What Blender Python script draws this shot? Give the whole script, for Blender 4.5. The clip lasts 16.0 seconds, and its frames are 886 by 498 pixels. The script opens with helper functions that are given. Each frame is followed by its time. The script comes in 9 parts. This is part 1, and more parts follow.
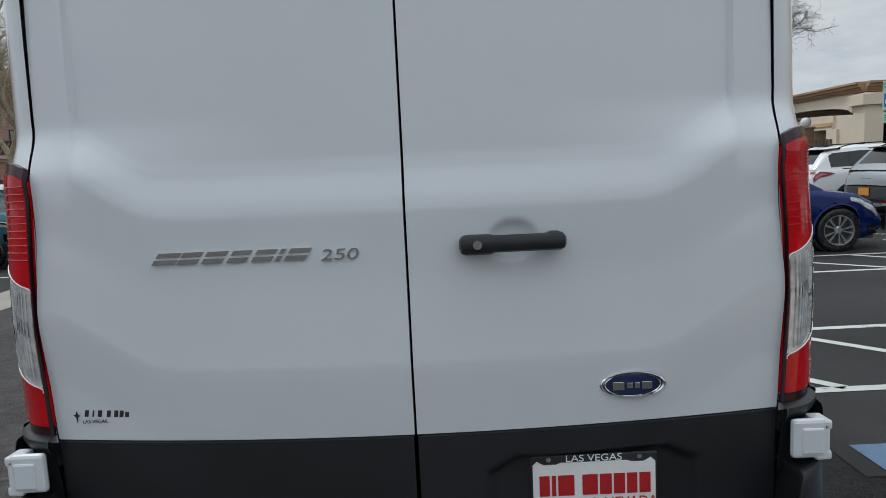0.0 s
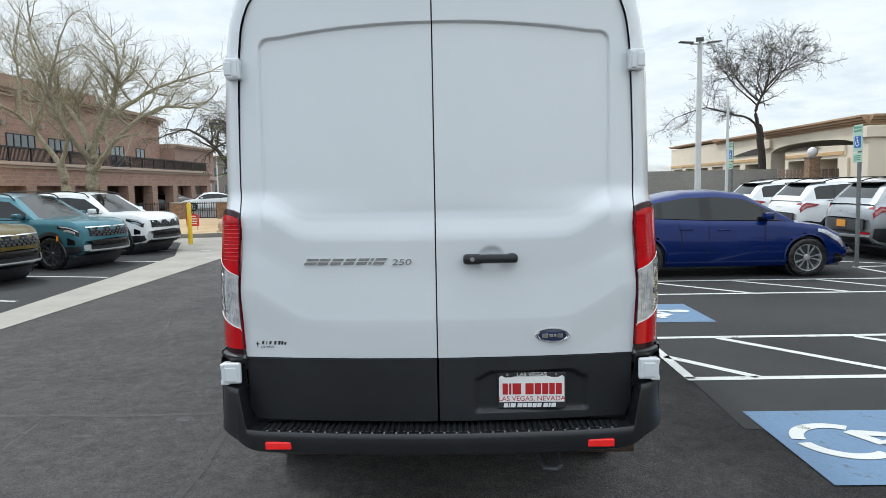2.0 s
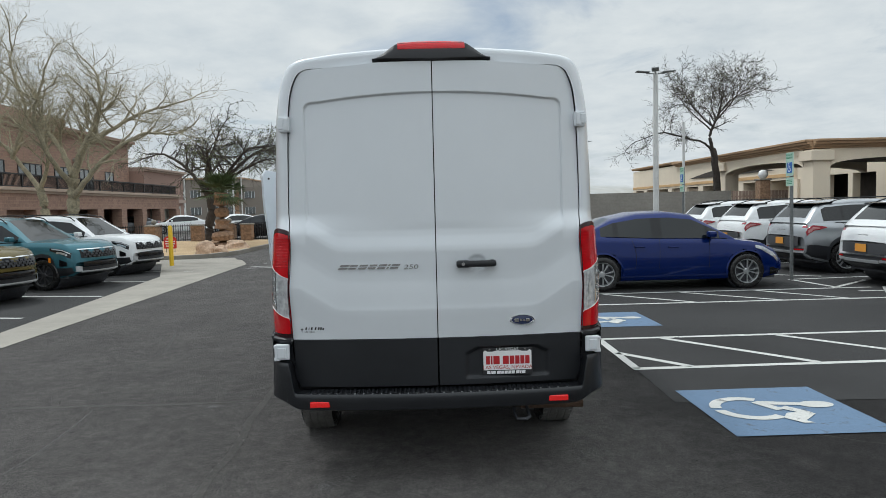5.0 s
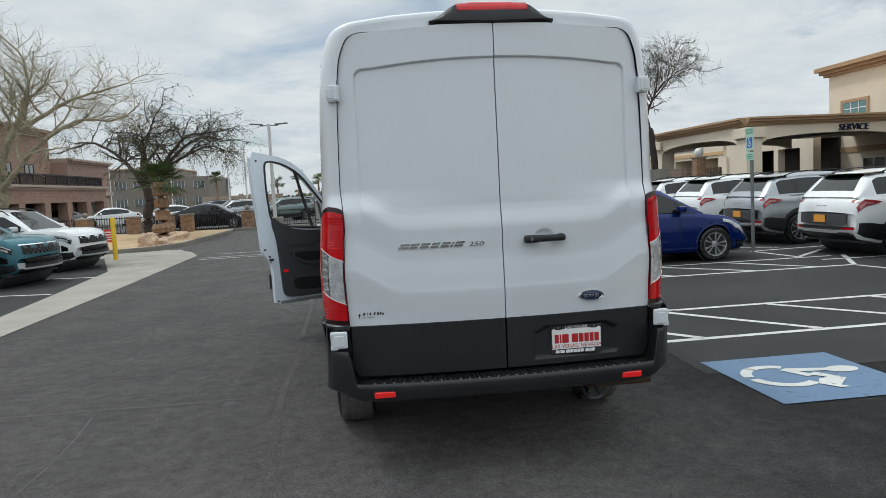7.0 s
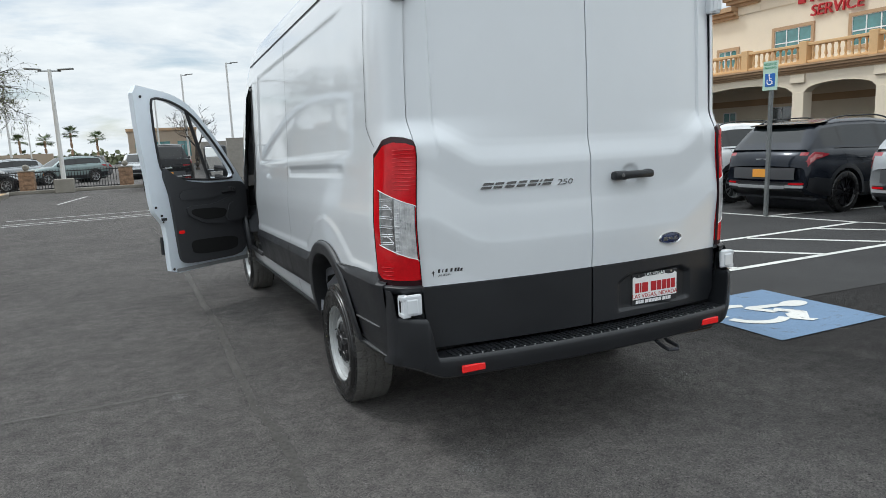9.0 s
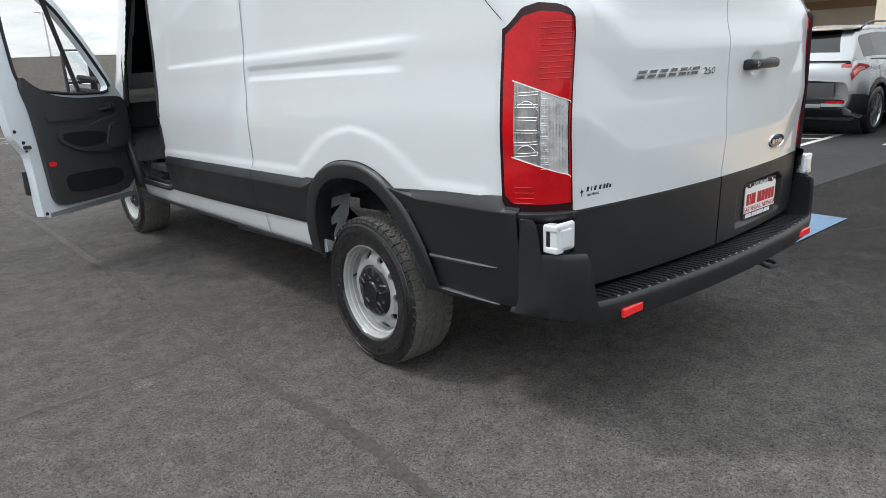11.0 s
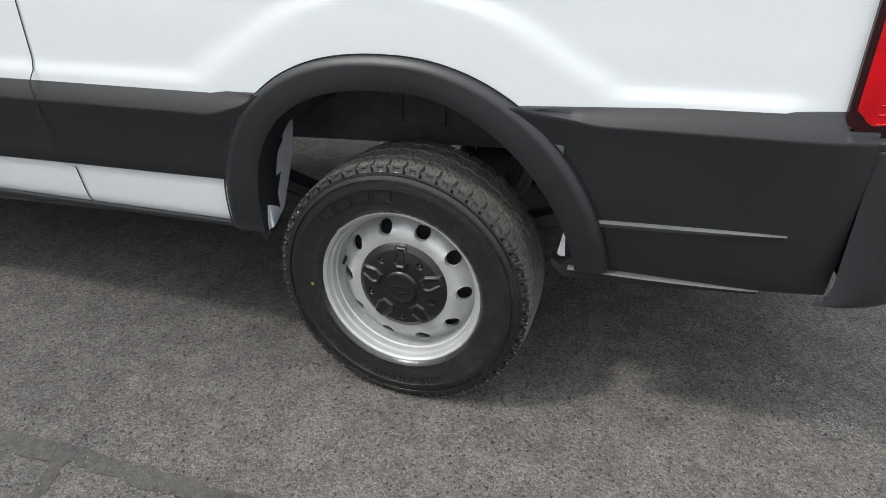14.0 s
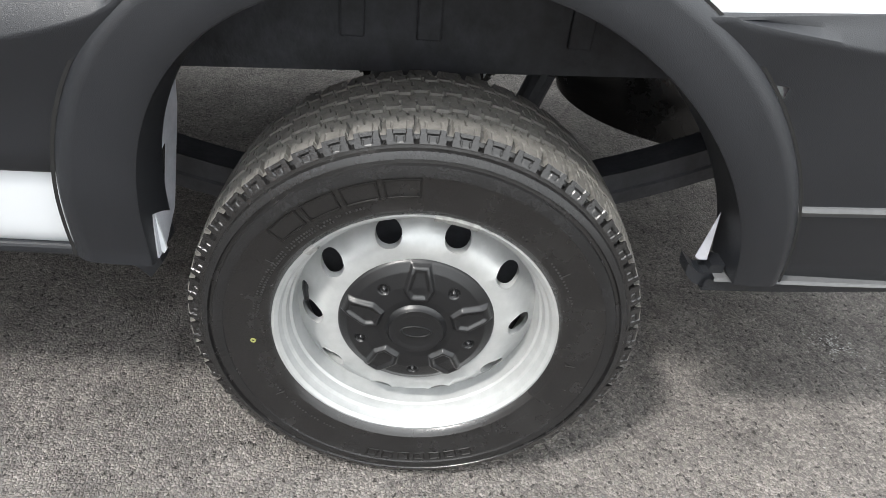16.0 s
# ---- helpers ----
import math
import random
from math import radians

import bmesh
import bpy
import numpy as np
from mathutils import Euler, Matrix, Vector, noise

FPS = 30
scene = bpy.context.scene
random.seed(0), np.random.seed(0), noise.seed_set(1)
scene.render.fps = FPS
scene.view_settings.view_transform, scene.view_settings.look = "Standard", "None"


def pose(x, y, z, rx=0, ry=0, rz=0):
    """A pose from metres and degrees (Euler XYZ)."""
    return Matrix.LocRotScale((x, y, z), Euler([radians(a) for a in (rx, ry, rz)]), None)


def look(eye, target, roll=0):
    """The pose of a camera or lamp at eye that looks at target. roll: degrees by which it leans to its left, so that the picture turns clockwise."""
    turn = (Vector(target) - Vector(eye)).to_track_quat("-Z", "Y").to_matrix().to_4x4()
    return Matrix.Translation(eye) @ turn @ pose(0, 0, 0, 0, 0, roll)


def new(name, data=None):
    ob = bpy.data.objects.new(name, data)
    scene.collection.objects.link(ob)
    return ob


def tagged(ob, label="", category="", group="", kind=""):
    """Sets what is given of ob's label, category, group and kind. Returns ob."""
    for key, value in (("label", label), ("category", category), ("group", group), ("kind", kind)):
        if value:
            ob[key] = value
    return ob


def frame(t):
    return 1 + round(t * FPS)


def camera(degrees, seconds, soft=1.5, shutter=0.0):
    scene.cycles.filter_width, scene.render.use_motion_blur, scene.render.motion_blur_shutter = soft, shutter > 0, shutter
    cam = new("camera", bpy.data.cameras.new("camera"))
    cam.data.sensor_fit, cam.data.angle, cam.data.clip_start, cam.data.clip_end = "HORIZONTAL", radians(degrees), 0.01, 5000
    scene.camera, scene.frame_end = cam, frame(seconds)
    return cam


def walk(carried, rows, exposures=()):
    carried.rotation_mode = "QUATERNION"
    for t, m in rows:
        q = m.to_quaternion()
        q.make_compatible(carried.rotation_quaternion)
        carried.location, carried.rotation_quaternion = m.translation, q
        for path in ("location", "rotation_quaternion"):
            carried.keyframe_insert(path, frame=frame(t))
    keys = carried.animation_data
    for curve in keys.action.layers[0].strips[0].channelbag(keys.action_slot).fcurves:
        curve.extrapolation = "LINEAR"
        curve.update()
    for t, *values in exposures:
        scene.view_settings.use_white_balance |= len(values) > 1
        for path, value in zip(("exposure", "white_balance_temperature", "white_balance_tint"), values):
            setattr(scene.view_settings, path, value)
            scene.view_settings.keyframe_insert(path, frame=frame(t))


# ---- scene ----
cam = camera(67.2, 16.0, soft=0.6)
PATH = [
    (0, (0.088, 0.014, 1.477), (0.08, 2.001, 1.242), -2.7),
    (0.5, (0.085, -0.349, 1.529), (0.031, 1.629, 1.236), -1.2),
    (1, (0.102, -0.723, 1.575), (0.036, 1.259, 1.309), -1.7),
    (1.5, (0.116, -1.08, 1.612), (0.061, 0.908, 1.405), -0.9),
    (2, (0.104, -1.375, 1.627), (0.054, 0.615, 1.438), -1.1),
    (2.5, (0.067, -1.682, 1.647), (0.079, 0.312, 1.485), -0.8),
    (3, (0.085, -1.973, 1.648), (0.09, 0.023, 1.522), -0.5),
    (3.5, (0.083, -2.206, 1.659), (0.075, -0.21, 1.541), -0.4),
    (4, (0.035, -2.399, 1.65), (0.029, -0.403, 1.537), -0.8),
    (4.2, (0.005, -2.427, 1.65), (0.016, -0.43, 1.533), -1.0),
    (6.3, (-0.275, -2.276, 1.631), (-0.201, -0.282, 1.49), -1.3),
    (6.5, (-0.381, -2.234, 1.618), (-0.289, -0.242, 1.466), -1.3),
    (7, (-0.771, -2.134, 1.607), (-0.533, -0.156, 1.43), -2.8),
    (7.5, (-1.075, -1.905, 1.567), (-0.677, 0.045, 1.363), -2.7),
    (8, (-1.368, -1.682, 1.56), (-0.845, 0.235, 1.333), -2.3),
    (8.5, (-1.704, -1.46, 1.546), (-1.03, 0.405, 1.291), -3.1),
    (9, (-1.949, -1.139, 1.513), (-1.151, 0.667, 1.194), -2.6),
    (9.5, (-2.151, -0.86, 1.493), (-1.241, 0.881, 1.12), -2.7),
    (10, (-2.355, -0.561, 1.477), (-1.322, 1.092, 1.029), -3.4),
    (10.2, (-2.406, -0.422, 1.442), (-1.343, 1.205, 0.967), -3.3),
    (12.5, (-2.784, 1.186, 1.361), (-1.24, 2.234, 0.643), -0.6),
    (13, (-2.696, 1.496, 1.332), (-1.093, 2.391, 0.539), -0.3),
    (13.5, (-2.53, 1.786, 1.302), (-0.882, 2.533, 0.449), -0.5),
    (14, (-2.404, 2.063, 1.262), (-0.712, 2.616, 0.349), 0.7),
    (14.5, (-2.255, 2.31, 1.24), (-0.537, 2.63, 0.267), 0.8),
    (15, (-2.04, 2.483, 1.189), (-0.341, 2.609, 0.141), 2.1),
    (15.5, (-1.866, 2.609, 1.134), (-0.214, 2.602, 0.006), 3.8),
    (16, (-1.763, 2.677, 1.069), (-0.132, 2.562, -0.082), 6.3),
]
walk(cam, [(t, look(eye, target, roll)) for t, eye, target, roll in PATH],
     exposures=[(0, 0.25, 5950, 8), (0.5, 0.48, 5800, 6), (1.0, 0.90, 5850, 6), (2.2, 0.93, 5900, 6), (3.2, 0.64, 5980, 6), (4, 0.48, 6020, 6), (7, 0.50, 6020, 6), (8, 0.65, 6030, 6), (10, 0.98, 6100, 8), (12.5, 1.20, 6350, 9), (14, 1.38, 6350, 9), (15, 1.75, 6350, 9), (16, 2.25, 6400, 10)])

# ---- world, sun ----
SUN_DIR = Vector((-0.40, 0.42, 0.81)).normalized()
world = bpy.data.worlds.new("overcast_sky")
scene.world = world
world.use_nodes = True
wn, wl = world.node_tree.nodes, world.node_tree.links
wn.clear()


def wnode(kind, **values):
    n = wn.new(kind)
    for key, v in values.items():
        n.inputs[key].default_value = v
    return n


w_out = wn.new("ShaderNodeOutputWorld")
w_bg = wnode("ShaderNodeBackground", Strength=1.0)
w_sky = wn.new("ShaderNodeTexSky")
w_sky.sky_type, w_sky.sun_disc = "NISHITA", False
w_sky.sun_elevation = math.asin(SUN_DIR.z)
w_sky.sun_rotation = math.atan2(SUN_DIR.x, SUN_DIR.y)
w_scale = wn.new("ShaderNodeVectorMath")
w_scale.operation = "SCALE"
w_scale.inputs["Scale"].default_value = 0.085
w_co = wn.new("ShaderNodeTexCoord")
w_sep = wn.new("ShaderNodeSeparateXYZ")
w_z = wn.new("ShaderNodeMath")
w_z.operation = "MAXIMUM"
w_z.inputs[1].default_value = 0.0
w_add = wn.new("ShaderNodeMath")
w_add.operation = "ADD"
w_add.inputs[1].default_value = 0.16
w_div = wn.new("ShaderNodeVectorMath")
w_div.operation = "DIVIDE"
w_comb = wn.new("ShaderNodeCombineXYZ")
w_n1 = wnode("ShaderNodeTexNoise", Scale=1.1, Detail=9.0, Roughness=0.56, Distortion=0.5)
w_n2 = wnode("ShaderNodeTexNoise", Scale=3.4, Detail=8.0, Roughness=0.6)
w_r1 = wn.new("ShaderNodeValToRGB")
w_r1.color_ramp.elements[0].position, w_r1.color_ramp.elements[1].position = 0.24, 0.46
w_r2 = wn.new("ShaderNodeValToRGB")
w_r2.color_ramp.elements[0].position, w_r2.color_ramp.elements[0].color = 0.3, (0.70, 0.725, 0.735, 1)
w_r2.color_ramp.elements[1].position, w_r2.color_ramp.elements[1].color = 0.70, (0.875, 0.872, 0.845, 1)
w_mix = wn.new("ShaderNodeMix")
w_mix.data_type = "RGBA"
wl.new(w_co.outputs["Generated"], w_sep.inputs[0])
wl.new(w_sep.outputs["Z"], w_z.inputs[0])
wl.new(w_z.outputs[0], w_add.inputs[0])
for k in ("X", "Y", "Z"):
    wl.new(w_add.outputs[0], w_comb.inputs[k])
wl.new(w_co.outputs["Generated"], w_div.inputs[0])
wl.new(w_comb.outputs[0], w_div.inputs[1])
wl.new(w_div.outputs[0], w_n1.inputs["Vector"])
wl.new(w_div.outputs[0], w_n2.inputs["Vector"])
wl.new(w_n1.outputs["Fac"], w_r1.inputs[0])
wl.new(w_n2.outputs["Fac"], w_r2.inputs[0])
wl.new(w_sky.outputs[0], w_scale.inputs[0])
wl.new(w_scale.outputs[0], w_mix.inputs["A"])
wl.new(w_r2.outputs[0], w_mix.inputs["B"])
wl.new(w_r1.outputs[0], w_mix.inputs["Factor"])
w_up = wn.new("ShaderNodeMapRange")
w_up.interpolation_type = "SMOOTHSTEP"
for key, v in (("From Min", 0.25), ("From Max", 0.95), ("To Min", 0.625), ("To Max", 1.42)):
    w_up.inputs[key].default_value = v
w_dome = wn.new("ShaderNodeVectorMath")
w_dome.operation = "SCALE"
wl.new(w_sep.outputs["Z"], w_up.inputs["Value"])
wl.new(w_mix.outputs["Result"], w_dome.inputs[0])
wl.new(w_up.outputs[0], w_dome.inputs["Scale"])
wl.new(w_dome.outputs[0], w_bg.inputs["Color"])
wl.new(w_bg.outputs[0], w_out.inputs[0])

sun_data = bpy.data.lights.new("sun", "SUN")
sun_data.energy, sun_data.angle, sun_data.color = 0.95, radians(6), (1.0, 0.96, 0.90)
sun = new("sun", sun_data)
sun.matrix_world = look(SUN_DIR * 60, (0, 0, 0))


# ---- materials ----
def mat(name, color, rough=0.6, metal=0.0, grain=(), stain=(), bump=(), rand=0.0, coat=0.0, spec=0.5, alpha=1.0, transmission=0.0, emit=0.0, rough_var=0.0):
    """A procedural surface. grain, stain: (scale, strength); bump: (scale, distance in metres)."""
    m = bpy.data.materials.new(name)
    m.use_nodes = True
    n, l = m.node_tree.nodes, m.node_tree.links
    b = n["Principled BSDF"]
    b.inputs["Roughness"].default_value, b.inputs["Metallic"].default_value = rough, metal
    b.inputs["Coat Weight"].default_value, b.inputs["Coat Roughness"].default_value = coat, 0.04
    b.inputs["Specular IOR Level"].default_value = spec
    b.inputs["Transmission Weight"].default_value = transmission
    b.inputs["Alpha"].default_value = alpha
    co = n.new("ShaderNodeTexCoord")
    col = n.new("ShaderNodeRGB")
    col.outputs[0].default_value = (*color, 1)
    out = col.outputs[0]
    for scale, strength, detail in [(g[0], g[1], 3.0) for g in (grain,) if g] + [(g[0], g[1], 6.0) for g in (stain,) if g]:
        t = n.new("ShaderNodeTexNoise")
        t.inputs["Scale"].default_value, t.inputs["Detail"].default_value, t.inputs["Roughness"].default_value = scale, detail, 0.65
        l.new(co.outputs["Object"], t.inputs["Vector"])
        r = n.new("ShaderNodeMapRange")
        r.inputs["From Min"].default_value, r.inputs["From Max"].default_value = 0.3, 0.7
        r.inputs["To Min"].default_value, r.inputs["To Max"].default_value = 1 - strength, 1 + strength
        l.new(t.outputs["Fac"], r.inputs["Value"])
        v = n.new("ShaderNodeVectorMath")
        v.operation = "SCALE"
        l.new(out, v.inputs[0])
        l.new(r.outputs[0], v.inputs["Scale"])
        out = v.outputs[0]
        if rough_var:
            q = n.new("ShaderNodeMapRange")
            q.inputs["From Min"].default_value, q.inputs["From Max"].default_value = 0.3, 0.7
            q.inputs["To Min"].default_value, q.inputs["To Max"].default_value = rough - rough_var, rough + rough_var
            l.new(t.outputs["Fac"], q.inputs["Value"])
            l.new(q.outputs[0], b.inputs["Roughness"])
    if rand:
        o = n.new("ShaderNodeObjectInfo")
        r = n.new("ShaderNodeMapRange")
        r.inputs["To Min"].default_value, r.inputs["To Max"].default_value = 1 - rand, 1 + rand
        l.new(o.outputs["Random"], r.inputs["Value"])
        v = n.new("ShaderNodeVectorMath")
        v.operation = "SCALE"
        l.new(out, v.inputs[0])
        l.new(r.outputs[0], v.inputs["Scale"])
        out = v.outputs[0]
    l.new(out, b.inputs["Base Color"])
    if emit:
        l.new(out, b.inputs["Emission Color"])
        b.inputs["Emission Strength"].default_value = emit
    if bump:
        t = n.new("ShaderNodeTexNoise")
        t.inputs["Scale"].default_value, t.inputs["Detail"].default_value = bump[0], 4.0
        l.new(co.outputs["Object"], t.inputs["Vector"])
        k = n.new("ShaderNodeBump")
        k.inputs["Strength"].default_value, k.inputs["Distance"].default_value = 1.0, bump[1]
        l.new(t.outputs["Fac"], k.inputs["Height"])
        l.new(k.outputs[0], b.inputs["Normal"])
    return m


def asphalt_material():
    """Dark aged asphalt: stones in bitumen, pale worn patches, oil stains."""
    m = bpy.data.materials.new("asphalt")
    m.use_nodes = True
    n, l = m.node_tree.nodes, m.node_tree.links
    b = n["Principled BSDF"]
    co = n.new("ShaderNodeTexCoord")

    def noise_node(scale, detail, rough=0.6):
        t = n.new("ShaderNodeTexNoise")
        t.inputs["Scale"].default_value, t.inputs["Detail"].default_value, t.inputs["Roughness"].default_value = scale, detail, rough
        l.new(co.outputs["Object"], t.inputs["Vector"])
        return t.outputs["Fac"]

    def ramp(value, p0, c0, p1, c1):
        r = n.new("ShaderNodeValToRGB")
        e = r.color_ramp.elements
        e[0].position, e[0].color, e[1].position, e[1].color = p0, (*c0, 1), p1, (*c1, 1)
        l.new(value, r.inputs[0])
        return r.outputs[0]

    def mix(a, c, fac, mode="MIX"):
        x = n.new("ShaderNodeMix")
        x.data_type, x.blend_type = "RGBA", mode
        for sock, v in (("A", a), ("B", c), ("Factor", fac)):
            if hasattr(v, "links"):
                l.new(v, x.inputs[sock])
            else:
                x.inputs[sock].default_value = v
        return x.outputs["Result"]

    def cells(scale, feature="F1"):
        v = n.new("ShaderNodeTexVoronoi")
        v.feature = feature
        v.inputs["Scale"].default_value = scale
        l.new(uneven.outputs[0], v.inputs["Vector"])
        return v

    # stones of uneven outline
    wobble = n.new("ShaderNodeTexNoise")
    wobble.inputs["Scale"].default_value, wobble.inputs["Detail"].default_value = 210.0, 3.0
    l.new(co.outputs["Object"], wobble.inputs["Vector"])
    shift = n.new("ShaderNodeVectorMath")
    shift.operation = "SCALE"
    shift.inputs["Scale"].default_value = 0.0028
    l.new(wobble.outputs["Color"], shift.inputs[0])
    uneven = n.new("ShaderNodeVectorMath")
    l.new(co.outputs["Object"], uneven.inputs[0])
    l.new(shift.outputs[0], uneven.inputs[1])

    stones, edges, grit = cells(150.0), cells(150.0, "DISTANCE_TO_EDGE"), cells(330.0)
    base = ramp(noise_node(1.3, 7.0), 0.30, (0.154, 0.1450, 0.1405), 0.72, (0.217, 0.203, 0.195))
    chips = ramp(stones.outputs["Color"], 0.15, (0.70, 0.70, 0.70), 0.95, (1.34, 1.33, 1.31))
    c = mix(base, chips, 1.0, "MULTIPLY")
    fines = ramp(grit.outputs["Color"], 0.2, (0.78, 0.78, 0.78), 0.95, (1.26, 1.26, 1.25))
    c = mix(c, fines, 1.0, "MULTIPLY")
    specks = ramp(noise_node(170.0, 2.0), 0.67, (0, 0, 0), 0.72, (1, 1, 1))
    c = mix(c, (0.24, 0.232, 0.218, 1), specks)
    mottle = ramp(noise_node(9.0, 8.0, 0.72), 0.34, (0.76, 0.76, 0.76), 0.66, (1.24, 1.235, 1.225))
    c = mix(c, mottle, 1.0, "MULTIPLY")
    crevice = ramp(edges.outputs["Distance"], 0.0, (0.55, 0.55, 0.55), 0.13, (1, 1, 1))
    c = mix(c, crevice, 1.0, "MULTIPLY")
    pits = ramp(noise_node(85.0, 2.0, 0.5), 0.33, (0.36, 0.36, 0.36), 0.40, (1, 1, 1))
    c = mix(c, pits, 1.0, "MULTIPLY")
    scuff = ramp(noise_node(4.2, 12.0, 0.88), 0.58, (0, 0, 0), 0.68, (0.6, 0.6, 0.6))
    c = mix(c, (0.17, 0.167, 0.158, 1), scuff)
    worn = ramp(noise_node(0.55, 9.0, 0.72), 0.56, (0, 0, 0), 0.74, (0.35, 0.35, 0.35))
    c = mix(c, (0.13, 0.125, 0.115, 1), worn)
    oil = ramp(noise_node(0.9, 3.0), 0.64, (0, 0, 0), 0.78, (0.28, 0.28, 0.28))
    c = mix(c, (0.02, 0.02, 0.021, 1), oil)
    # the asphalt is darker east of the lane, with a ragged edge
    sep = n.new("ShaderNodeSeparateXYZ")
    l.new(co.outputs["Object"], sep.inputs[0])
    ragged = n.new("ShaderNodeMath")
    ragged.operation = "MULTIPLY_ADD"
    l.new(noise_node(0.8, 8.0, 0.7), ragged.inputs[0])
    ragged.inputs[1].default_value = 2.4
    l.new(sep.outputs["X"], ragged.inputs[2])
    span = n.new("ShaderNodeMapRange")
    span.inputs["From Min"].default_value, span.inputs["From Max"].default_value = 1.7, 3.6
    l.new(ragged.outputs[0], span.inputs["Value"])
    c = mix(c, mix(c, (0.25, 0.252, 0.257, 1), 1.0, "MULTIPLY"), span.outputs[0])
    l.new(c, b.inputs["Base Color"])
    b.inputs["Roughness"].default_value = 0.9
    b.inputs["Diffuse Roughness"].default_value = 1.0
    b.inputs["Specular IOR Level"].default_value = 0.2
    height = n.new("ShaderNodeMath")
    height.operation = "MULTIPLY_ADD"
    top = n.new("ShaderNodeMapRange")
    top.inputs["From Max"].default_value = 0.30
    l.new(edges.outputs["Distance"], top.inputs["Value"])
    l.new(top.outputs[0], height.inputs[0])
    height.inputs[1].default_value = 0.45
    l.new(noise_node(85.0, 2.0, 0.5), height.inputs[2])
    k = n.new("ShaderNodeBump")
    k.inputs["Strength"].default_value, k.inputs["Distance"].default_value = 1.0, 0.0125
    l.new(height.outputs[0], k.inputs["Height"])
    l.new(k.outputs[0], b.inputs["Normal"])
    return m


def worn_paint(name, color, wear=0.55, under=(0.05, 0.05, 0.05)):
    """Road paint that has flaked off in places down to the asphalt."""
    m = mat(name, color, 0.7, grain=(60, 0.10), stain=(1.6, 0.10), bump=(160, 0.0015))
    n, l = m.node_tree.nodes, m.node_tree.links
    b = n["Principled BSDF"]
    source = b.inputs["Base Color"].links[0].from_socket
    co = [x for x in n if x.bl_idname == "ShaderNodeTexCoord"][0]
    t = n.new("ShaderNodeTexNoise")
    t.inputs["Scale"].default_value, t.inputs["Detail"].default_value, t.inputs["Roughness"].default_value = 7.0, 10.0, 0.8
    l.new(co.outputs["Object"], t.inputs["Vector"])
    r = n.new("ShaderNodeValToRGB")
    r.color_ramp.elements[0].position, r.color_ramp.elements[1].position = wear, wear + 0.09
    l.new(t.outputs["Fac"], r.inputs[0])
    x = n.new("ShaderNodeMix")
    x.data_type = "RGBA"
    l.new(r.outputs[0], x.inputs["Factor"])
    l.new(source, x.inputs["A"])
    x.inputs["B"].default_value = (*under, 1)
    l.new(x.outputs["Result"], b.inputs["Base Color"])
    return m


ASPHALT = asphalt_material()
CRACK = mat("crack_sealant", (0.066, 0.062, 0.058), 0.85, spec=0.2, grain=(45, 0.3), stain=(2, 0.25), bump=(120, 0.004))
LINE = worn_paint("white_road_paint", (0.50, 0.50, 0.475), 0.565)
BLUE = worn_paint("blue_road_paint", (0.098, 0.162, 0.255), 0.565)
CONCRETE = mat("concrete", (0.27, 0.25, 0.215), 0.85, grain=(90, 0.12), stain=(1.2, 0.16), bump=(120, 0.0015))
SAND = mat("decomposed_granite", (0.42, 0.30, 0.17), 0.95, grain=(45, 0.25), stain=(0.8, 0.15), bump=(60, 0.006))
ROCK = mat("sandstone", (0.48, 0.34, 0.24), 0.9, grain=(14, 0.25), stain=(2, 0.2), bump=(9, 0.02))
WHITE = mat("white_car_paint", (0.655, 0.683, 0.710), 0.28, stain=(0.6, 0.02), coat=1.0, grain=(3.0, 0.012))
BLACK = mat("black_textured_plastic", (0.0128, 0.0140, 0.0168), 0.40, spec=0.5, grain=(300, 0.10), stain=(3, 0.15), bump=(900, 0.0004), rough_var=0.08)
GAP = mat("dark_gap", (0.006, 0.006, 0.006), 0.9, grain=(30, 0.1))
RUBBER = mat("tyre_rubber", (0.0125, 0.0121, 0.0122), 0.24, spec=0.7, grain=(120, 0.15), stain=(9, 0.25), bump=(400, 0.0004), rough_var=0.12)
BAND = mat("scuffed_rubber_band", (0.013, 0.013, 0.0135), 0.27, grain=(160, 0.2), stain=(14, 0.25), bump=(500, 0.0003))
TREAD = mat("tyre_tread", (0.120, 0.115, 0.106), 0.75, grain=(90, 0.2), stain=(12, 0.2), bump=(300, 0.0006))
STEEL = mat("silver_wheel_paint", (0.43, 0.44, 0.44), 0.40, metal=0.4, grain=(40, 0.05), stain=(5, 0.08))
CHROME = mat("chrome", (0.72, 0.73, 0.74), 0.12, metal=1.0, grain=(30, 0.03))
ALLOY = mat("machined_alloy", (0.50, 0.51, 0.52), 0.3, metal=0.8, grain=(60, 0.05))
CAP = mat("black_wheel_cap", (0.0095, 0.0097, 0.0105), 0.33, grain=(250, 0.1), bump=(500, 0.0003))
RED = mat("red_lens", (0.50, 0.003, 0.008), 0.12, coat=0.2, spec=0.3, grain=(170, 0.14), stain=(9, 0.20))
# faint emission added: unlit reflectors that glow in place of returned light
REFLECTOR = mat("glowing_red_reflector", (0.75, 0.012, 0.012), 0.25, coat=1.0, grain=(400, 0.15), emit=0.08)
CLEAR = mat("clear_lens_inner", (0.62, 0.63, 0.64), 0.22, metal=0.30, grain=(26, 0.30), coat=0.6)
GLASS = mat("tinted_glass", (0.006, 0.008, 0.009), 0.03, spec=0.5, grain=(3, 0.1))
PANE = mat("clear_glass", (0.05, 0.07, 0.065), 0.0, alpha=0.10, spec=0.5, grain=(2, 0.005))
MIRROR = mat("mirror_glass", (0.86, 0.88, 0.88), 0.01, metal=1.0, grain=(2, 0.01))
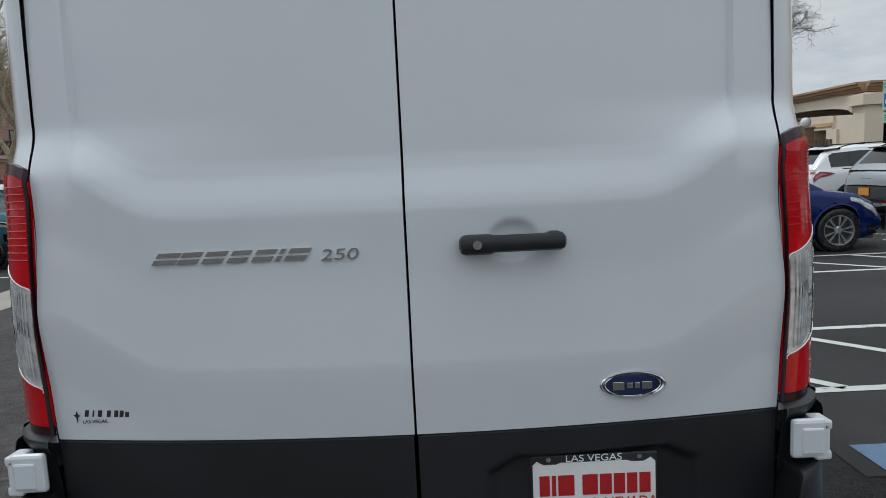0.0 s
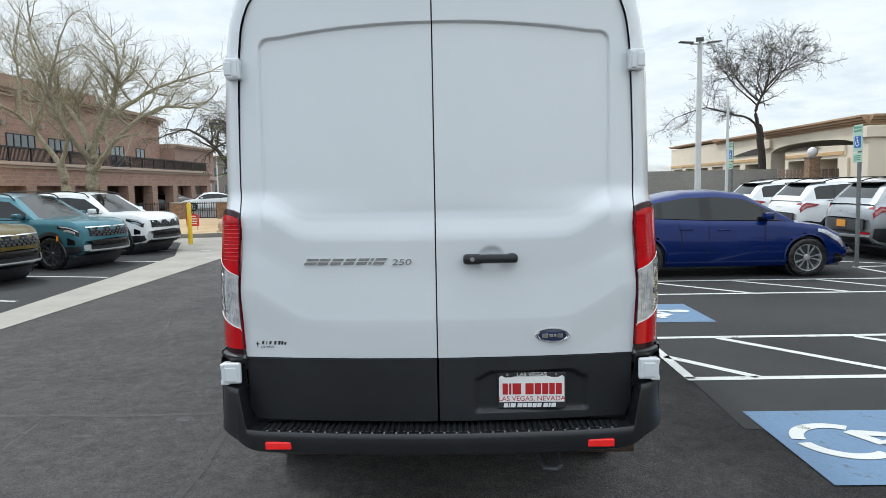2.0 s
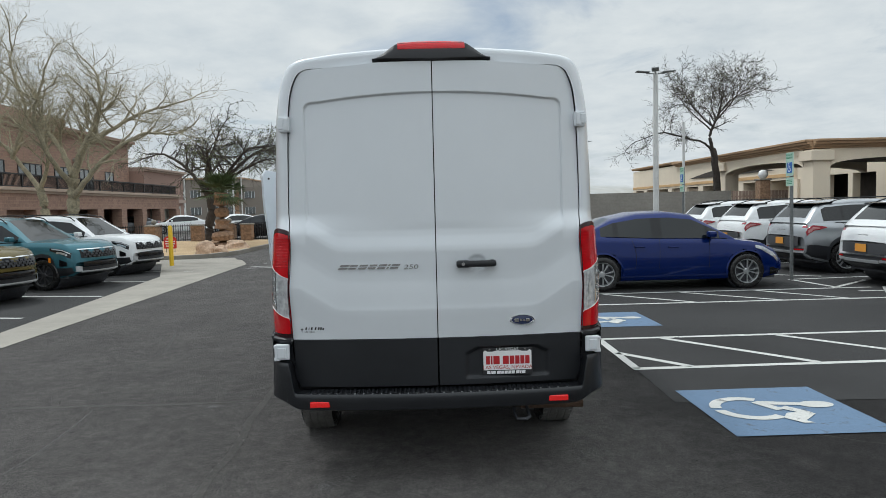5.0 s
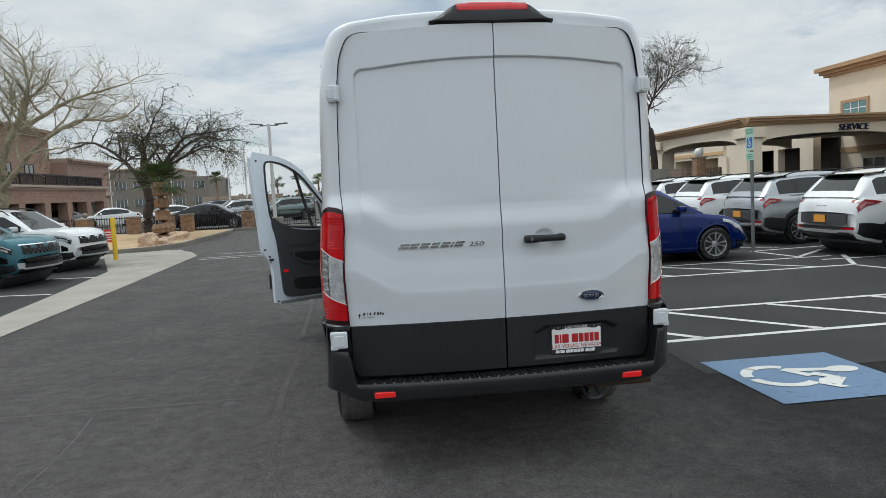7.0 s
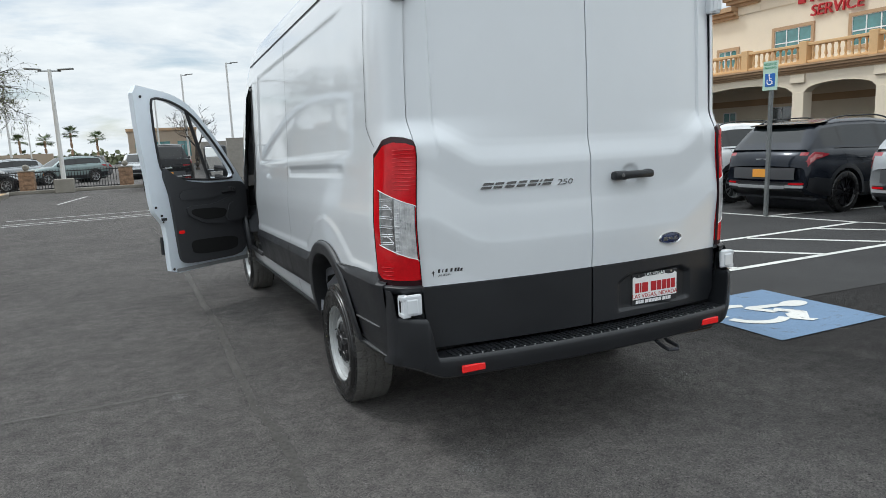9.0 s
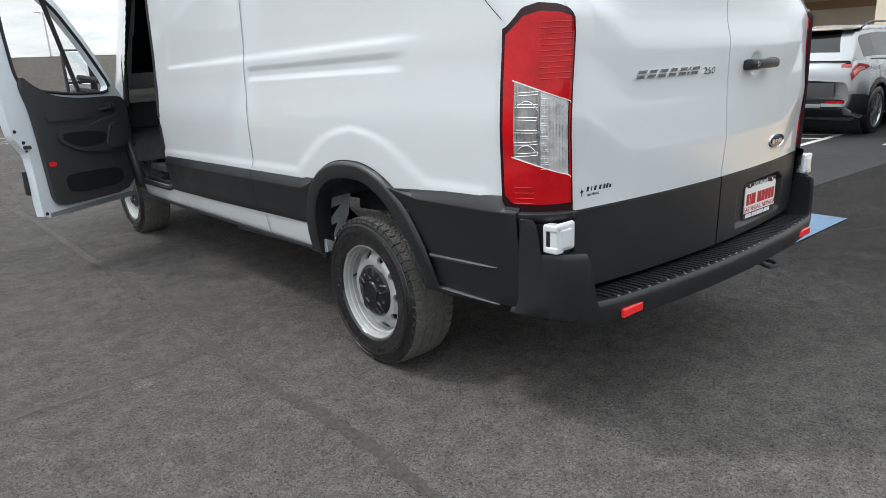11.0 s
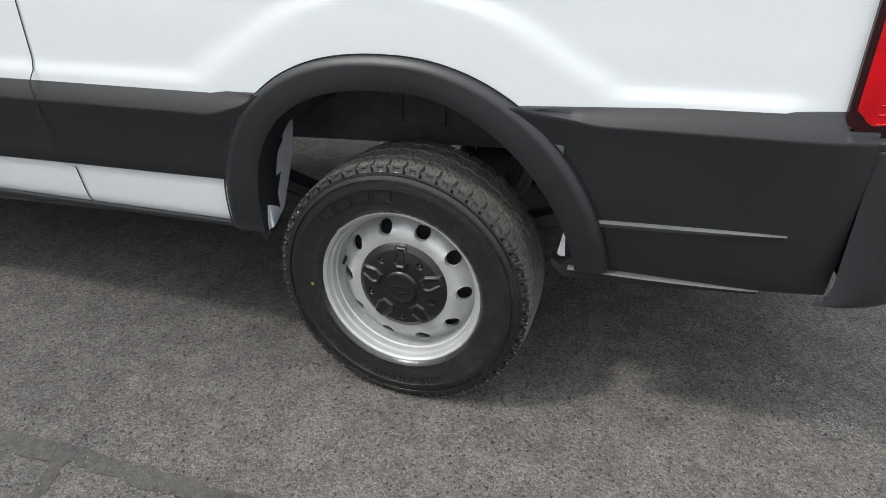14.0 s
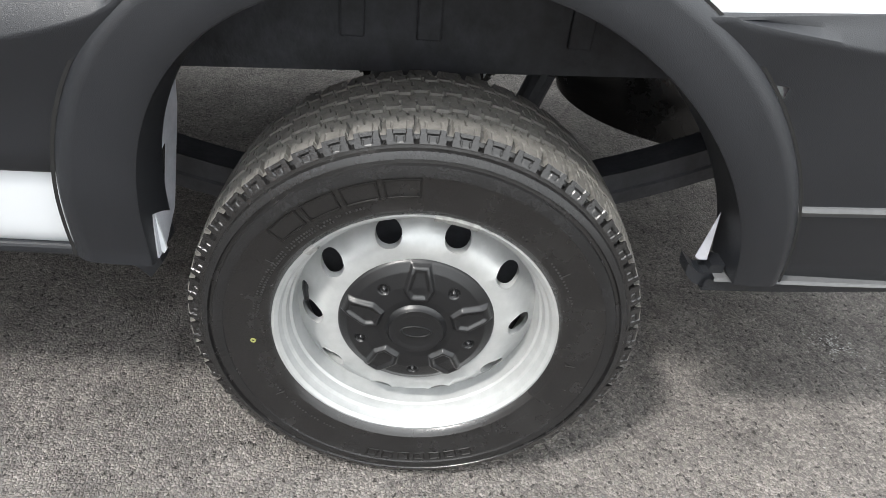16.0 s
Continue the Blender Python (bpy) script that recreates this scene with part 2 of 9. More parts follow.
UNDER = mat("underbody_black", (0.044, 0.046, 0.053), 0.6, grain=(20, 0.3), stain=(4, 0.3), bump=(60, 0.002))
RUST = mat("rusty_steel", (0.12, 0.075, 0.05), 0.75, metal=0.3, grain=(25, 0.3), stain=(6, 0.3), bump=(70, 0.001))
PRIMER = mat("pale_primed_sheet", (0.42, 0.43, 0.47), 0.5, grain=(30, 0.1), stain=(9, 0.2))
GALV = mat("galvanised_steel", (0.36, 0.37, 0.37), 0.5, metal=0.5, grain=(18, 0.12), stain=(3, 0.1))
BADGE = mat("blue_badge", (0.012, 0.022, 0.075), 0.2, coat=1.0, grain=(40, 0.08))
BAY = mat("reflector_bay", (0.34, 0.34, 0.34), 0.22, metal=0.45, grain=(30, 0.35), coat=0.6)
LAMP_RIM = mat("dark_lamp_rim", (0.022, 0.002, 0.005), 0.25, spec=0.4, grain=(60, 0.2))
PRINT = mat("black_print", (0.02, 0.02, 0.022), 0.6, grain=(50, 0.1))
PLATE = mat("white_plate", (0.78, 0.78, 0.77), 0.45, grain=(90, 0.03), stain=(4, 0.04))
PLATE_RED = mat("red_plate_print", (0.42, 0.012, 0.016), 0.5, grain=(90, 0.06))
FRAME_WHITE = mat("white_frame_print", (0.80, 0.80, 0.80), 0.5, grain=(90, 0.03))
GREY_TRIM = mat("dark_grey_trim", (0.045, 0.046, 0.050), 0.6, grain=(250, 0.12), bump=(700, 0.0004))


# ---- mesh helpers ----
def thing(name, label, category, at=(0, 0, 0), turn=0.0, group="", kind=""):
    e = new(name)
    e.empty_display_size = 0.1
    e.matrix_basis = pose(*at, 0, 0, turn)
    return tagged(e, label, category, group, kind)


def part(name, bm, material, parent=None, label="", smooth=False):
    me = bpy.data.meshes.new(name)
    bmesh.ops.recalc_face_normals(bm, faces=bm.faces) if len(bm.faces) < 40000 else None
    bm.to_mesh(me)
    bm.free()
    for m in (material if isinstance(material, (list, tuple)) else [material]):
        me.materials.append(m)
    if smooth:
        me.shade_smooth()
        me.set_sharp_from_angle(angle=radians(38))
    ob = new(name, me)
    ob.parent = parent
    if label:
        ob["label"] = label
    return ob


def box(bm, lo, hi, bevel=0.0, m=None):
    """A box between two corners, its edges rounded by bevel, moved by m."""
    c, s = [(a + b) / 2 for a, b in zip(lo, hi)], [abs(b - a) for a, b in zip(lo, hi)]
    made = bmesh.ops.create_cube(bm, size=1.0, matrix=Matrix.Translation(c) @ Matrix.Diagonal((*s, 1)))["verts"]
    if bevel:
        edges = list({e for v in made for e in v.link_edges})
        r = bmesh.ops.bevel(bm, geom=edges, offset=min(bevel, min(s) * 0.45), segments=2, affect="EDGES", profile=0.5)
        made = list({v for f in r["faces"] for v in f.verts} | {v for v in made if v.is_valid})
    if m is not None:
        bmesh.ops.transform(bm, matrix=m, verts=made)
    return made


def rod(bm, a, b, r0, r1=None, sides=12, caps=True):
    """A tapered round bar from a to b."""
    a, b = Vector(a), Vector(b)
    q = (b - a).to_track_quat("Z", "Y").to_matrix().to_4x4()
    return bmesh.ops.create_cone(bm, cap_ends=caps, segments=sides, radius1=r0, radius2=r0 if r1 is None else r1, depth=(b - a).length, matrix=Matrix.Translation((a + b) / 2) @ q)["verts"]


def tube(bm, points, radii, sides=8, closed=False):
    """A round tube along points."""
    pts = [Vector(p) for p in points]
    rad = radii if isinstance(radii, (list, tuple)) else [radii] * len(pts)
    rings = []
    for i, p in enumerate(pts):
        d = (pts[(i + 1) % len(pts)] - pts[i - 1]) if closed else (pts[min(i + 1, len(pts) - 1)] - pts[max(i - 1, 0)])
        q = d.to_track_quat("Z", "Y")
        rings.append([bm.verts.new(p + q @ Vector((math.cos(2 * math.pi * k / sides) * rad[i], math.sin(2 * math.pi * k / sides) * rad[i], 0))) for k in range(sides)])
    count = len(rings)
    for i in range(count if closed else count - 1):
        a, b = rings[i], rings[(i + 1) % count]
        for k in range(sides):
            bm.faces.new((a[k], a[(k + 1) % sides], b[(k + 1) % sides], b[k]))
    if not closed:
        bm.faces.new(rings[0][::-1])
        bm.faces.new(rings[-1])
    return bm


def grid(bm, rows, closed=False, keep=None):
    """A sheet through rows of points. keep(i, j): whether the cell is made."""
    v = [[bm.verts.new(p) for p in row] for row in rows]
    n = len(v[0])
    for i in range(len(v) - 1):
        for j in range(n if closed else n - 1):
            if keep is None or keep(i, j):
                bm.faces.new((v[i][j], v[i][(j + 1) % n], v[i + 1][(j + 1) % n], v[i + 1][j]))
    return v


def lathe(bm, profile, sides=48, m=None):
    """Turns (radius, height) pairs about z."""
    rows = [[(r * math.cos(2 * math.pi * k / sides), r * math.sin(2 * math.pi * k / sides), h) for k in range(sides)] for r, h in profile]
    v = grid(bm, rows, closed=True)
    if m is not None:
        bmesh.ops.transform(bm, matrix=m, verts=[x for row in v for x in row])
    return v


def prism(bm, outline, depth, m=None, bevel=0.0):
    """A flat outline (x, y) pushed up by depth along z."""
    f = bm.faces.new([bm.verts.new((x, y, 0)) for x, y in outline])
    r = bmesh.ops.extrude_face_region(bm, geom=[f])
    top = [g for g in r["geom"] if isinstance(g, bmesh.types.BMVert)]
    bmesh.ops.translate(bm, vec=(0, 0, depth), verts=top)
    verts = list(f.verts) + top
    if bevel:
        edges = [e for e in {e for v in top for e in v.link_edges} if all(v in top for v in e.verts)]
        r = bmesh.ops.bevel(bm, geom=edges, offset=bevel, segments=2, affect="EDGES", profile=0.5)
        verts = list({v for v in verts if v.is_valid} | {v for g in r["faces"] for v in g.verts})
    if m is not None:
        bmesh.ops.transform(bm, matrix=m, verts=verts)
    return verts


def lerp(x, table):
    """Straight lines between (x, y) pairs."""
    if x <= table[0][0]:
        return table[0][1]
    for (a, p), (b, q) in zip(table, table[1:]):
        if x <= b:
            return p + (q - p) * (x - a) / (b - a)
    return table[-1][1]


def ease(x, a, b):
    """0 below a, 1 above b, smooth between."""
    t = min(1.0, max(0.0, (x - a) / (b - a)))
    return t * t * (3 - 2 * t)


def lettering(name, words, size, material, m, parent=None, depth=0.002, label="", shear=0.0):
    """Raised text in the built-in font, centred, as a mesh."""
    c = bpy.data.curves.new(name, "FONT")
    c.body, c.size, c.extrude, c.align_x, c.align_y, c.shear = words, size, depth, "CENTER", "CENTER", shear
    t = bpy.data.objects.new(name, c)
    me = bpy.data.meshes.new_from_object(t)
    bpy.data.objects.remove(t)
    bpy.data.curves.remove(c)
    me.transform(m)
    me.materials.clear()
    me.materials.append(material)
    ob = new(name, me)
    ob.parent = parent
    if label:
        ob["label"] = label
    return ob


# ---- ground ----
def sheet(bm, corners, z):
    bm.faces.new([bm.verts.new((x, y, z)) for x, y in corners])


bm = bmesh.new()
grid(bm, [[(x, y, 0) for x in (-420, -60, -12, 0, 12, 60, 420)] for y in (-200, -40, -8, 0, 8, 20, 60, 600)])
ground = tagged(part("ground", bm, ASPHALT), "dark worn asphalt of a car park", "ground", kind="structure")


SEALED = mat("fresh_sealed_asphalt", (0.034, 0.0335, 0.0335), 0.85, spec=0.2, grain=(180, 0.35), stain=(0.7, 0.22), bump=(240, 0.003))
for name, pts in (("west_bays", [(-40, -8), (-5.6, -8), (-5.8, 5), (-6.2, 12), (-7.2, 19), (-40, 19)]), ("east_bays", [(1.95, 2.9), (9, 2.6), (40, 2.6), (40, 24), (2.4, 24), (2.2, 12)])):
    bm = bmesh.new()
    sheet(bm, pts, 0.004)
    tagged(part("pavement_" + name, bm, SEALED), "darker freshly sealed asphalt of the parking bays", "pavement", kind="structure")


def stripe(a, b, width=0.088):
    """One painted line on the asphalt from a to b."""
    a, b = Vector(a), Vector(b)
    d = (b - a).normalized()
    n = Vector((-d.y, d.x)) * width / 2
    bm = bmesh.new()
    steps = max(2, int((b - a).length / 0.4))
    left = [a + (b - a) * i / steps + n * (1 + random.uniform(-0.06, 0.06)) for i in range(steps + 1)]
    right = [a + (b - a) * i / steps - n * (1 + random.uniform(-0.06, 0.06)) for i in range(steps + 1)]
    grid(bm, [[(p.x, p.y, 0.008) for p in left], [(p.x, p.y, 0.008) for p in right]])
    return tagged(part("painted_line", bm, LINE), "worn white painted parking line on asphalt", "line", "painted lines", "structure")


# access aisle beside the nearest accessible bay, and the next one
for a, b in [((1.95, 4.03), (8.6, 4.08)), ((1.97, 5.5), (8.0, 5.52)), ((1.99, 4.03), (1.99, 5.5)), ((2.0, 4.75), (2.55, 4.06)), ((2.75, 5.46), (3.85, 4.08)), ((4.15, 5.46), (5.25, 4.08)), ((5.55, 5.46), (6.65, 4.08)), ((6.95, 5.46), (8.0, 4.12)),
             ((2.55, 8.2), (7.5, 8.16)), ((2.6, 9.5), (8.0, 9.44)), ((2.62, 8.2), (2.62, 9.5)), ((3.1, 9.42), (4.3, 8.2)), ((4.5, 9.42), (5.7, 8.2)), ((5.85, 9.42), (6.8, 8.2)),
             ((7.45, 8.16), (7.95, 5.52)), ((7.5, 8.2), (8.3, 9.5)), ((7.95, 5.52), (8.5, 4.1)), ((7.3, 10.9), (7.45, 9.44)), ((7.3, 10.9), (13.2, 11.4)), ((7.6, 6.95), (13, 6.1)), ((7.5, 9.0), (13, 8.75)), ((7.7, 3.2), (13, 3.3)), ((7.2, 14.4), (13, 14.4)),
             ((7.35, 9.5), (8.6, 10.5)), ((6.9, 12.2), (8.2, 11.3))]:
    stripe(a, b)
for y in (8.45, 11.1, 13.75, 16.4):
    stripe((-6.62, y), (-11.6, y + 1.0))
for k in range(9):
    stripe((-4.6 + 2.75 * k, 24.3), (-4.0 + 2.75 * k, 28.2))
for a, b in [((-5.3, 16.9), (12, 18.0)), ((-5.3, 17.4), (12, 18.5)), ((-5.2, 18.6), (12, 19.0))]:
    stripe(a, b, 0.09)


def disc_arc(bm, c, r, w, a0, a1, z, n=20):
    rows = [[], []]
    for i in range(n + 1):
        a = radians(a0 + (a1 - a0) * i / n)
        for row, q in zip(rows, (r - w / 2, r + w / 2)):
            row.append((c[0] + q * math.cos(a), c[1] + q * math.sin(a), z))
    grid(bm, rows)


def bay_mark(x, y, size=1.16):
    """Blue square with the white wheelchair sign, its head towards +x."""
    t = thing("accessible_bay_mark", "faded blue square with white wheelchair symbol painted on asphalt", "road marking", (x, y, 0), group="bay marks", kind="structure")
    h = size / 2
    bm = bmesh.new()
    sheet(bm, [(-h, -h), (h, -h), (h, h), (-h, h)], 0.008)
    part("blue_square", bm, BLUE, t)
    bm = bmesh.new()
    s = size / 1.16
    disc_arc(bm, (-0.20 * s, 0.03 * s), 0.25 * s, 0.085 * s, 55, 175, 0.0120)
    disc_arc(bm, (-0.20 * s, 0.03 * s), 0.25 * s, 0.085 * s, 188, 305, 0.0123)
    for lift, pts in enumerate(([(-0.12, 0.16), (-0.05, 0.20), (0.06, -0.02), (-0.02, -0.05)], [(-0.05, 0.20), (0.30, 0.115), (0.30, 0.045), (-0.02, 0.10)],
                [(0.02, 0.0), (0.10, 0.05), (0.2, -0.10), (0.12, -0.13)], [(-0.04, -0.20), (0.02, -0.12), (0.20, -0.10), (0.22, -0.16), (0.05, -0.32), (-0.02, -0.30)],
                [(-0.06, -0.24), (-0.02, -0.18), (0.1, -0.36), (0.02, -0.36)])):
        sheet(bm, [(px * s, py * s) for px, py in pts], 0.0126 + 0.0003 * lift)
    bm.faces.new([bm.verts.new(((0.36 + 0.135 * math.cos(a)) * s, (0.075 + 0.085 * math.sin(a)) * s, 0.012)) for a in np.linspace(0, 2 * math.pi, 24, endpoint=False)])
    part("wheelchair_symbol", bm, LINE, t)
    return t


bay_mark(2.65, 2.65)
bay_mark(2.47, 6.85)


def crack(points, width=0.05, lift=0.0030, name="sealed_crack"):
    """A wandering sealed joint in the asphalt."""
    pts = [Vector(p) for p in points]
    rows = [[], []]
    for a, b in zip(pts, pts[1:]):
        n = max(2, int((b - a).length / 0.022))
        for i in range(n):
            p = a + (b - a) * i / n
            d = (b - a).normalized()
            side = Vector((-d.y, d.x))
            p = p + side * (0.022 * noise.noise(Vector((p.x * 2.2, p.y * 2.2, 3))) + 0.010 * noise.noise(Vector((p.x * 11, p.y * 11, 5))))
            w, v = (width * (0.62 + 0.9 * abs(noise.noise(Vector((p.x * 9, p.y * 9, k)))) + 0.35 * noise.noise(Vector((p.x * 31, p.y * 31, k)))) for k in (9, 21))
            rows[0].append((*(p + side * w), lift))
            rows[1].append((*(p - side * v), lift))
    bm = bmesh.new()
    grid(bm, rows)
    return tagged(part(name, bm, CRACK), "dark tar-sealed crack in the asphalt", "crack", "sealed cracks", "structure")


crack([(-1.38, 0.2), (-1.43, 1.6), (-1.44, 2.4), (-1.48, 2.83), (-1.50, 3.38), (-1.49, 4.1), (-1.48, 4.7), (-1.54, 6.4), (-1.56, 7.6), (-1.7, 9.5), (-1.9, 14)], 0.036)
crack([(-5.28, 3.40), (-4.2, 3.33), (-2.86, 3.31), (-2.2, 3.30), (-1.76, 3.31), (-1.47, 3.385)], 0.028, 0.0020)
crack([(2.4, 2.25), (2.9, 1.9), (3.6, 1.55), (4.6, 1.32)], 0.006)

# concrete drainage strip along the bays, and the apron beyond it
bm = bmesh.new()
near = [(-5.30, -8), (-5.34, 2), (-5.42, 5.9), (-5.49, 11.1), (-5.67, 18.4), (-6.3, 20.2), (-7.4, 21.6)]
far = [(-5.75, -8), (-5.95, 2), (-6.12, 6.9), (-6.53, 10.9), (-7.0, 15.0), (-8.6, 19.2), (-10.5, 20.2)]
grid(bm, [[(x, y, 0.009) for x, y in near], [((a + c) / 2, (b + d) / 2, 0.007) for (a, b), (c, d) in zip(near, far)], [(x, y, 0.009) for x, y in far]])
bmesh.ops.subdivide_edges(bm, edges=bm.edges, cuts=2)
tagged(part("drainage_strip", bm, CONCRETE), "pale concrete drainage strip laid in the asphalt", "gutter", kind="structure")


# pale chips and dried drips trodden into the asphalt
CHIP = mat("pale_chips", (0.30, 0.30, 0.29), 0.8, grain=(200, 0.2))
rng = random.Random(12)
bm = bmesh.new()
for cx_, cy_, rx, ry, count in ((-1.01, 4.70, 0.06, 0.16, 420), (-1.89, 3.19, 0.035, 0.035, 260), (-0.70, 1.47, 0.04, 0.035, 240), (-0.55, 1.60, 0.03, 0.03, 120), (0.95, 1.9, 0.10, 0.06, 200), (-1.35, 0.75, 0.25, 0.2, 200), (-1.9, 1.0, 0.9, 0.7, 160), (-1.9, 3.2, 0.9, 1.2, 220), (0.6, -0.2, 1.6, 1.2, 140)):
    for _ in range(count):
        x, y, size, turn_ = cx_ + rng.gauss(0, rx), cy_ + rng.gauss(0, ry), rng.uniform(0.0012, 0.0034), rng.uniform(0, 6.28)
        bm.faces.new([bm.verts.new((x + size * rng.uniform(0.6, 1.3) * math.cos(turn_ + a), y + size * rng.uniform(0.6, 1.3) * math.sin(turn_ + a), 0.0045)) for a in (0, 1.5, 3.1, 4.6)])
tagged(part("pale_chips", bm, CHIP), "pale chips and dried drips on the asphalt", "debris", kind="stuff")


# pale arcs scuffed by turning tyres
SCUFF = mat("pale_tyre_scuff", (0.088, 0.084, 0.081), 0.9, spec=0.2, grain=(160, 0.45), stain=(5, 0.3), bump=(220, 0.003))
rng = random.Random(77)
for cx_, cy_, r, a0, a1 in ((-7.5, 5.0, 4.3, -12, 24), (-7.2, 5.4, 3.9, -4, 30), (-3.9, 11.5, 4.6, 200, 232), (-4.4, 9.0, 1.9, 300, 352), (-2.6, 12.4, 3.2, 215, 262), (-6.4, 9.5, 3.4, 300, 338), (-9.2, 2.0, 6.4, -8, 14), (-1.5, 13.0, 5.0, 205, 226)):
    bm = bmesh.new()
    rows = [[], []]
    n = 46
    for i in range(n + 1):
        a = radians(a0 + (a1 - a0) * i / n)
        w = 0.009 * math.sin(math.pi * i / n) ** 0.5 * rng.uniform(0.35, 1.25)
        for row, q in zip(rows, (r - w, r + w)):
            row.append((cx_ + q * math.cos(a), cy_ + q * math.sin(a), 0.0032))
    grid(bm, rows)
    tagged(part("tyre_scuff", bm, SCUFF), "faint pale arc scuffed on the asphalt", "scuff", "tyre scuffs", "structure")


# ---- the van ----
RAKE, AXLE = 0.026, 2.65          # the body leans nose-down; rear axle
FRONT_AXLE = 6.40
REAR, ROUND = 1.565, 0.235        # rear edge of the body shell and the length of its rounded corner
PROFILE = [(0.935, 0.464), (0.955, 0.472), (0.965, 0.49), (0.986, 0.60), (0.998, 0.70), (1.005, 0.80), (1.008, 0.86), (1.016, 1.12), (1.010, 1.25), (0.999, 1.38), (0.989, 1.55), (0.983, 1.8), (0.976, 2.0), (0.967, 2.17),
           (0.950, 2.30), (0.934, 2.385), (0.918, 2.440), (0.904, 2.474), (0.882, 2.499), (0.83, 2.515), (0.56, 2.541), (0.30, 2.558), (0.0, 2.563)]


def resample(points, step):
    out = []
    for (a, b), (c, d) in zip(points, points[1:]):
        n = max(1, round(math.hypot(c - a, d - b) / step))
        out += [(a + (c - a) * i / n, b + (d - b) * i / n) for i in range(n)]
    out.append(points[-1])
    for _ in range(5):
        out = [out[0]] + [((p[0] + 2 * q[0] + r[0]) / 4, (p[1] + 2 * q[1] + r[1]) / 4) for p, q, r in zip(out, out[1:], out[2:])] + [out[-1]]
    return out


SECTION = resample(PROFILE, 0.013)
SIDE_TABLE = [(z, x) for x, z in SECTION]


def side_x(z):
    return lerp(z, SIDE_TABLE)


def corner(y, z):
    """How far the shell is drawn in at its rounded rear edge."""
    q = min(1.0, max(0.0, (REAR + ROUND - y) / ROUND))
    return lerp(z, [(0.5, 0.150), (1.42, 0.140), (1.6, 0.116), (2.1, 0.112), (2.5, 0.105)]) * (1 - math.sqrt(1 - q * q * 0.995))


def bow(x, z):
    """How far the upper rear corners swing forward of the lamps."""
    return 0.055 * ease(z, 1.46, 1.60) * min(1.0, abs(x) / 0.87) ** 3


def swept(x, y, z):
    return y + bow(x, z) * max(0.0, 1 - (y - REAR) / (ROUND + 0.12))


def panel(y, z):
    """Pressed shape of the side wall, inwards positive."""
    inset = ease(z, 1.445, 1.470) * ease(2.185 - z, 0, 0.03) * ease(y, 2.02, 2.42) * ease(4.93 + (z - 1.45) * -0.10 - y, 0, 0.05)
    groove = ease(z, 1.345, 1.352) * ease(1.405 - z, 0, 0.007) * ease(y, 2.20, 2.40) * ease(3.66 - y, 0, 0.012)
    w = lerp(z, [(0.86, 0.55), (0.89, 0.525), (0.935, 0.465), (0.98, 0.385), (1.03, 0.305), (1.06, 0.245), (1.09, 0.15), (1.11, 0.02), (1.14, -0.20)])
    halo = ease(w - abs(y - AXLE + 0.005), -0.070, 0.055) * ease(z, 0.80, 0.84)
    ledge = ease(lerp(y, [(2.1, 0.934), (3.2, 0.910)]) - z, 0, 0.032) * ease(y, 1.77, 1.84)
    shoulder = ease(z, 1.17, 1.27) * ease(1.42 - z, 0, 0.1)
    return 0.007 * inset + 0.008 * groove - 0.0080 * max(halo, ledge) * ease(z, 0.60, 0.80) + 0.004 * shoulder


FRONT_ROOF = [(5.0, 2.563), (5.35, 2.535), (5.7, 2.42), (6.0, 2.16), (6.45, 1.55), (6.62, 1.36), (6.9, 1.24), (7.2, 1.05), (7.33, 0.82), (7.36, 0.7)]


def shell_point(y, x, z):
    """A point of the section at station y."""
    e = corner(y, z)
    side = max(0.0, min(1.0, (x - 0.55) / 0.3))
    roof = ease(z, 2.25, 2.50)
    q = min(1.0, max(0.0, (REAR + 0.075 - y) / 0.075))
    drop = 0.074 * (1 - (1 - 0.9999 * q ** 5) ** (1 / 5))
    x2, z2 = x - e * side * (1 if x > 0 else 0), z - drop * roof * (1.0 + 0.45 * (1 - side))
    x2 -= panel(y, z) * (1 if z < 2.2 else 0)
    if y > 5.0:
        top = lerp(y, FRONT_ROOF)
        if z > 0.9:
            z2 = 0.9 + (z2 - 0.9) * (top - 0.9) / (2.563 - 0.9)
        x2 *= lerp(y, [(5.4, 1.0), (6.1, 0.985), (6.9, 0.95), (7.2, 0.87), (7.36, 0.70)])
    return x2, z2


def rake(bm):
    for v in bm.verts:
        v.co.z -= RAKE * (v.co.y - AXLE)
    return bm


def vpart(name, bm, material, parent, label="", smooth=False):
    return part(name, rake(bm), material, parent, label, smooth)


ARCH_FOOT = 0.50


def arch(y, z, axle, a, b):
    """Below 1 inside the wheel arch: upright legs and a rounded top."""
    dz = (z - RAKE * (y - AXLE)) - ARCH_FOOT
    return (abs(y - axle + 0.010) / a) ** 2.3 + (max(dz, 0) / b) ** 2.3


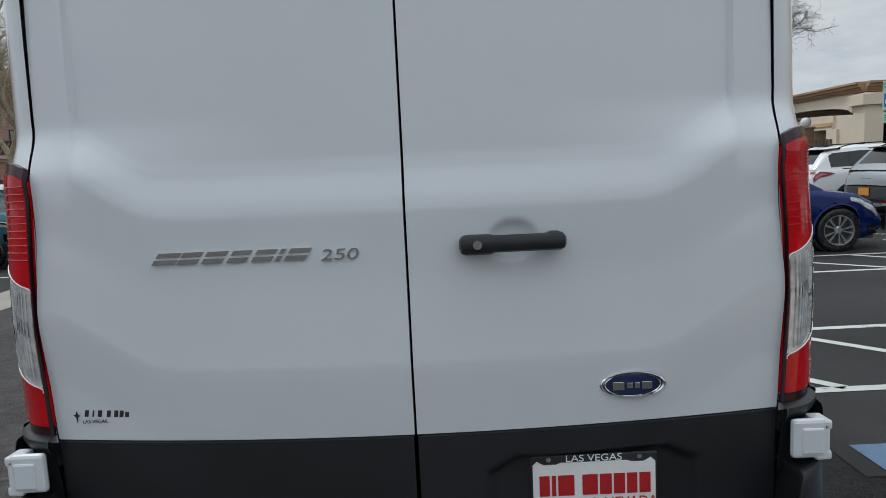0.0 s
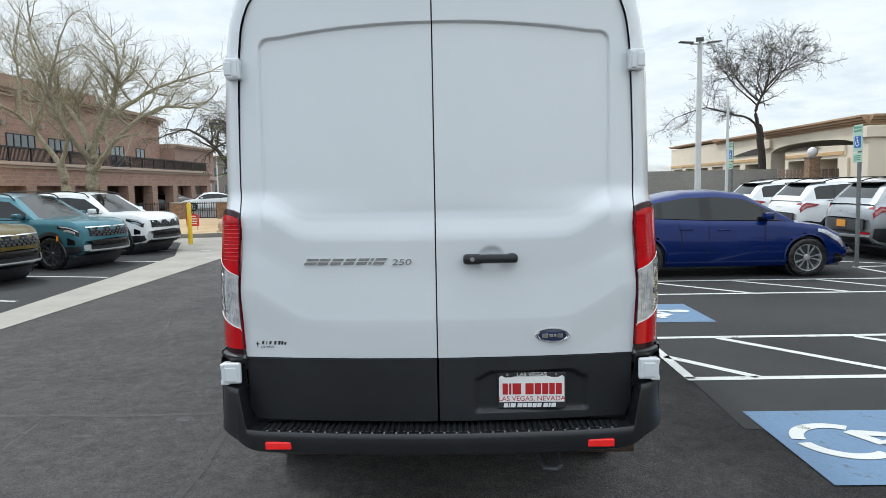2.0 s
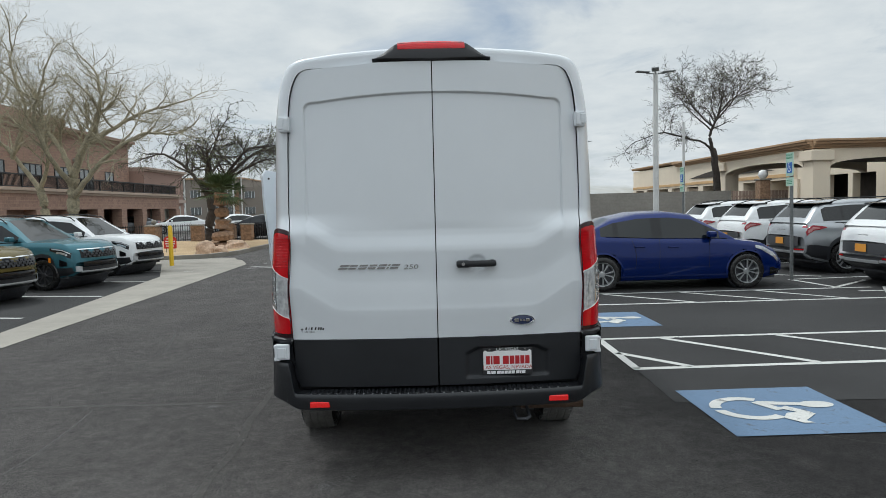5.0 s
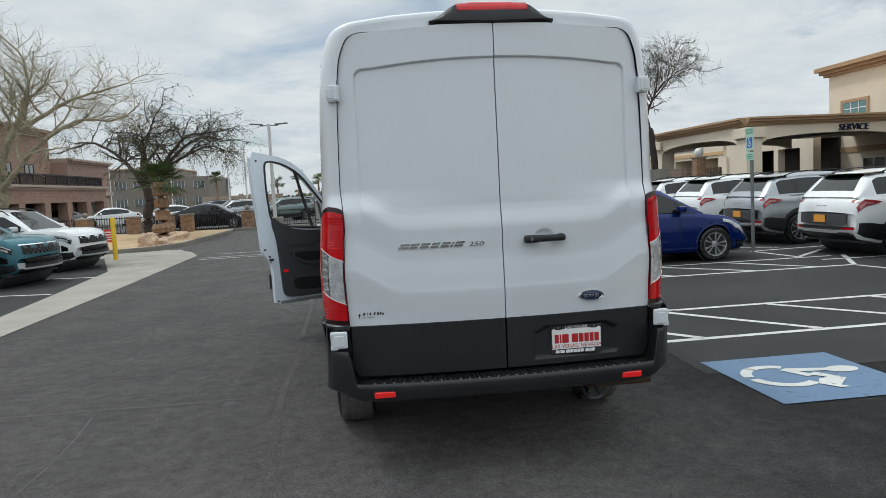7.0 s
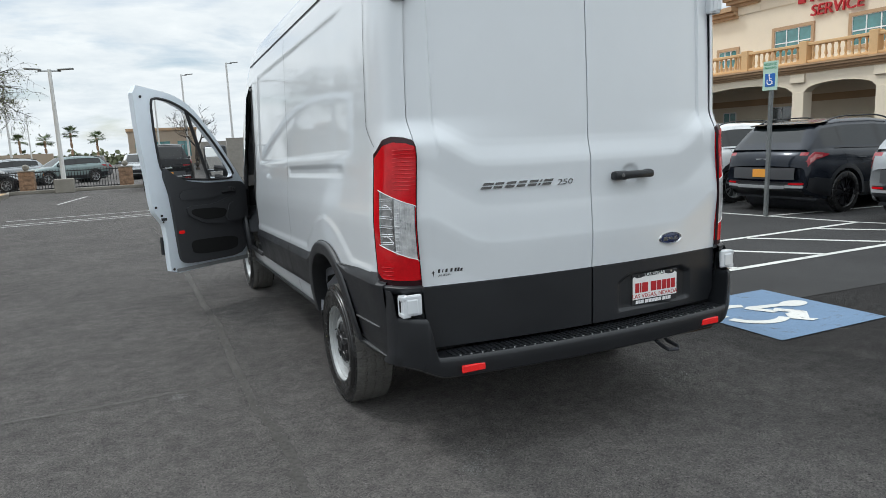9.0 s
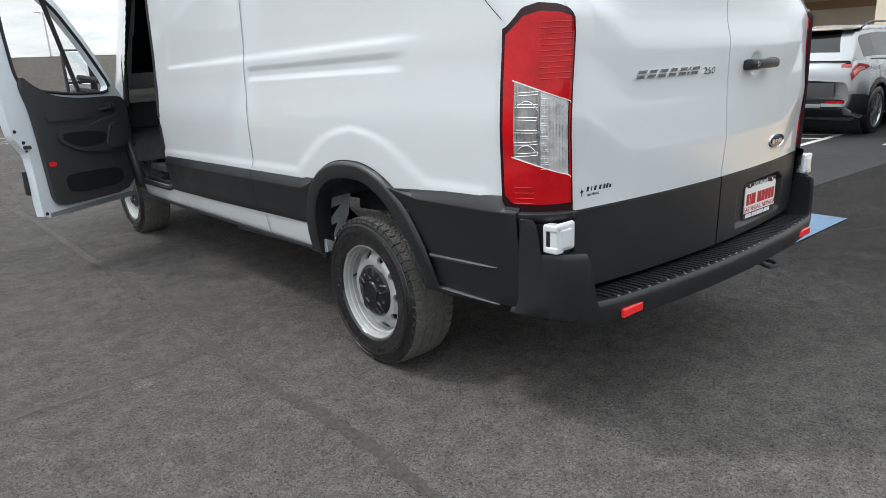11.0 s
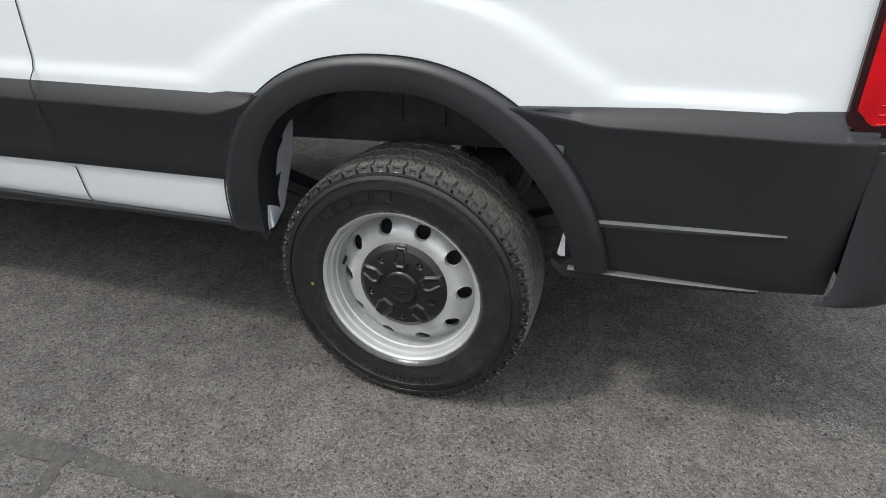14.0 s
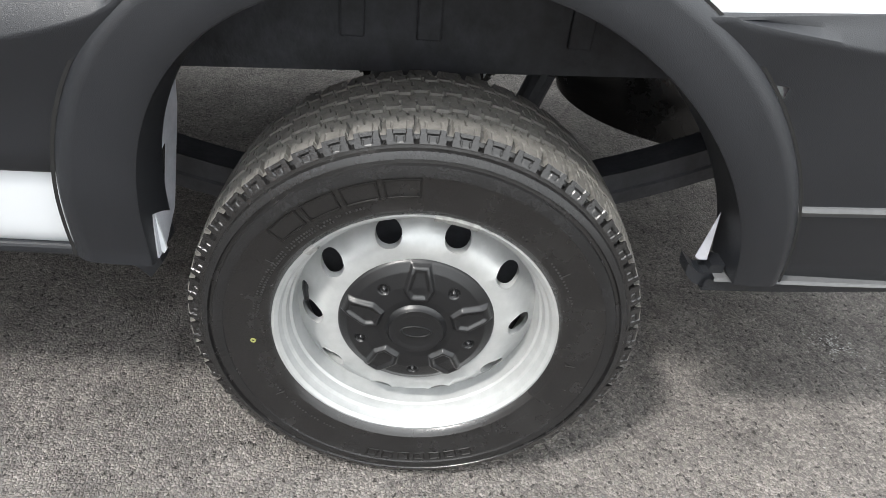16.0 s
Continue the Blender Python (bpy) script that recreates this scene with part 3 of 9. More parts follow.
van = thing("cargo_van", "white cargo van with black lower cladding, front door standing open", "van")
stations = sorted([REAR + ROUND * (1 - math.cos(math.pi / 2 * i / 12)) for i in range(13)] + [REAR + 0.075 * (1 - math.cos(math.pi / 2 * i / 9)) + 0.0004 for i in range(1, 10)])
while stations[-1] < 7.34:
    stations.append(stations[-1] + (0.017 if stations[-1] < 3.75 else 0.034))
bm = bmesh.new()
for s in (-1, 1):
    rows = [[(s * p[0], swept(p[0], y, p[1]), p[1]) for p in (shell_point(y, x, z) for x, z in SECTION)] for y in stations]

    def keep(i, j, s=s):
        y, (x, z) = (stations[i] + stations[i + 1]) / 2, SECTION[j]
        if arch(y, z, AXLE, 0.43, 0.425) < 1 or arch(y, z, FRONT_AXLE, 0.415, 0.40) < 1:
            return False
        if y < 2.3 and z < 0.53 or y < 1.66 and z < 0.83:
            return False
        if s < 0 and 5.17 < y < 6.12 and 0.62 < z < 2.16 and z < lerp(y, [(5.5, 2.3), (6.12, 1.5)]):
            return False
        return True
    grid(bm, rows, keep=keep)
bmesh.ops.remove_doubles(bm, verts=bm.verts, dist=0.002)
for f in bm.faces:
    c = f.calc_center_median()
    if 5.78 < c.y < 6.5 and abs(c.x) < 0.78 and f.normal.z > 0.2 or (c.x > 0.8 and 5.3 < c.y < 6.0 and 1.3 < c.z < lerp(c.y, [(5.6, 2.0), (6.0, 1.5)])):
        f.material_index = 1
shell = vpart("body_shell", bm, [WHITE, GLASS], van, "white painted steel body", True)

# dark inner faces behind the panel gaps
bm = bmesh.new()
outline = [shell_point(REAR, x, z) for x, z in SECTION]
left, right = [(-x, REAR + 0.03 + bow(x, z), z) for x, z in outline], [(x, REAR + 0.03 + bow(x, z), z) for x, z in outline]
grid(bm, [left, right])
vpart("inner_bulkhead", bm, GAP, van)
for y0, y1, half_w in ((1.62, 2.10, 0.93), (2.10, 3.22, 0.62), (3.22, 5.86, 0.93), (5.86, 6.95, 0.62), (6.95, 7.1, 0.9)):
    bm = bmesh.new()
    box(bm, (-half_w, y0, 0.70), (half_w, y1, 0.74))
    vpart("floor_pan", bm, UNDER, van, "dark underside of the load floor")
for s in (-1, 1):
    for y0, y1 in ((2.08, 3.24), (5.84, 6.97)):
        bm = bmesh.new()
        prism(bm, [(y0, 0.662), (y1, 0.622), (y1, 1.02), (y0, 1.02)], 0.02, Matrix.Translation((s * 0.61 - 0.01, 0, 0)) @ pose(0, 0, 0, 90, 0, 90))
        wall = vpart("inner_arch_wall", bm, UNDER, van, "dark sprayed inner wheel arch wall")
        for yb in (y0 + 0.30, y0 + 0.56, y0 + 0.69):
            bm = bmesh.new()
            box(bm, (s * 0.618, yb, 0.70), (s * 0.632, yb + 0.042, 0.80), 0.004)
            vpart("boss", bm, UNDER, wall)
bm = bmesh.new()
box(bm, (-0.90, 5.02, 0.5), (0.90, 5.05, 2.3))
vpart("cab_partition", bm, GAP, van)


# rear doors
def rise(x):
    return 0.62 * 0.5 * ((abs(x) - 0.59) + math.sqrt((abs(x) - 0.59) ** 2 + 0.0012))


def door_y(x, z):
    """Depth of the rear doors' skin."""
    y = 1.489 + 0.074 * (abs(x) / 0.87) ** 2
    zz = z - min(rise(x), 0.14)
    prof = lerp(zz, [(0.55, 0.002), (0.84, 0.0), (0.985, -0.011), (1.015, -0.012), (1.04, -0.010), (1.19, -0.001), (1.23, 0.0), (1.365, -0.001), (1.390, 0.002), (1.452, 0.018), (1.485, 0.022), (2.2, 0.023)])
    a, c = 2.292 - 0.022 * min(1.6, (abs(x) / 0.53) ** 2) - z, 0.770 - abs(x)
    inside = 0.05 - math.hypot(0.05 - a, 0.05 - c) if a < 0.05 and c < 0.05 else min(a, c)
    side = ease(z, 1.37, 1.46)
    frame = (1 - ease(inside, -0.002, 0.010)) * (side if c < a else 1.0)
    lean = 0.02 * ease(z, 1.5, 2.45)
    return y + bow(x, z) * 0.92 + prof * (1 - frame) + 0.009 * frame * ease(z, 1.4, 1.6) + lean


def scoop(x, z):
    """Round finger hollow behind the pull handle."""
    q = math.hypot((x - 0.240) / 0.056, (z - 1.287) / 0.046)
    return 0.013 * max(0.0, 1 - q ** 4) if q < 1 else 0.0


edge_table = sorted((z, x) for x, z in outline)


def edge_x(z):
    return lerp(z, edge_table) - 0.0045


def door_rows(z0, z1, step=0.012):
    return [z0 + (z1 - z0) * i / round((z1 - z0) / step) for i in range(round((z1 - z0) / step) + 1)]


TOP = outline[-1][1] - 0.006
for s, side in ((-1, "left"), (1, "right")):
    rd = new("rear_door")
    rd.parent = van
    zs = door_rows(0.846, 2.225, step=0.009) + [2.225 + 0.0034 * k for k in range(1, 25)]
    zs += [z for z in door_rows(2.315, TOP - 0.05, step=0.011) if z > 2.31]
    zs += [TOP - 0.05 * (1 - k / 10) for k in range(1, 11)]
    bm = bmesh.new()
    rows = []
    for z in zs:
        e = max(edge_x(z), 0.01)
        row = [(s * x, door_y(x, z) + (scoop(x, z) if s > 0 else 0), z) for x in (0.003 + (e - 0.003) * u for u in np.linspace(0, 1, 130))]
        rim = [(s * (e + 0.001), row[-1][1] + 0.012, z), (s * e, row[-1][1] + 0.05, z)]
        inner = [(s * 0.003, row[0][1] + 0.04, z), (s * 0.0025, row[0][1] + 0.004, z)]
        rows.append(inner + row + rim)
    grid(bm, rows)
    vpart("door_skin", bm, WHITE, rd, "white painted rear door", True)
    # black lower half
    bm = bmesh.new()
    rows = []
    for z in door_rows(0.560, 0.842, step=0.008):
        e = edge_x(0.86) - 0.006 - 0.03 * ease(0.62 - z, 0, 0.06)
        row = []
        for u in np.linspace(0, 1, 90):
            x = 0.005 + (e - 0.005) * u
            y = door_y(x, 0.83) - 0.006 + 0.02 * (0.85 - z)
            if s > 0:
                r = ease(x, 0.155, 0.185) * ease(0.67 - x, 0, 0.03) * ease(z, 0.590, 0.612) * ease(0.786 - z - 0.03 * ease(abs(x - 0.41), 0.17, 0.24), 0, 0.02)
                y += 0.022 * r
            row.append((s * x, y, z))
        rows.append([(s * 0.005, row[0][1] + 0.03, z)] + row + [(s * (e + 0.002), row[-1][1] + 0.05, z)])
    rows.insert(0, [(p[0], p[1] + 0.03, p[2] - 0.004) for p in rows[0]])
    rows.append([(p[0], p[1] + 0.012, p[2] + 0.003) for p in rows[-1]])
    grid(bm, rows)
    vpart("lower_cladding", bm, BLACK, rd, "black textured plastic door cladding", True)
    # hinges at the outer edge
    for z0, z1, x0, x1, big in ((2.084, 2.176, 0.850, 0.916, False), (0.724, 0.826, 0.912, 0.985, True)):
        bm = bmesh.new()
        if big:
            # strap towards the door, and the open frame that it swings in
            box(bm, (s * 0.940, 1.520, z0), (s * 0.979, 1.580, z0 + 0.024), 0.006)
            box(bm, (s * 0.940, 1.520, z1 - 0.028), (s * 0.979, 1.580, z1 - 0.004), 0.006)
            box(bm, (s * 0.960, 1.566, z0 + 0.006), (s * 0.980, 1.580, z1 - 0.010), 0.005)
            box(bm, (s * 0.952, 1.520, z0 + 0.010), (s * 0.975, 1.558, z1 - 0.010), 0.008)
        else:
            y0 = 1.590
            box(bm, (s * x0, y0, z0), (s * x1, y0 + 0.075, z1), 0.008)
            box(bm, (s * (x0 + 0.01), y0 - 0.007, z0 + 0.008), (s * (x1 - 0.035), y0 + 0.02, z1 - 0.012), 0.005)
            box(bm, (s * (x1 - 0.03), y0 - 0.004, z0 + 0.014), (s * (x1 + 0.004), y0 + 0.055, z1 - 0.016), 0.006)
        hinge = vpart("hinge", bm, WHITE, rd, "white painted hinge")
        bm = bmesh.new()
        if big:
            box(bm, (s * 0.955, 1.552, z0 + 0.022), (s * 0.977, 1.568, z1 - 0.026), 0.002)
        else:
            box(bm, (s * (x1 + 0.001), y0 + 0.02, z0 + 0.026), (s * (x1 + 0.006), y0 + 0.045, z1 - 0.03), 0.002)
        tagged(vpart("hinge_slot", bm, GAP, hinge), kind="stuff")
        if big:
            bm = bmesh.new()
            box(bm, (s * 0.884, 1.519, z0 + 0.006), (s * 0.968, 1.540, z1), 0.009)
            box(bm, (s * 0.905, 1.5150, z0 + 0.016), (s * 0.958, 1.527, z1 - 0.020), 0.006)
            vpart("hinge_strap", bm, WHITE, hinge, "white strap of the hinge")
    if s > 0:
        # pull handle, its scoop and lock
        bm = bmesh.new()
        yh = door_y(0.2, 1.28)
        box(bm, (0.118, yh - 0.048, 1.262), (0.352, yh - 0.018, 1.300), 0.013)
        box(bm, (0.118, yh - 0.046, 1.258), (0.200, yh + 0.004, 1.302), 0.014)
        box(bm, (0.305, yh - 0.046, 1.263), (0.350, yh + 0.004, 1.303), 0.014)
        handle = vpart("door_handle", bm, BLACK, rd, "black plastic pull handle", True)
        bm = bmesh.new()
        rod(bm, (0.157, yh - 0.050, 1.281), (0.157, yh - 0.044, 1.281), 0.010, sides=20)
        lock = vpart("lock", bm, CHROME, handle, "round metal key lock")
        # oval badge
        bm = bmesh.new()
        at = Matrix.Translation((0.503, door_y(0.503, 0.94) - 0.001, 0.938)) @ pose(0, 0, 0, 90)
        lathe(bm, [(1.0, 0.0), (1.0, 0.006), (0.95, 0.009), (0.90, 0.006)], 48, at @ Matrix.Diagonal((0.076, 0.031, 1, 1)))
        badge = vpart("oval_badge", bm, CHROME, rd, "chrome-rimmed oval badge", True)
        bm = bmesh.new()
        lathe(bm, [(0.92, 0.005), (0.5, 0.0075), (0.0, 0.008)], 48, at @ Matrix.Diagonal((0.076, 0.031, 1, 1)))
        vpart("badge_field", bm, BADGE, badge, "dark blue enamel field", True)
        bm = bmesh.new()
        lathe(bm, [(0.86, 0.0075), (0.84, 0.0085), (0.82, 0.0075)], 48, at @ Matrix.Diagonal((0.076, 0.031, 1, 1)))
        for x0, x1, h in ((-0.046, -0.02, 0.012), (-0.014, 0.0, 0.008), (0.005, 0.016, 0.008), (0.021, 0.044, 0.011)):
            box(bm, (x0, -h, 0.008), (x1, h * 0.6, 0.0095), 0.001, at)
        tagged(vpart("badge_print", bm, CHROME, badge), kind="stuff")
    else:
        # chrome model badge: seven slanted letter blocks and a number
        bm = bmesh.new()
        for cx, w in ((-0.545, 0.054), (-0.490, 0.046), (-0.432, 0.048), (-0.375, 0.044), (-0.318, 0.046), (-0.281, 0.012), (-0.242, 0.048)):
            y = door_y(cx, 1.275)
            for za, zb in ((0.0025, 0.0135), (-0.0135, -0.0025)):
                prism(bm, [(cx - w / 2 + za * 0.7, za), (cx + w / 2 + za * 0.7, za), (cx + w / 2 + zb * 0.7, zb), (cx - w / 2 + zb * 0.7, zb)], 0.005, Matrix.Translation((0, y, 1.276)) @ pose(0, 0, 0, 90))
        tagged(vpart("model_badge", bm, CHROME, rd, "chrome model badge in slanted blocks"), kind="stuff")
        num = lettering("number_badge", "250", 0.036, CHROME, Matrix.Translation((-0.150, door_y(-0.15, 1.275) - 0.002, 1.241)) @ pose(0, 0, 0, 90) @ Matrix.Diagonal((1.6, 1, 1, 1)), rd, 0.003, "chrome number 250", 0.15)
        num.data.transform(Matrix.Translation((0, 0, 0.030 + RAKE * (AXLE - 1.5))))
        # dealer sticker: a small star, a bar for the name, and the town
        bm = bmesh.new()
        ys = door_y(-0.76, 0.905) - 0.0015
        for pts in ([(-0.812, 0.918), (-0.808, 0.908), (-0.812, 0.885), (-0.816, 0.908)], [(-0.822, 0.906), (-0.812, 0.910), (-0.802, 0.906), (-0.812, 0.902)]):
            bm.faces.new([bm.verts.new((x, door_y(x, 0.9) - 0.0012, z)) for x, z in pts])
        for x0 in (-0.792, -0.772, -0.758, -0.735, -0.716, -0.702, -0.688):
            w = 0.004 if x0 == -0.772 else 0.010
            bm.faces.new([bm.verts.new((x, door_y(x, 0.9) - 0.0012, z)) for x, z in ((x0, 0.904), (x0 + w, 0.904), (x0 + w + 0.003, 0.920), (x0 + 0.003, 0.920))])
        sticker = tagged(vpart("dealer_sticker", bm, PRINT, rd, "small black dealer sticker"), kind="stuff")
        t = lettering("town_name", "LAS VEGAS, NEVADA", 0.0125, PRINT, Matrix.Translation((-0.737, door_y(-0.74, 0.9) - 0.001, 0.8925 + RAKE * 1.12)) @ pose(0, 0, 0, 90, 0, -2.5), sticker, 0.0004)

# number plate in its dealer frame
plate = new("licence_plate")
plate.parent = van
yp = door_y(0.41, 0.83) - 0.006 + 0.02 * 0.16 + 0.016
bm = bmesh.new()
box(bm, (0.262, yp - 0.008, 0.607), (0.562, yp, 0.770), 0.004)
vpart("plate_frame", bm, PRINT, plate, "black plastic dealer frame")
bm = bmesh.new()
prism(bm, [(0.268, 0.637), (0.556, 0.637), (0.556, 0.748), (0.546, 0.757), (0.530, 0.748), (0.50, 0.748), (0.49, 0.752), (0.334, 0.752), (0.324, 0.748), (0.294, 0.748), (0.278, 0.757), (0.268, 0.748)], 0.003, Matrix.Translation((0, yp - 0.008, 0)) @ pose(0, 0, 0, 90))
vpart("plate_insert", bm, PLATE, plate, "white paper dealer plate")
bm = bmesh.new()
for k, (x0, w) in enumerate(((0.283, 0.024), (0.312, 0.010), (0.327, 0.038), (0.384, 0.036), (0.425, 0.028), (0.458, 0.026), (0.489, 0.024), (0.518, 0.026))):
    prism(bm, [(x0, 0.672), (x0 + w, 0.672), (x0 + w, 0.722), (x0, 0.722)], 0.0012, Matrix.Translation((0, yp - 0.011, 0)) @ pose(0, 0, 0, 90))
tagged(vpart("plate_print", bm, PLATE_RED, plate, "red bars of dealer print"), kind="stuff")
dz = RAKE * 1.15
turn = pose(0, 0, 0, 90)
lettering("town_line", "LAS VEGAS, NEVADA", 0.030, PLATE_RED, Matrix.Translation((0.412, yp - 0.0115, 0.652 + dz)) @ turn @ Matrix.Diagonal((1.06, 1, 1, 1)), plate, 0.0006)
lettering("frame_top_line", "LAS VEGAS", 0.024, FRAME_WHITE, Matrix.Translation((0.412, yp - 0.009, 0.7605 + dz)) @ turn @ Matrix.Diagonal((1.15, 1, 1, 1)), plate, 0.0006)
bm = bmesh.new()
for x0, w in ((0.272, 0.018), (0.293, 0.006), (0.302, 0.022), (0.332, 0.022), (0.357, 0.018), (0.378, 0.018), (0.399, 0.018), (0.420, 0.018), (0.447, 0.020), (0.470, 0.008), (0.482, 0.020)):
    prism(bm, [(x0 + 0.015, 0.613), (x0 + w + 0.015, 0.613), (x0 + w + 0.018, 0.631), (x0 + 0.018, 0.631)], 0.0012, Matrix.Translation((0, yp - 0.008, 0)) @ pose(0, 0, 0, 90))
tagged(vpart("frame_print", bm, FRAME_WHITE, plate, "white bars of dealer print"), kind="stuff")
for x in (0.305, 0.519):
    bm = bmesh.new()
    rod(bm, (x, yp - 0.012, 0.7615), (x, yp - 0.008, 0.7615), 0.006, sides=10)
    vpart("plate_screw", bm, CHROME, plate)


# tail lamps wrapped round the corners
def corner_point(u, z, out=0.0):
    """u: 0 at the door's edge, 1 where the corner meets the side."""
    y = REAR + ROUND * (1 - math.cos(math.pi / 2 * u)) - 0.012 * (1 - u)
    x = side_x(z) - corner(max(y, REAR), z)
    n = Vector((math.sin(math.pi / 2 * min(1, u * 1.15)), -math.cos(math.pi / 2 * min(1, u * 1.15))))
    return x + n.x * out, swept(x, y, z) + n.y * out


U0, U1 = 0.03, 0.80


def lamp_top(u):
    return lerp(u, [(0.03, 1.452), (0.25, 1.492), (0.45, 1.500), (0.62, 1.488), (0.80, 1.430)])


def lamp_sheet(bm, s, u0, u1, lo, hi, out, n=22, nz=26, rim=True):
    rows = []
    for i in range(n + 1):
        u = u0 + (u1 - u0) * i / n
        a, b = lo(u), hi(u)
        row = []
        for k in range(nz + 1):
            z = a + (b - a) * k / nz
            x, y = corner_point(u, z, out)
            row.append((s * x, y, z))
        if rim:
            xa, ya = corner_point(u, a, -0.01)
            xb, yb = corner_point(u, b, -0.01)
            row = [(s * xa, ya, a)] + row + [(s * xb, yb, b)]
        rows.append(row)
    if rim:
        first = [(s * corner_point(u0, p[2], -0.01)[0], corner_point(u0, p[2], -0.01)[1], p[2]) for p in rows[0]]
        last = [(s * corner_point(u1, p[2], -0.01)[0], corner_point(u1, p[2], -0.01)[1], p[2]) for p in rows[-1]]
        rows = [first] + rows + [last]
    return grid(bm, rows)


upper_cut = lambda u: lerp(u, [(0.0, 1.198), (0.10, 1.205), (0.72, 1.288), (0.85, 1.295)])
lower_cut = lambda u: lerp(u, [(0.0, 0.960), (0.10, 0.966), (0.72, 1.043), (0.85, 1.05)])
for s in (-1, 1):
    lamp = new("tail_lamp")
    lamp.parent = van
    bm = bmesh.new()
    lamp_sheet(bm, s, U0 - 0.025, U1 + 0.018, lambda u: 0.858 + 0.030 * ease(u, 0.70, 0.81) ** 2, lambda u: lamp_top(u) + 0.016, 0.0115)
    vpart("lamp_housing", bm, LAMP_RIM, lamp, "black lamp surround", True)
    bm = bmesh.new()
    lamp_sheet(bm, s, 0.125, U1 - 0.016, upper_cut, lambda u: lamp_top(u) - 0.010, 0.014)
    vpart("upper_red_lens", bm, RED, lamp, "red plastic lens", True)
    bm = bmesh.new()
    lamp_sheet(bm, s, 0.125, U1 - 0.016, lambda u: 0.882 + 0.030 * ease(u, 0.66, 0.79) ** 2, lower_cut, 0.014)
    vpart("lower_red_lens", bm, RED, lamp, "red plastic lens", True)
    bm = bmesh.new()
    lamp_sheet(bm, s, 0.125, 0.165, lower_cut, upper_cut, 0.014, n=4)
    vpart("red_border", bm, RED, lamp, "red plastic edge", True)
    bm = bmesh.new()
    lamp_sheet(bm, s, U1 - 0.115, U1 - 0.016, lower_cut, upper_cut, 0.014, n=5)
    vpart("red_border", bm, RED, lamp, "red plastic edge", True)
    bm = bmesh.new()
    lamp_sheet(bm, s, 0.145, U1 - 0.105, lambda u: lower_cut(u) - 0.002, lambda u: upper_cut(u) + 0.002, 0.0118)
    clear = vpart("clear_lens", bm, CLEAR, lamp, "clear reversing lens with silver reflector", True)
    bm = bmesh.new()
    lamp_sheet(bm, s, 0.44, U1 - 0.118, lambda u: lower_cut(u) + 0.004, lambda u: upper_cut(u) - 0.004, 0.0126, n=6)
    vpart("bulb_bay", bm, BAY, clear, "grey reflector bay behind the clear lens", True)
    for cut in (upper_cut, lower_cut):
        bm = bmesh.new()
        tube(bm, [(s * corner_point(u, cut(u), 0.0145)[0], corner_point(u, cut(u), 0.0145)[1], cut(u)) for u in np.linspace(0.12, U1 - 0.10, 16)], 0.0017, 6)
        vpart("lens_divider", bm, PLATE, clear, "white divider line", True)
    def on_lens(u, z, out):
        x, y = corner_point(u, z, out)
        return (s * x, y, z)

    # pairs of bright cross ribs on the side, a leaning web, and fine flutes towards the door
    bm = bmesh.new()
    for k in range(6):
        z = 1.045 + 0.038 * k
        for d in (0.0, 0.009):
            if lower_cut(0.6) + 0.004 < z + d < upper_cut(0.5):
                tube(bm, [on_lens(u, z + d + 0.003 * math.sin(6 * u + k), 0.0135) for u in np.linspace(0.46, 0.675, 8)], 0.0016, 6)
    for z0 in (1.06, 1.20):
        tube(bm, [on_lens(0.66 - 0.20 * q, z0 + 0.035 * math.sin(2.6 * q) - 0.03 * q, 0.0138) for q in np.linspace(0, 1, 9)], 0.0018, 6)
    for u in (0.440, 0.455, 0.47):
        tube(bm, [on_lens(u, z, 0.0135) for z in np.linspace(1.015, 1.245, 9)], 0.0016, 6)
    tube(bm, [on_lens(0.655, z, 0.0135) for z in np.linspace(1.045, 1.27, 9)], 0.0022, 6)
    tagged(vpart("reflector_ribbing", bm, CHROME, clear, "bright reflector ribs", True), kind="stuff")
    bm = bmesh.new()
    for u in np.linspace(0.19, 0.43, 9):
        tube(bm, [on_lens(u, z, 0.0128) for z in np.linspace(lower_cut(u) + 0.012, upper_cut(u) - 0.012, 7)], 0.0019, 5)
    for k in range(22):
        z = 1.00 + 0.0105 * k
        tube(bm, [on_lens(u, z + 0.004 * (k % 2), 0.0136) for u in np.linspace(0.36, 0.43, 4)], 0.0015, 5)
    tagged(vpart("lens_fluting", bm, CLEAR, clear, "", True), kind="stuff")
    bm = bmesh.new()
    for k in range(11):
        z = lerp(k, [(0, 1.285), (10, 1.455)])
        pts = [(s * corner_point(u, z, 0.0145)[0], corner_point(u, z, 0.0145)[1], z) for u in np.linspace(0.14, 0.46, 7)]
        tube(bm, pts, 0.0018, 5)
    for k in range(4):
        z = 0.885 + 0.018 * k
        pts = [(s * corner_point(u, z, 0.0145)[0], corner_point(u, z, 0.0145)[1], z) for u in np.linspace(0.5, 0.68, 6)]
        tube(bm, pts, 0.0018, 5)
    tagged(vpart("lens_fluting", bm, RED, lamp, "", True), kind="stuff")


# black side cladding
def arch_y(z, axle, sign, a, b):
    """Where the arch's outline lies at height z."""
    best = axle
    for k in range(200):
        y = axle + sign * 0.7 * k / 200
        if arch(y, z, axle, a, b) < 1:
            best = y
    return best


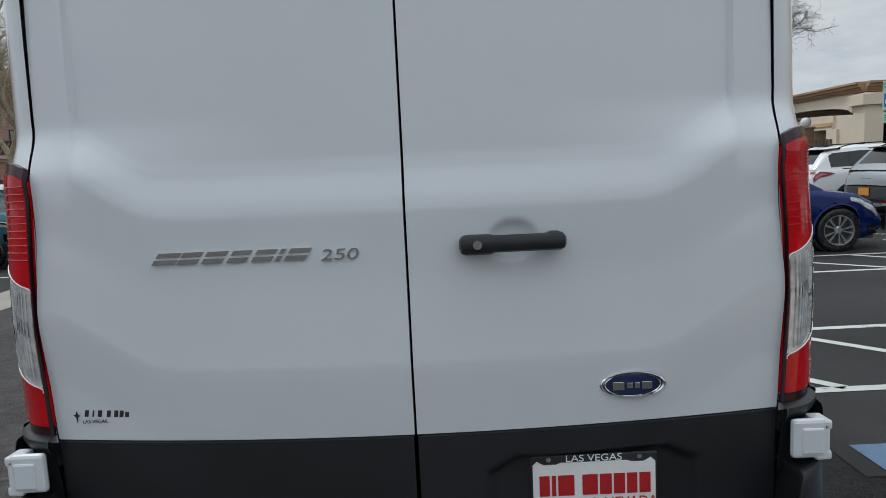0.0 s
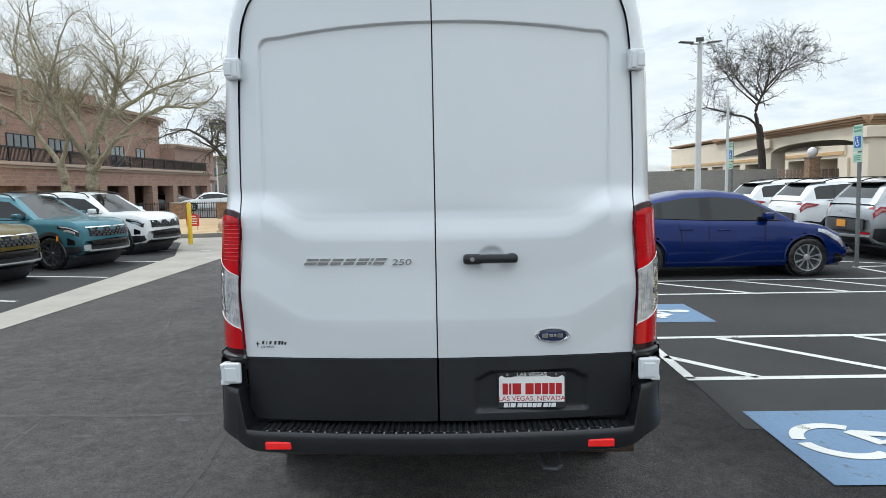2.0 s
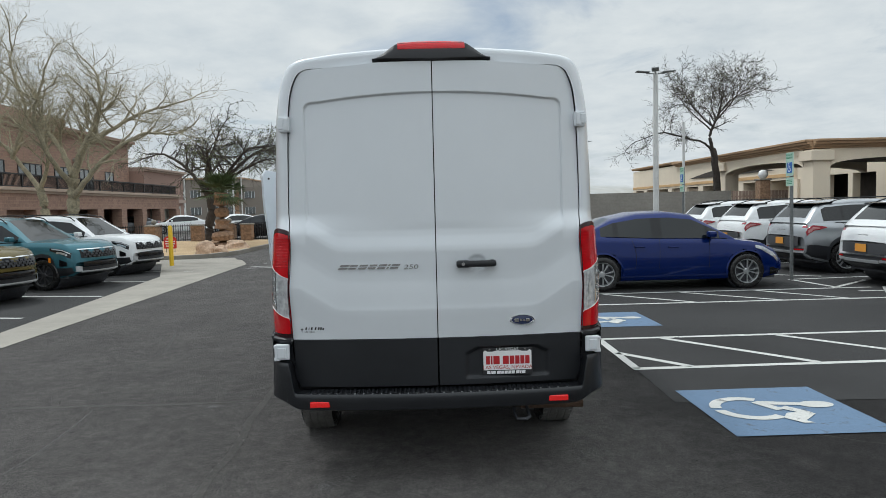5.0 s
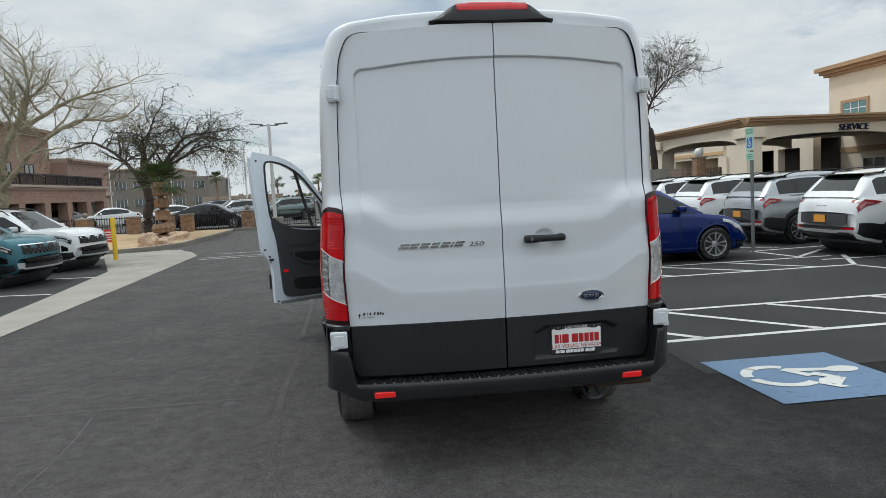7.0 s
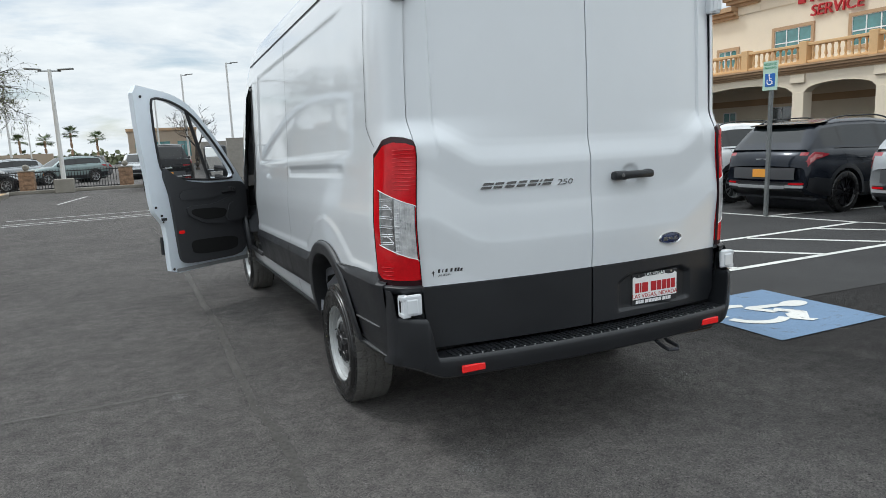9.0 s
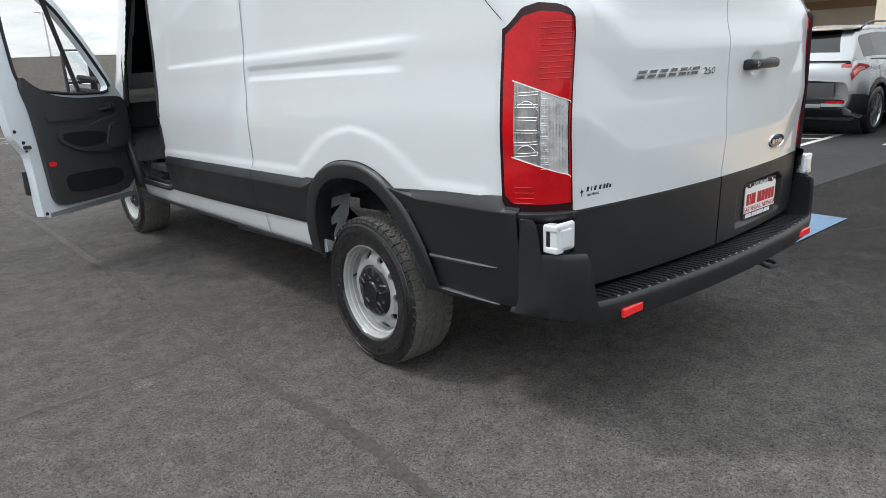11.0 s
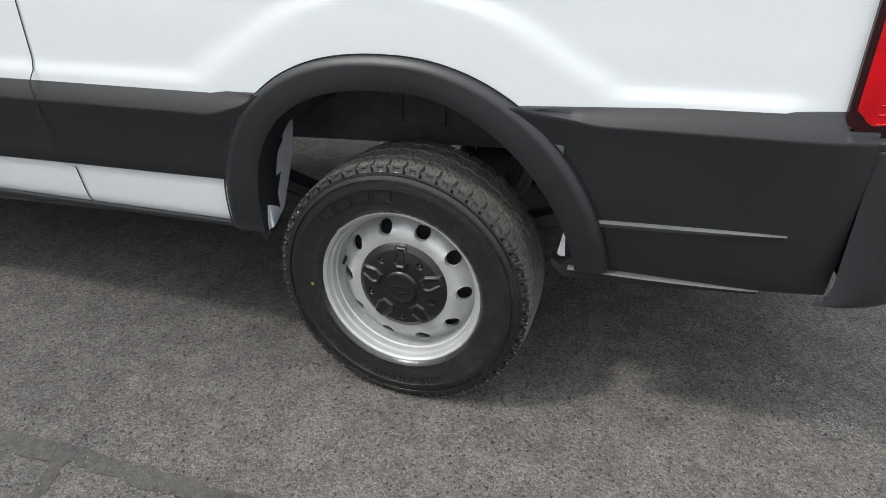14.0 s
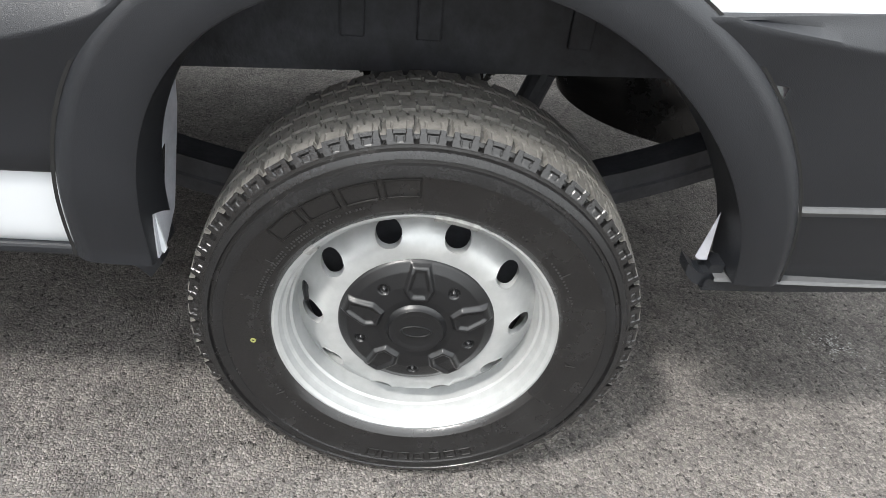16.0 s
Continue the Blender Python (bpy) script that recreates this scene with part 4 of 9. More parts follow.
def arch_edge(f, inner, z_front=0.468, z_rear=0.506):
    """The rear wheel arch's outer or inner outline; f: 0 at its front foot, 1 at its rear foot."""
    y0, b = (2.600, 0.455) if inner else (2.630, 0.530)
    front, back = ((0.430, 2.8), (0.410, 1.8)) if inner else ((0.510, 2.4), (0.510, 2.0))

    def foot(a, p, z):
        d = (z - 0.44) / b
        return math.atan2(d, (1 - d ** p) ** (1 / p))
    ang = foot(*front, z_front) * (1 - f) + (math.pi - foot(*back, z_rear)) * f
    c, d = math.cos(ang), math.sin(ang)
    a, p = front if c > 0 else back
    r = (abs(c) ** p + abs(d) ** p) ** (-1 / p)
    return y0 + a * c * r, 0.44 + b * d * r


def in_arch(y, z, scale):
    """Whether a point of the side lies inside the shrunken outer outline of the rear arch."""
    w = z - RAKE * (y - AXLE)
    p = 2.4 if y > 2.63 else 2.0
    return (abs(y - 2.63) / (0.51 * scale)) ** p + (max(w - 0.44, 0) / (0.53 * scale)) ** p < 1


def clad_top(y):
    return lerp(y, [(1.66, 0.868), (1.723, 0.872), (1.7295, 0.905), (2.02, 0.896), (2.36, 0.876), (2.5, 0.868), (2.9, 0.864), (5.2, 0.862)])


def clad_band(y):
    """Height of the sloping upper band, which runs out at the arch."""
    return min(0.052, clad_top(y) - 0.852) * min(1.0, max(0.0, (2.34 - y) / 0.17)) ** 0.6 if y < 2.63 else 0.056 * min(1.0, max(0.0, (y - 2.99) / 0.14)) ** 0.6


def drawn_in(y, z):
    """How far the plastic follows the body's rounded rear edge: boxier than the shell."""
    return corner(max(y, REAR), z) * lerp(z, [(0.5, 0.45), (0.80, 0.45), (0.84, 0.8), (0.872, 1.0)])


def clad_low(y):
    return lerp(y, [(1.66, 0.493), (2.13, 0.470), (2.3, 0.466)]) if y < 2.63 else lerp(y, [(2.9, 0.620), (3.6, 0.612), (4.3, 0.603), (5.2, 0.600)])


# grey base colour stands in for sky glint on upward edges of black plastic
EDGE_GLINT = mat("painted_edge_glint", (0.085, 0.087, 0.090), 0.32, grain=(120, 0.12), stain=(6, 0.15))
for s in (-1, 1):
    for name, label, y0, y1, n in (("side_cladding", "black plastic side moulding", 2.94, 5.15, 130), ("quarter_cladding", "black plastic rear quarter panel", 2.40, 1.664, 110)):
        bm = bmesh.new()
        rows = []
        for y in np.linspace(y0, y1, n):
            T, C, B = clad_top(y), clad_band(y), clad_low(y)
            row = []
            for z, o in ((T + 0.003, -0.008), (T, 0.004 + 0.018 * (1 - C / 0.056)), (T - 0.003, 0.006 + 0.017 * (1 - C / 0.056)), (T - C * 0.5, 0.0185), (T - C + 0.003, 0.0315), (T - C - 0.001, 0.0325), (T - C - 0.006, 0.0315), (T - C - 0.06, 0.0215), ((T + B) / 2 - 0.02, 0.0150), (B + 0.05, 0.0115), (B + 0.006, 0.010), (B + 0.001, 0.007), (B - 0.003, -0.010)):
                row.append((s * (side_x(z) - drawn_in(y, z) + o), y, z))
            rows.append(row)
        grid(bm, rows, keep=lambda i, j, rows=rows: not in_arch((rows[i][j][1] + rows[i + 1][j][1]) / 2, (rows[i][j][2] + rows[i][j + 1][2]) / 2, 0.94))
        clad = vpart(name, bm, BLACK, van, label, True)
        if y1 < 2:
            # raised rib and the lip along the lower edge, their glint painted in grey
            bm = bmesh.new()
            rows = []
            for k in range(13):
                y = 2.155 - 0.382 * k / 12
                z, fade = lerp(y, [(1.77, 0.641), (2.155, 0.626)]), 1 - 0.75 * (k / 12) ** 4
                rows.append([(s * (side_x(z + q * fade) - drawn_in(y, z) + o), y, z + q * fade) for q, o in ((0.0045, 0.010), (0.003, 0.0165), (-0.003, 0.0200), (-0.0055, 0.0185), (-0.016, 0.011))])
            grid(bm, rows)
            vpart("moulded_rib", bm, EDGE_GLINT, clad, "raised rib in the plastic, its glint painted in grey", True)
            bm = bmesh.new()
            rows = []
            for k in range(15):
                y = 2.215 - 0.42 * k / 14
                z, fade = 0.488, 1 - 0.8 * (k / 14) ** 3
                rows.append([(s * (side_x(z) + o), y, zz) for zz, o in ((z + 0.002, 0.006), (z, 0.010 + 0.010 * fade), (z - 0.005 * fade, 0.011 + 0.012 * fade))])
            grid(bm, rows)
            vpart("lower_lip", bm, EDGE_GLINT, clad, "moulded lip of the lower edge, its glint painted in grey", True)
            bm = bmesh.new()
            rows = []
            for k in range(15):
                y = 2.225 - 0.43 * k / 14
                z, low, fade = 0.483, clad_low(y) - 0.008, 1 - 0.8 * (k / 14) ** 3
                rows.append([(s * (side_x(z) + o), y, zz) for zz, o in ((z, 0.010 + 0.0115 * fade), (low, 0.008 + 0.010 * fade), (low - 0.002, -0.02))])
            grid(bm, rows)
            vpart("lower_edge", bm, BLACK, clad, "", True)
    # trim of the rear arch: a rounded rim, a broad face and a return into the arch
    bm, gap = bmesh.new(), bmesh.new()
    rows, dark = [], []
    for k in range(97):
        f = k / 96
        (ya, za), (yb, zb) = arch_edge(f, False), arch_edge(f, True)
        row, ring = [], []
        for q, o in ((-0.05, None), (0.0, None), (0.02, 0.0255), (0.05, 0.0285), (0.14, 0.0345), (0.22, 0.0375), (0.27, 0.0380), (0.60, 0.0385), (0.93, 0.0385), (0.985, 0.0365), (1.0, 0.030), (1.02, -0.05)):
            y, z = ya + (yb - ya) * q, za + (zb - za) * q
            zl = z + RAKE * (y - AXLE)
            lie = 0.0125 + 0.011 * ease(clad_top(y) + 0.004 - zl, 0, 0.02)
            base = side_x(max(zl, 0.50))
            if q <= 0:
                ring.append((s * (base + lie + 0.0015), y, z))
            if q >= 0:
                row.append((s * (base + (lie if o is None else o)), y, z))
        rows.append(row)
        dark.append(ring)
    grid(bm, rows)
    trim = part("arch_trim", bm, BLACK, van, "black plastic wheel arch trim", True)
    grid(gap, dark)
    part("trim_gap", gap, GAP, trim)
    bm = bmesh.new()
    rows = []
    for k in range(41):
        f = 0.03 + 0.94 * k / 40
        y, z = arch_edge(f, True)
        rows.append([(s * x, 2.6 + (y - 2.6) * q, 0.44 + (z - 0.44) * q + 0.012) for x, q in ((0.965, 1.015), (0.85, 1.03), (0.62, 1.03))])
    grid(bm, [r for r in rows if r[0][2] > 0.73])
    part("arch_liner", bm, UNDER, van, "black wheel arch liner", True)
    # ring round each wheel arch
    for axle, a, b in ((FRONT_AXLE, 0.468, 0.446),):
        bm = bmesh.new()
        prof = [(1.018, -0.006), (1.017, 0.0025), (1.001, 0.0025), (1.0, 0.016), (0.992, 0.024), (0.955, 0.042), (0.945, 0.0445), (0.850, 0.046), (0.839, 0.043), (0.834, 0.030), (0.830, -0.045)]
        path = [(1.0, 0.0, -0.045), (1.0, 0.0, -0.02)]
        for k in range(65):
            ang = math.pi * k / 64
            c, d = math.cos(ang), math.sin(ang)
            r = (abs(c) ** 2.3 + abs(d) ** 2.3) ** (-1 / 2.3)
            path.append((c * r, d * r, 0.0))
        path += [(-1.01, 0.0, -0.01), (-1.06, 0.0, 0.002 if axle > 5 else -0.02)]
        rows = []
        for cy, cz, leg in path:
            row = []
            for q, o in prof:
                y, z = axle - 0.010 + a * q * cy, ARCH_FOOT + b * q * cz + leg
                zl = z + RAKE * (y - AXLE)
                row.append((s * (side_x(max(zl, 0.5)) + o), y, z))
            rows.append(row)
        grid(bm, rows)
        part("arch_trim", bm, BLACK, van, "black plastic wheel arch trim", True)
        # liner inside the arch
        bm = bmesh.new()
        rows = []
        for k in range(33):
            ang = radians(24 + 132 * k / 32)
            y, z = axle - 0.010 + a * 0.90 * math.cos(ang), ARCH_FOOT + b * 0.92 * math.sin(ang)
            rows.append([(s * x, y, z) for x in (0.975, 0.85, 0.62)])
        grid(bm, rows)
        part("arch_liner", bm, UNDER, van, "black wheel arch liner", True)
    # sill strip and its black step edge
    bm = bmesh.new()
    box(bm, (s * 0.88, 3.06, 0.462), (s * 0.967, 5.95, 0.480), 0.005)
    vpart("sill_step", bm, BLACK, van, "black plastic sill strip")
    bm = bmesh.new()
    box(bm, (s * 0.82, 3.74, 0.444), (s * 0.925, 5.95, 0.460), 0.006)
    vpart("sill_guard", bm, BLACK, van, "black strip under the sill")
    # panel joints
    for line in ([(3.66, z) for z in np.linspace(0.475, 0.60, 6)] + [(3.69, z) for z in np.linspace(0.62, 1.3, 24)] + [(3.70, z) for z in np.linspace(1.32, 2.28, 34)],
                 [(1.83, z) for z in np.linspace(2.36, 1.575, 30)] + [(1.83 - 0.09 * k / 6, 1.57 - 0.095 * k / 6) for k in range(1, 7)]):
        bm = bmesh.new()
        rows = [[], []]
        for y, z in line:
            x = side_x(z) - corner(y, z) - panel(y, z) + ((0.0235 if z > 0.61 else 0.0025) if z < 0.865 and y > 3 else 0.0025)
            y = swept(x, y, z)
            rows[0].append((s * x, y - 0.0022, z))
            rows[1].append((s * x, y + 0.0022, z))
        grid(bm, rows)
        vpart("panel_joint", bm, GAP, van)
    bm = bmesh.new()
    rows = [[], []]
    for y in np.linspace(1.80, 5.3, 60):
        rows[0].append((s * (side_x(2.318) + 0.003), y, 2.316))
        rows[1].append((s * (side_x(2.330) + 0.003), y, 2.331))
    grid(bm, rows)
    vpart("roof_joint", bm, GAP, van)


# dark fillers added to hide pale gaps between the body's corners and the bumper
for s in (-1, 1):
    bm = bmesh.new()
    box(bm, (s * 0.70, 1.585, 0.47), (s * 0.955, 1.60, 0.70), 0.004)
    vpart("bumper_bracket", bm, GAP, van, "black filler added to close the gap behind the bumper's end")


# rear bumper with its step
def bumper_back(x):
    a = abs(x)
    return 1.368 + 0.045 * (min(a, 0.8) / 0.7) ** 2 + (0.235 * (1 - max(0.0, 1 - ((a - 0.74) / 0.253) ** 2.1) ** (1 / 2.1)) if a > 0.74 else 0)


def bumper_top(x):
    return 0.541 + 0.177 * ease(abs(x), 0.842, 0.885) + 0.117 * ease(abs(x), 0.978, 0.984)


def bumper_low(x):
    return 0.438 + 0.06 * ease(abs(x), 0.80, 0.995)


bm = bmesh.new()
rows = []
turn_in = [0.74 + 0.253 * math.sin(math.pi / 2 * k / 84) for k in range(85)]
xs = [-x for x in turn_in[::-1]] + list(np.linspace(-0.72, 0.72, 60)) + turn_in
for x in xs:
    yb, t, lo = bumper_back(x), bumper_top(x), bumper_low(x)
    deep = min(max(yb + 0.03, 1.57 + 0.06 * ease(abs(x), 0.86, 0.97)), 1.66)
    rows.append([(x, deep + 0.03, lo + 0.02), (x, yb + 0.035, lo), (x, yb + 0.012, lo + 0.012), (x, yb + 0.003, lo + 0.05), (x, yb, t - 0.022), (x, yb + 0.003, t - 0.008), (x, yb + 0.010, t), (x, yb + 0.022, t + 0.001), (x, min(yb + 0.03, deep), t - 0.003), (x, deep, t - 0.003), (x, deep + 0.03, t - 0.02)])
    # the ends lean with the body side
    lean = ease(abs(x), 0.90, 0.993)
    rows[-1] = [(x + math.copysign(lean * (side_x(z) + 0.0005 - 0.993), x), y, z) for x, y, z in rows[-1]]
grid(bm, rows)
bumper = vpart("rear_bumper", bm, BLACK, van, "black plastic step bumper", True)
bm = bmesh.new()
for k in range(58):
    x = -0.77 + 1.54 * k / 57
    box(bm, (x - 0.0075, bumper_back(x) + 0.034, 0.538), (x + 0.0075, 1.535, 0.544), 0.002)
tagged(vpart("step_ribs", bm, BLACK, bumper, "ribbed tread of the step"), kind="stuff")
bm = bmesh.new()
for k in range(30):
    x = -0.75 + 1.5 * k / 29
    box(bm, (x - 0.004, bumper_back(x) + 0.012, 0.5415), (x + 0.004, bumper_back(x) + 0.020, 0.545))
tagged(vpart("step_studs", bm, GALV, bumper, "pale worn studs"), kind="stuff")
for s in (-1, 1):
    bm = bmesh.new()
    y = bumper_back(0.70)
    box(bm, (s * 0.640, y - 0.006, 0.466), (s * 0.755, y + 0.01, 0.500), 0.005)
    vpart("reflector", bm, REFLECTOR, bumper, "red rectangular reflector")
    bm = bmesh.new()
    rows = []
    for z, out in ((0.69, 0.010), (0.70, 0.010), (0.775, 0.010), (0.815, 0.012), (0.826, 0.026), (0.838, 0.031), (0.850, 0.030), (0.857, 0.020), (0.859, -0.004)):
        rows.append([(s * corner_point(u, z, lerp(u, [(0.0, out), (0.62, out), (0.76, 0.6 * out)]))[0], corner_point(u, z, lerp(u, [(0.0, out), (0.62, out), (0.76, 0.6 * out)]))[1], z) for u in np.linspace(0.0, 0.9, 16)])
    grid(bm, rows)
    vpart("lamp_ledge", bm, BLACK, van, "black plastic panel below the tail lamp", True)

# high brake lamp in its black housing, and the roof edge
bm = bmesh.new()
rows = []
for x in np.linspace(-0.345, 0.345, 41):
    a = abs(x) / 0.345
    top = 2.582 - 0.082 * ease(a, 0.5, 1.0)
    low = 2.464 + 0.012 * a
    y = 1.50 + 0.03 * a ** 3
    rows.append([(x, 1.62, low - 0.004), (x, y + 0.02, low), (x, y, low + 0.012), (x, y + 0.002, (top + low) / 2), (x, y + 0.025, top - 0.008), (x, y + 0.05, top), (x, 1.80, top + 0.002), (x, 1.98, 2.575)])
grid(bm, rows)
high = vpart("high_brake_lamp", bm, PRINT, van, "gloss black roof-edge lamp housing", True)
bm = bmesh.new()
rows = []
for x in np.linspace(-0.195, 0.195, 24):
    a = abs(x) / 0.195
    rows.append([(x, 1.507, 2.533), (x, 1.507, 2.537), (x, 1.518, 2.568 - 0.006 * a ** 4), (x, 1.545, 2.586 - 0.006 * a ** 4), (x, 1.57, 2.583)])
grid(bm, rows)
vpart("brake_lens", bm, RED, high, "red brake lens", True)


# ---- the van's wheels ----
TYRE_R, TYRE_H, HUB, PITCHES = 0.358, 0.124, 0.349, 50


def tyre_mesh(bm, rb, sides=144):
    """Tyre body below the tread: sidewalls with their rings, turned about z; outer side up."""
    h = TYRE_H
    prof = [(rb, h - 0.024), (rb + 0.004, h - 0.014), (rb + 0.010, h - 0.009), (rb + 0.014, h - 0.006), (rb + 0.018, h - 0.007), (rb + 0.030, h - 0.003), (rb + 0.050, h + 0.0005),
            (rb + 0.070, h + 0.001), (rb + 0.0715, h + 0.0022), (0.3100, h - 0.0005), (0.3115, h - 0.0035), (0.3165, h - 0.0045), (0.3180, h - 0.0020), (0.3280, h - 0.0065), (0.3300, h - 0.0105), (0.3340, h - 0.0115), (0.340, h - 0.030), (0.343, 0)]
    lathe(bm, prof + [(r, -z) for r, z in prof[::-1][1:]], sides)


def tread_mesh(per, across):
    """The tread as one sheet: four ribs between jogged grooves, fine sipes, slotted shoulders with sunk panels. per: samples to a pitch."""
    edge, h = 0.103, TYRE_H
    side = [(0.3315, h - 0.0110), (0.3345, h - 0.0115), (0.3520, edge + 0.001)]
    crown = [(TYRE_R - 0.0058 * (abs(w) / edge) ** 2.4, w) for w in np.linspace(edge, -edge, across)]
    sides_n = max(4, across // 7)
    flank = [(0.3345 + (0.3520 - 0.3345) * k / sides_n, (h - 0.0115) + (edge + 0.001 - h + 0.0115) * k / sides_n) for k in range(sides_n + 1)]
    line = [(*side[0], 0, 0.0)] + [(r, w, 1, k / sides_n) for k, (r, w) in enumerate(flank)] + [(r, w, 2, 0.0) for r, w in crown]
    line += [(r, -w, 1, k / sides_n) for k, (r, w) in reversed(list(enumerate(flank)))] + [(side[0][0], -side[0][1], 0, 0.0)]
    n = PITCHES * per
    th = np.arange(n) * (2 * np.pi / n)
    pitch = 2 * np.pi / PITCHES
    verts = np.zeros((len(line), n, 3))
    mats = []
    for i, (r, w, zone, q) in enumerate(line):
        u0 = th / pitch + (0.5 if w < 0 else 0.0)
        u = (u0 % 1.0) - 0.5
        cut = np.zeros(n)
        if zone == 2:
            a = abs(w)
            slot = (np.abs(u) < 0.055 + 0.055 * max(0.0, (a - 0.078) / (edge - 0.078))) & (a > 0.076)
            cut = np.where(slot, 0.008, cut)
            for k, g in enumerate((0.052, 0.0, -0.052)):
                v = (th / pitch + 0.31 * k) % 1.0
                jog = np.where(v < 0.5, 0.0034, -0.0034) * (1 if k % 2 else -1)
                d = np.abs(w - g - jog)
                cut = np.where(d < 0.0030, 0.0065, cut)
                notch = (np.minimum(np.abs(v - 0.5), np.minimum(v, 1 - v) + 0.0) < 0.055) & (np.abs(w - g) < 0.0085)
                cut = np.where(notch, 0.0068, cut)
            for k, c in enumerate((0.078, 0.064, 0.034, 0.019, -0.019, -0.034, -0.064, -0.078)):
                v = (th / pitch + 0.27 * k + 0.18 + 3.2 * (w - c)) % 0.5
                fine = (np.abs(v - 0.25) < 0.021) & (np.abs(w - c) < 0.0068)
                cut = np.where(fine & (cut == 0), 0.0050, cut)
            ragged = (np.abs(np.abs(u) - 0.27) < 0.03) & (0.085 < a) & (a < edge - 0.002)
            cut = np.where(ragged & (cut == 0), 0.0016, cut)
        elif zone == 1:
            e = 1 - q
            cut = np.where(np.abs(u) < 0.115 - 0.045 * e, 0.0085 * min(1.0, q * 5), cut)
            wide = 0.21 - 0.07 * e
            v = np.minimum(np.abs(u - 0.5), np.abs(u + 0.5))
            panel_ = (v < wide) & (0.10 < q)
            cut = np.where(panel_, 0.0016, cut)
            cut = np.where((v < wide - 0.05) & (0.10 < q) & (q < 0.58), 0.0004, cut)
            cut = np.where((v < wide) & (0.58 < q) & (q < 0.70), 0.0040, cut)
        if zone == 1:
            rr, ww = r - cut * 0.75, w - np.sign(w) * cut * 0.66
        else:
            rr, ww = r - cut, np.full(n, w)
        verts[i, :, 0], verts[i, :, 1], verts[i, :, 2] = rr * np.cos(th), rr * np.sin(th), ww
        mats.append(0 if zone == 2 else 1)
    m = len(line)
    idx = np.arange(m * n).reshape(m, n)
    nxt = np.roll(idx, -1, axis=1)
    quads = np.stack([idx[:-1], nxt[:-1], nxt[1:], idx[1:]], axis=-1).reshape(-1, 4)
    me = bpy.data.meshes.new("tread")
    me.from_pydata(verts.reshape(-1, 3).tolist(), [], quads.tolist())
    me.materials.append(TREAD)
    me.materials.append(RUBBER)
    me.polygons.foreach_set("material_index", np.repeat([min(a, b) if a != b else a for a, b in zip(mats, mats[1:])], n).astype(np.int32))
    me.update()
    return me


def disc_height(r):
    return lerp(r, [(0.06, 0.020), (0.120, 0.024), (0.145, 0.026), (0.160, 0.020), (0.178, 0.002), (0.190, -0.012), (0.200, -0.016)])


def rim_disc(bm, holes=10, r0=0.06, r1=0.199, rh=0.168, hole=0.0185):
    """The wheel's disc with its ring of round holes."""
    step = 2 * math.pi / holes
    for k in range(holes):
        c = (k + 0.5) * step

        def border(t):
            """Walks round the sector's edge."""
            t = (t % 1) * 4
            s, f = int(t), t - int(t)
            a0, a1 = -step / 2, step / 2
            if s == 0:
                return r1, a0 + (a1 - a0) * f
            if s == 1:
                return r1 + (r0 - r1) * f, a1
            if s == 2:
                return r0, a1 + (a0 - a1) * f
            return r0 + (r1 - r0) * f, a0
        n = 32
        rings = []
        for q in (-1, 0, 0.12, 0.35, 0.7, 1.0):
            ring = []
            for i in range(n):
                ang = 2 * math.pi * i / n
                br, ba = border((i + 0.5 * n / 4 * 0) / n)
                ref_r, ref_a = br - rh, ba * rh
                d = math.atan2(ref_a, ref_r)
                hr, ha = rh + hole * math.cos(d), hole * 1.12 * math.sin(d) / rh
                f = max(q, 0)
                r, a = hr + (br - hr) * f, ha + (ba - ha) * f
                z = disc_height(r) - (0.012 if q < 0 else 0) + (0.0025 * math.exp(-q * 9) if q >= 0 else 0)
                ring.append((r * math.cos(c + a), r * math.sin(c + a), z))
            rings.append(ring)
        grid(bm, rings, closed=True)
    bmesh.ops.remove_doubles(bm, verts=bm.verts, dist=0.0006)


RAISED = mat("raised_rubber", (0.0085, 0.008, 0.0078), 0.34, spec=0.3, grain=(200, 0.1))
FINE_PRINT = mat("fine_raised_print", (0.020, 0.020, 0.020), 0.6, grain=(200, 0.1))
DOT = mat("yellow_dot", (0.22, 0.23, 0.07), 0.6, grain=(200, 0.2))
WEIGHT = mat("wheel_weight_clip", (0.36, 0.36, 0.35), 0.55, metal=0.4, grain=(90, 0.3))
wheel_meshes = {}


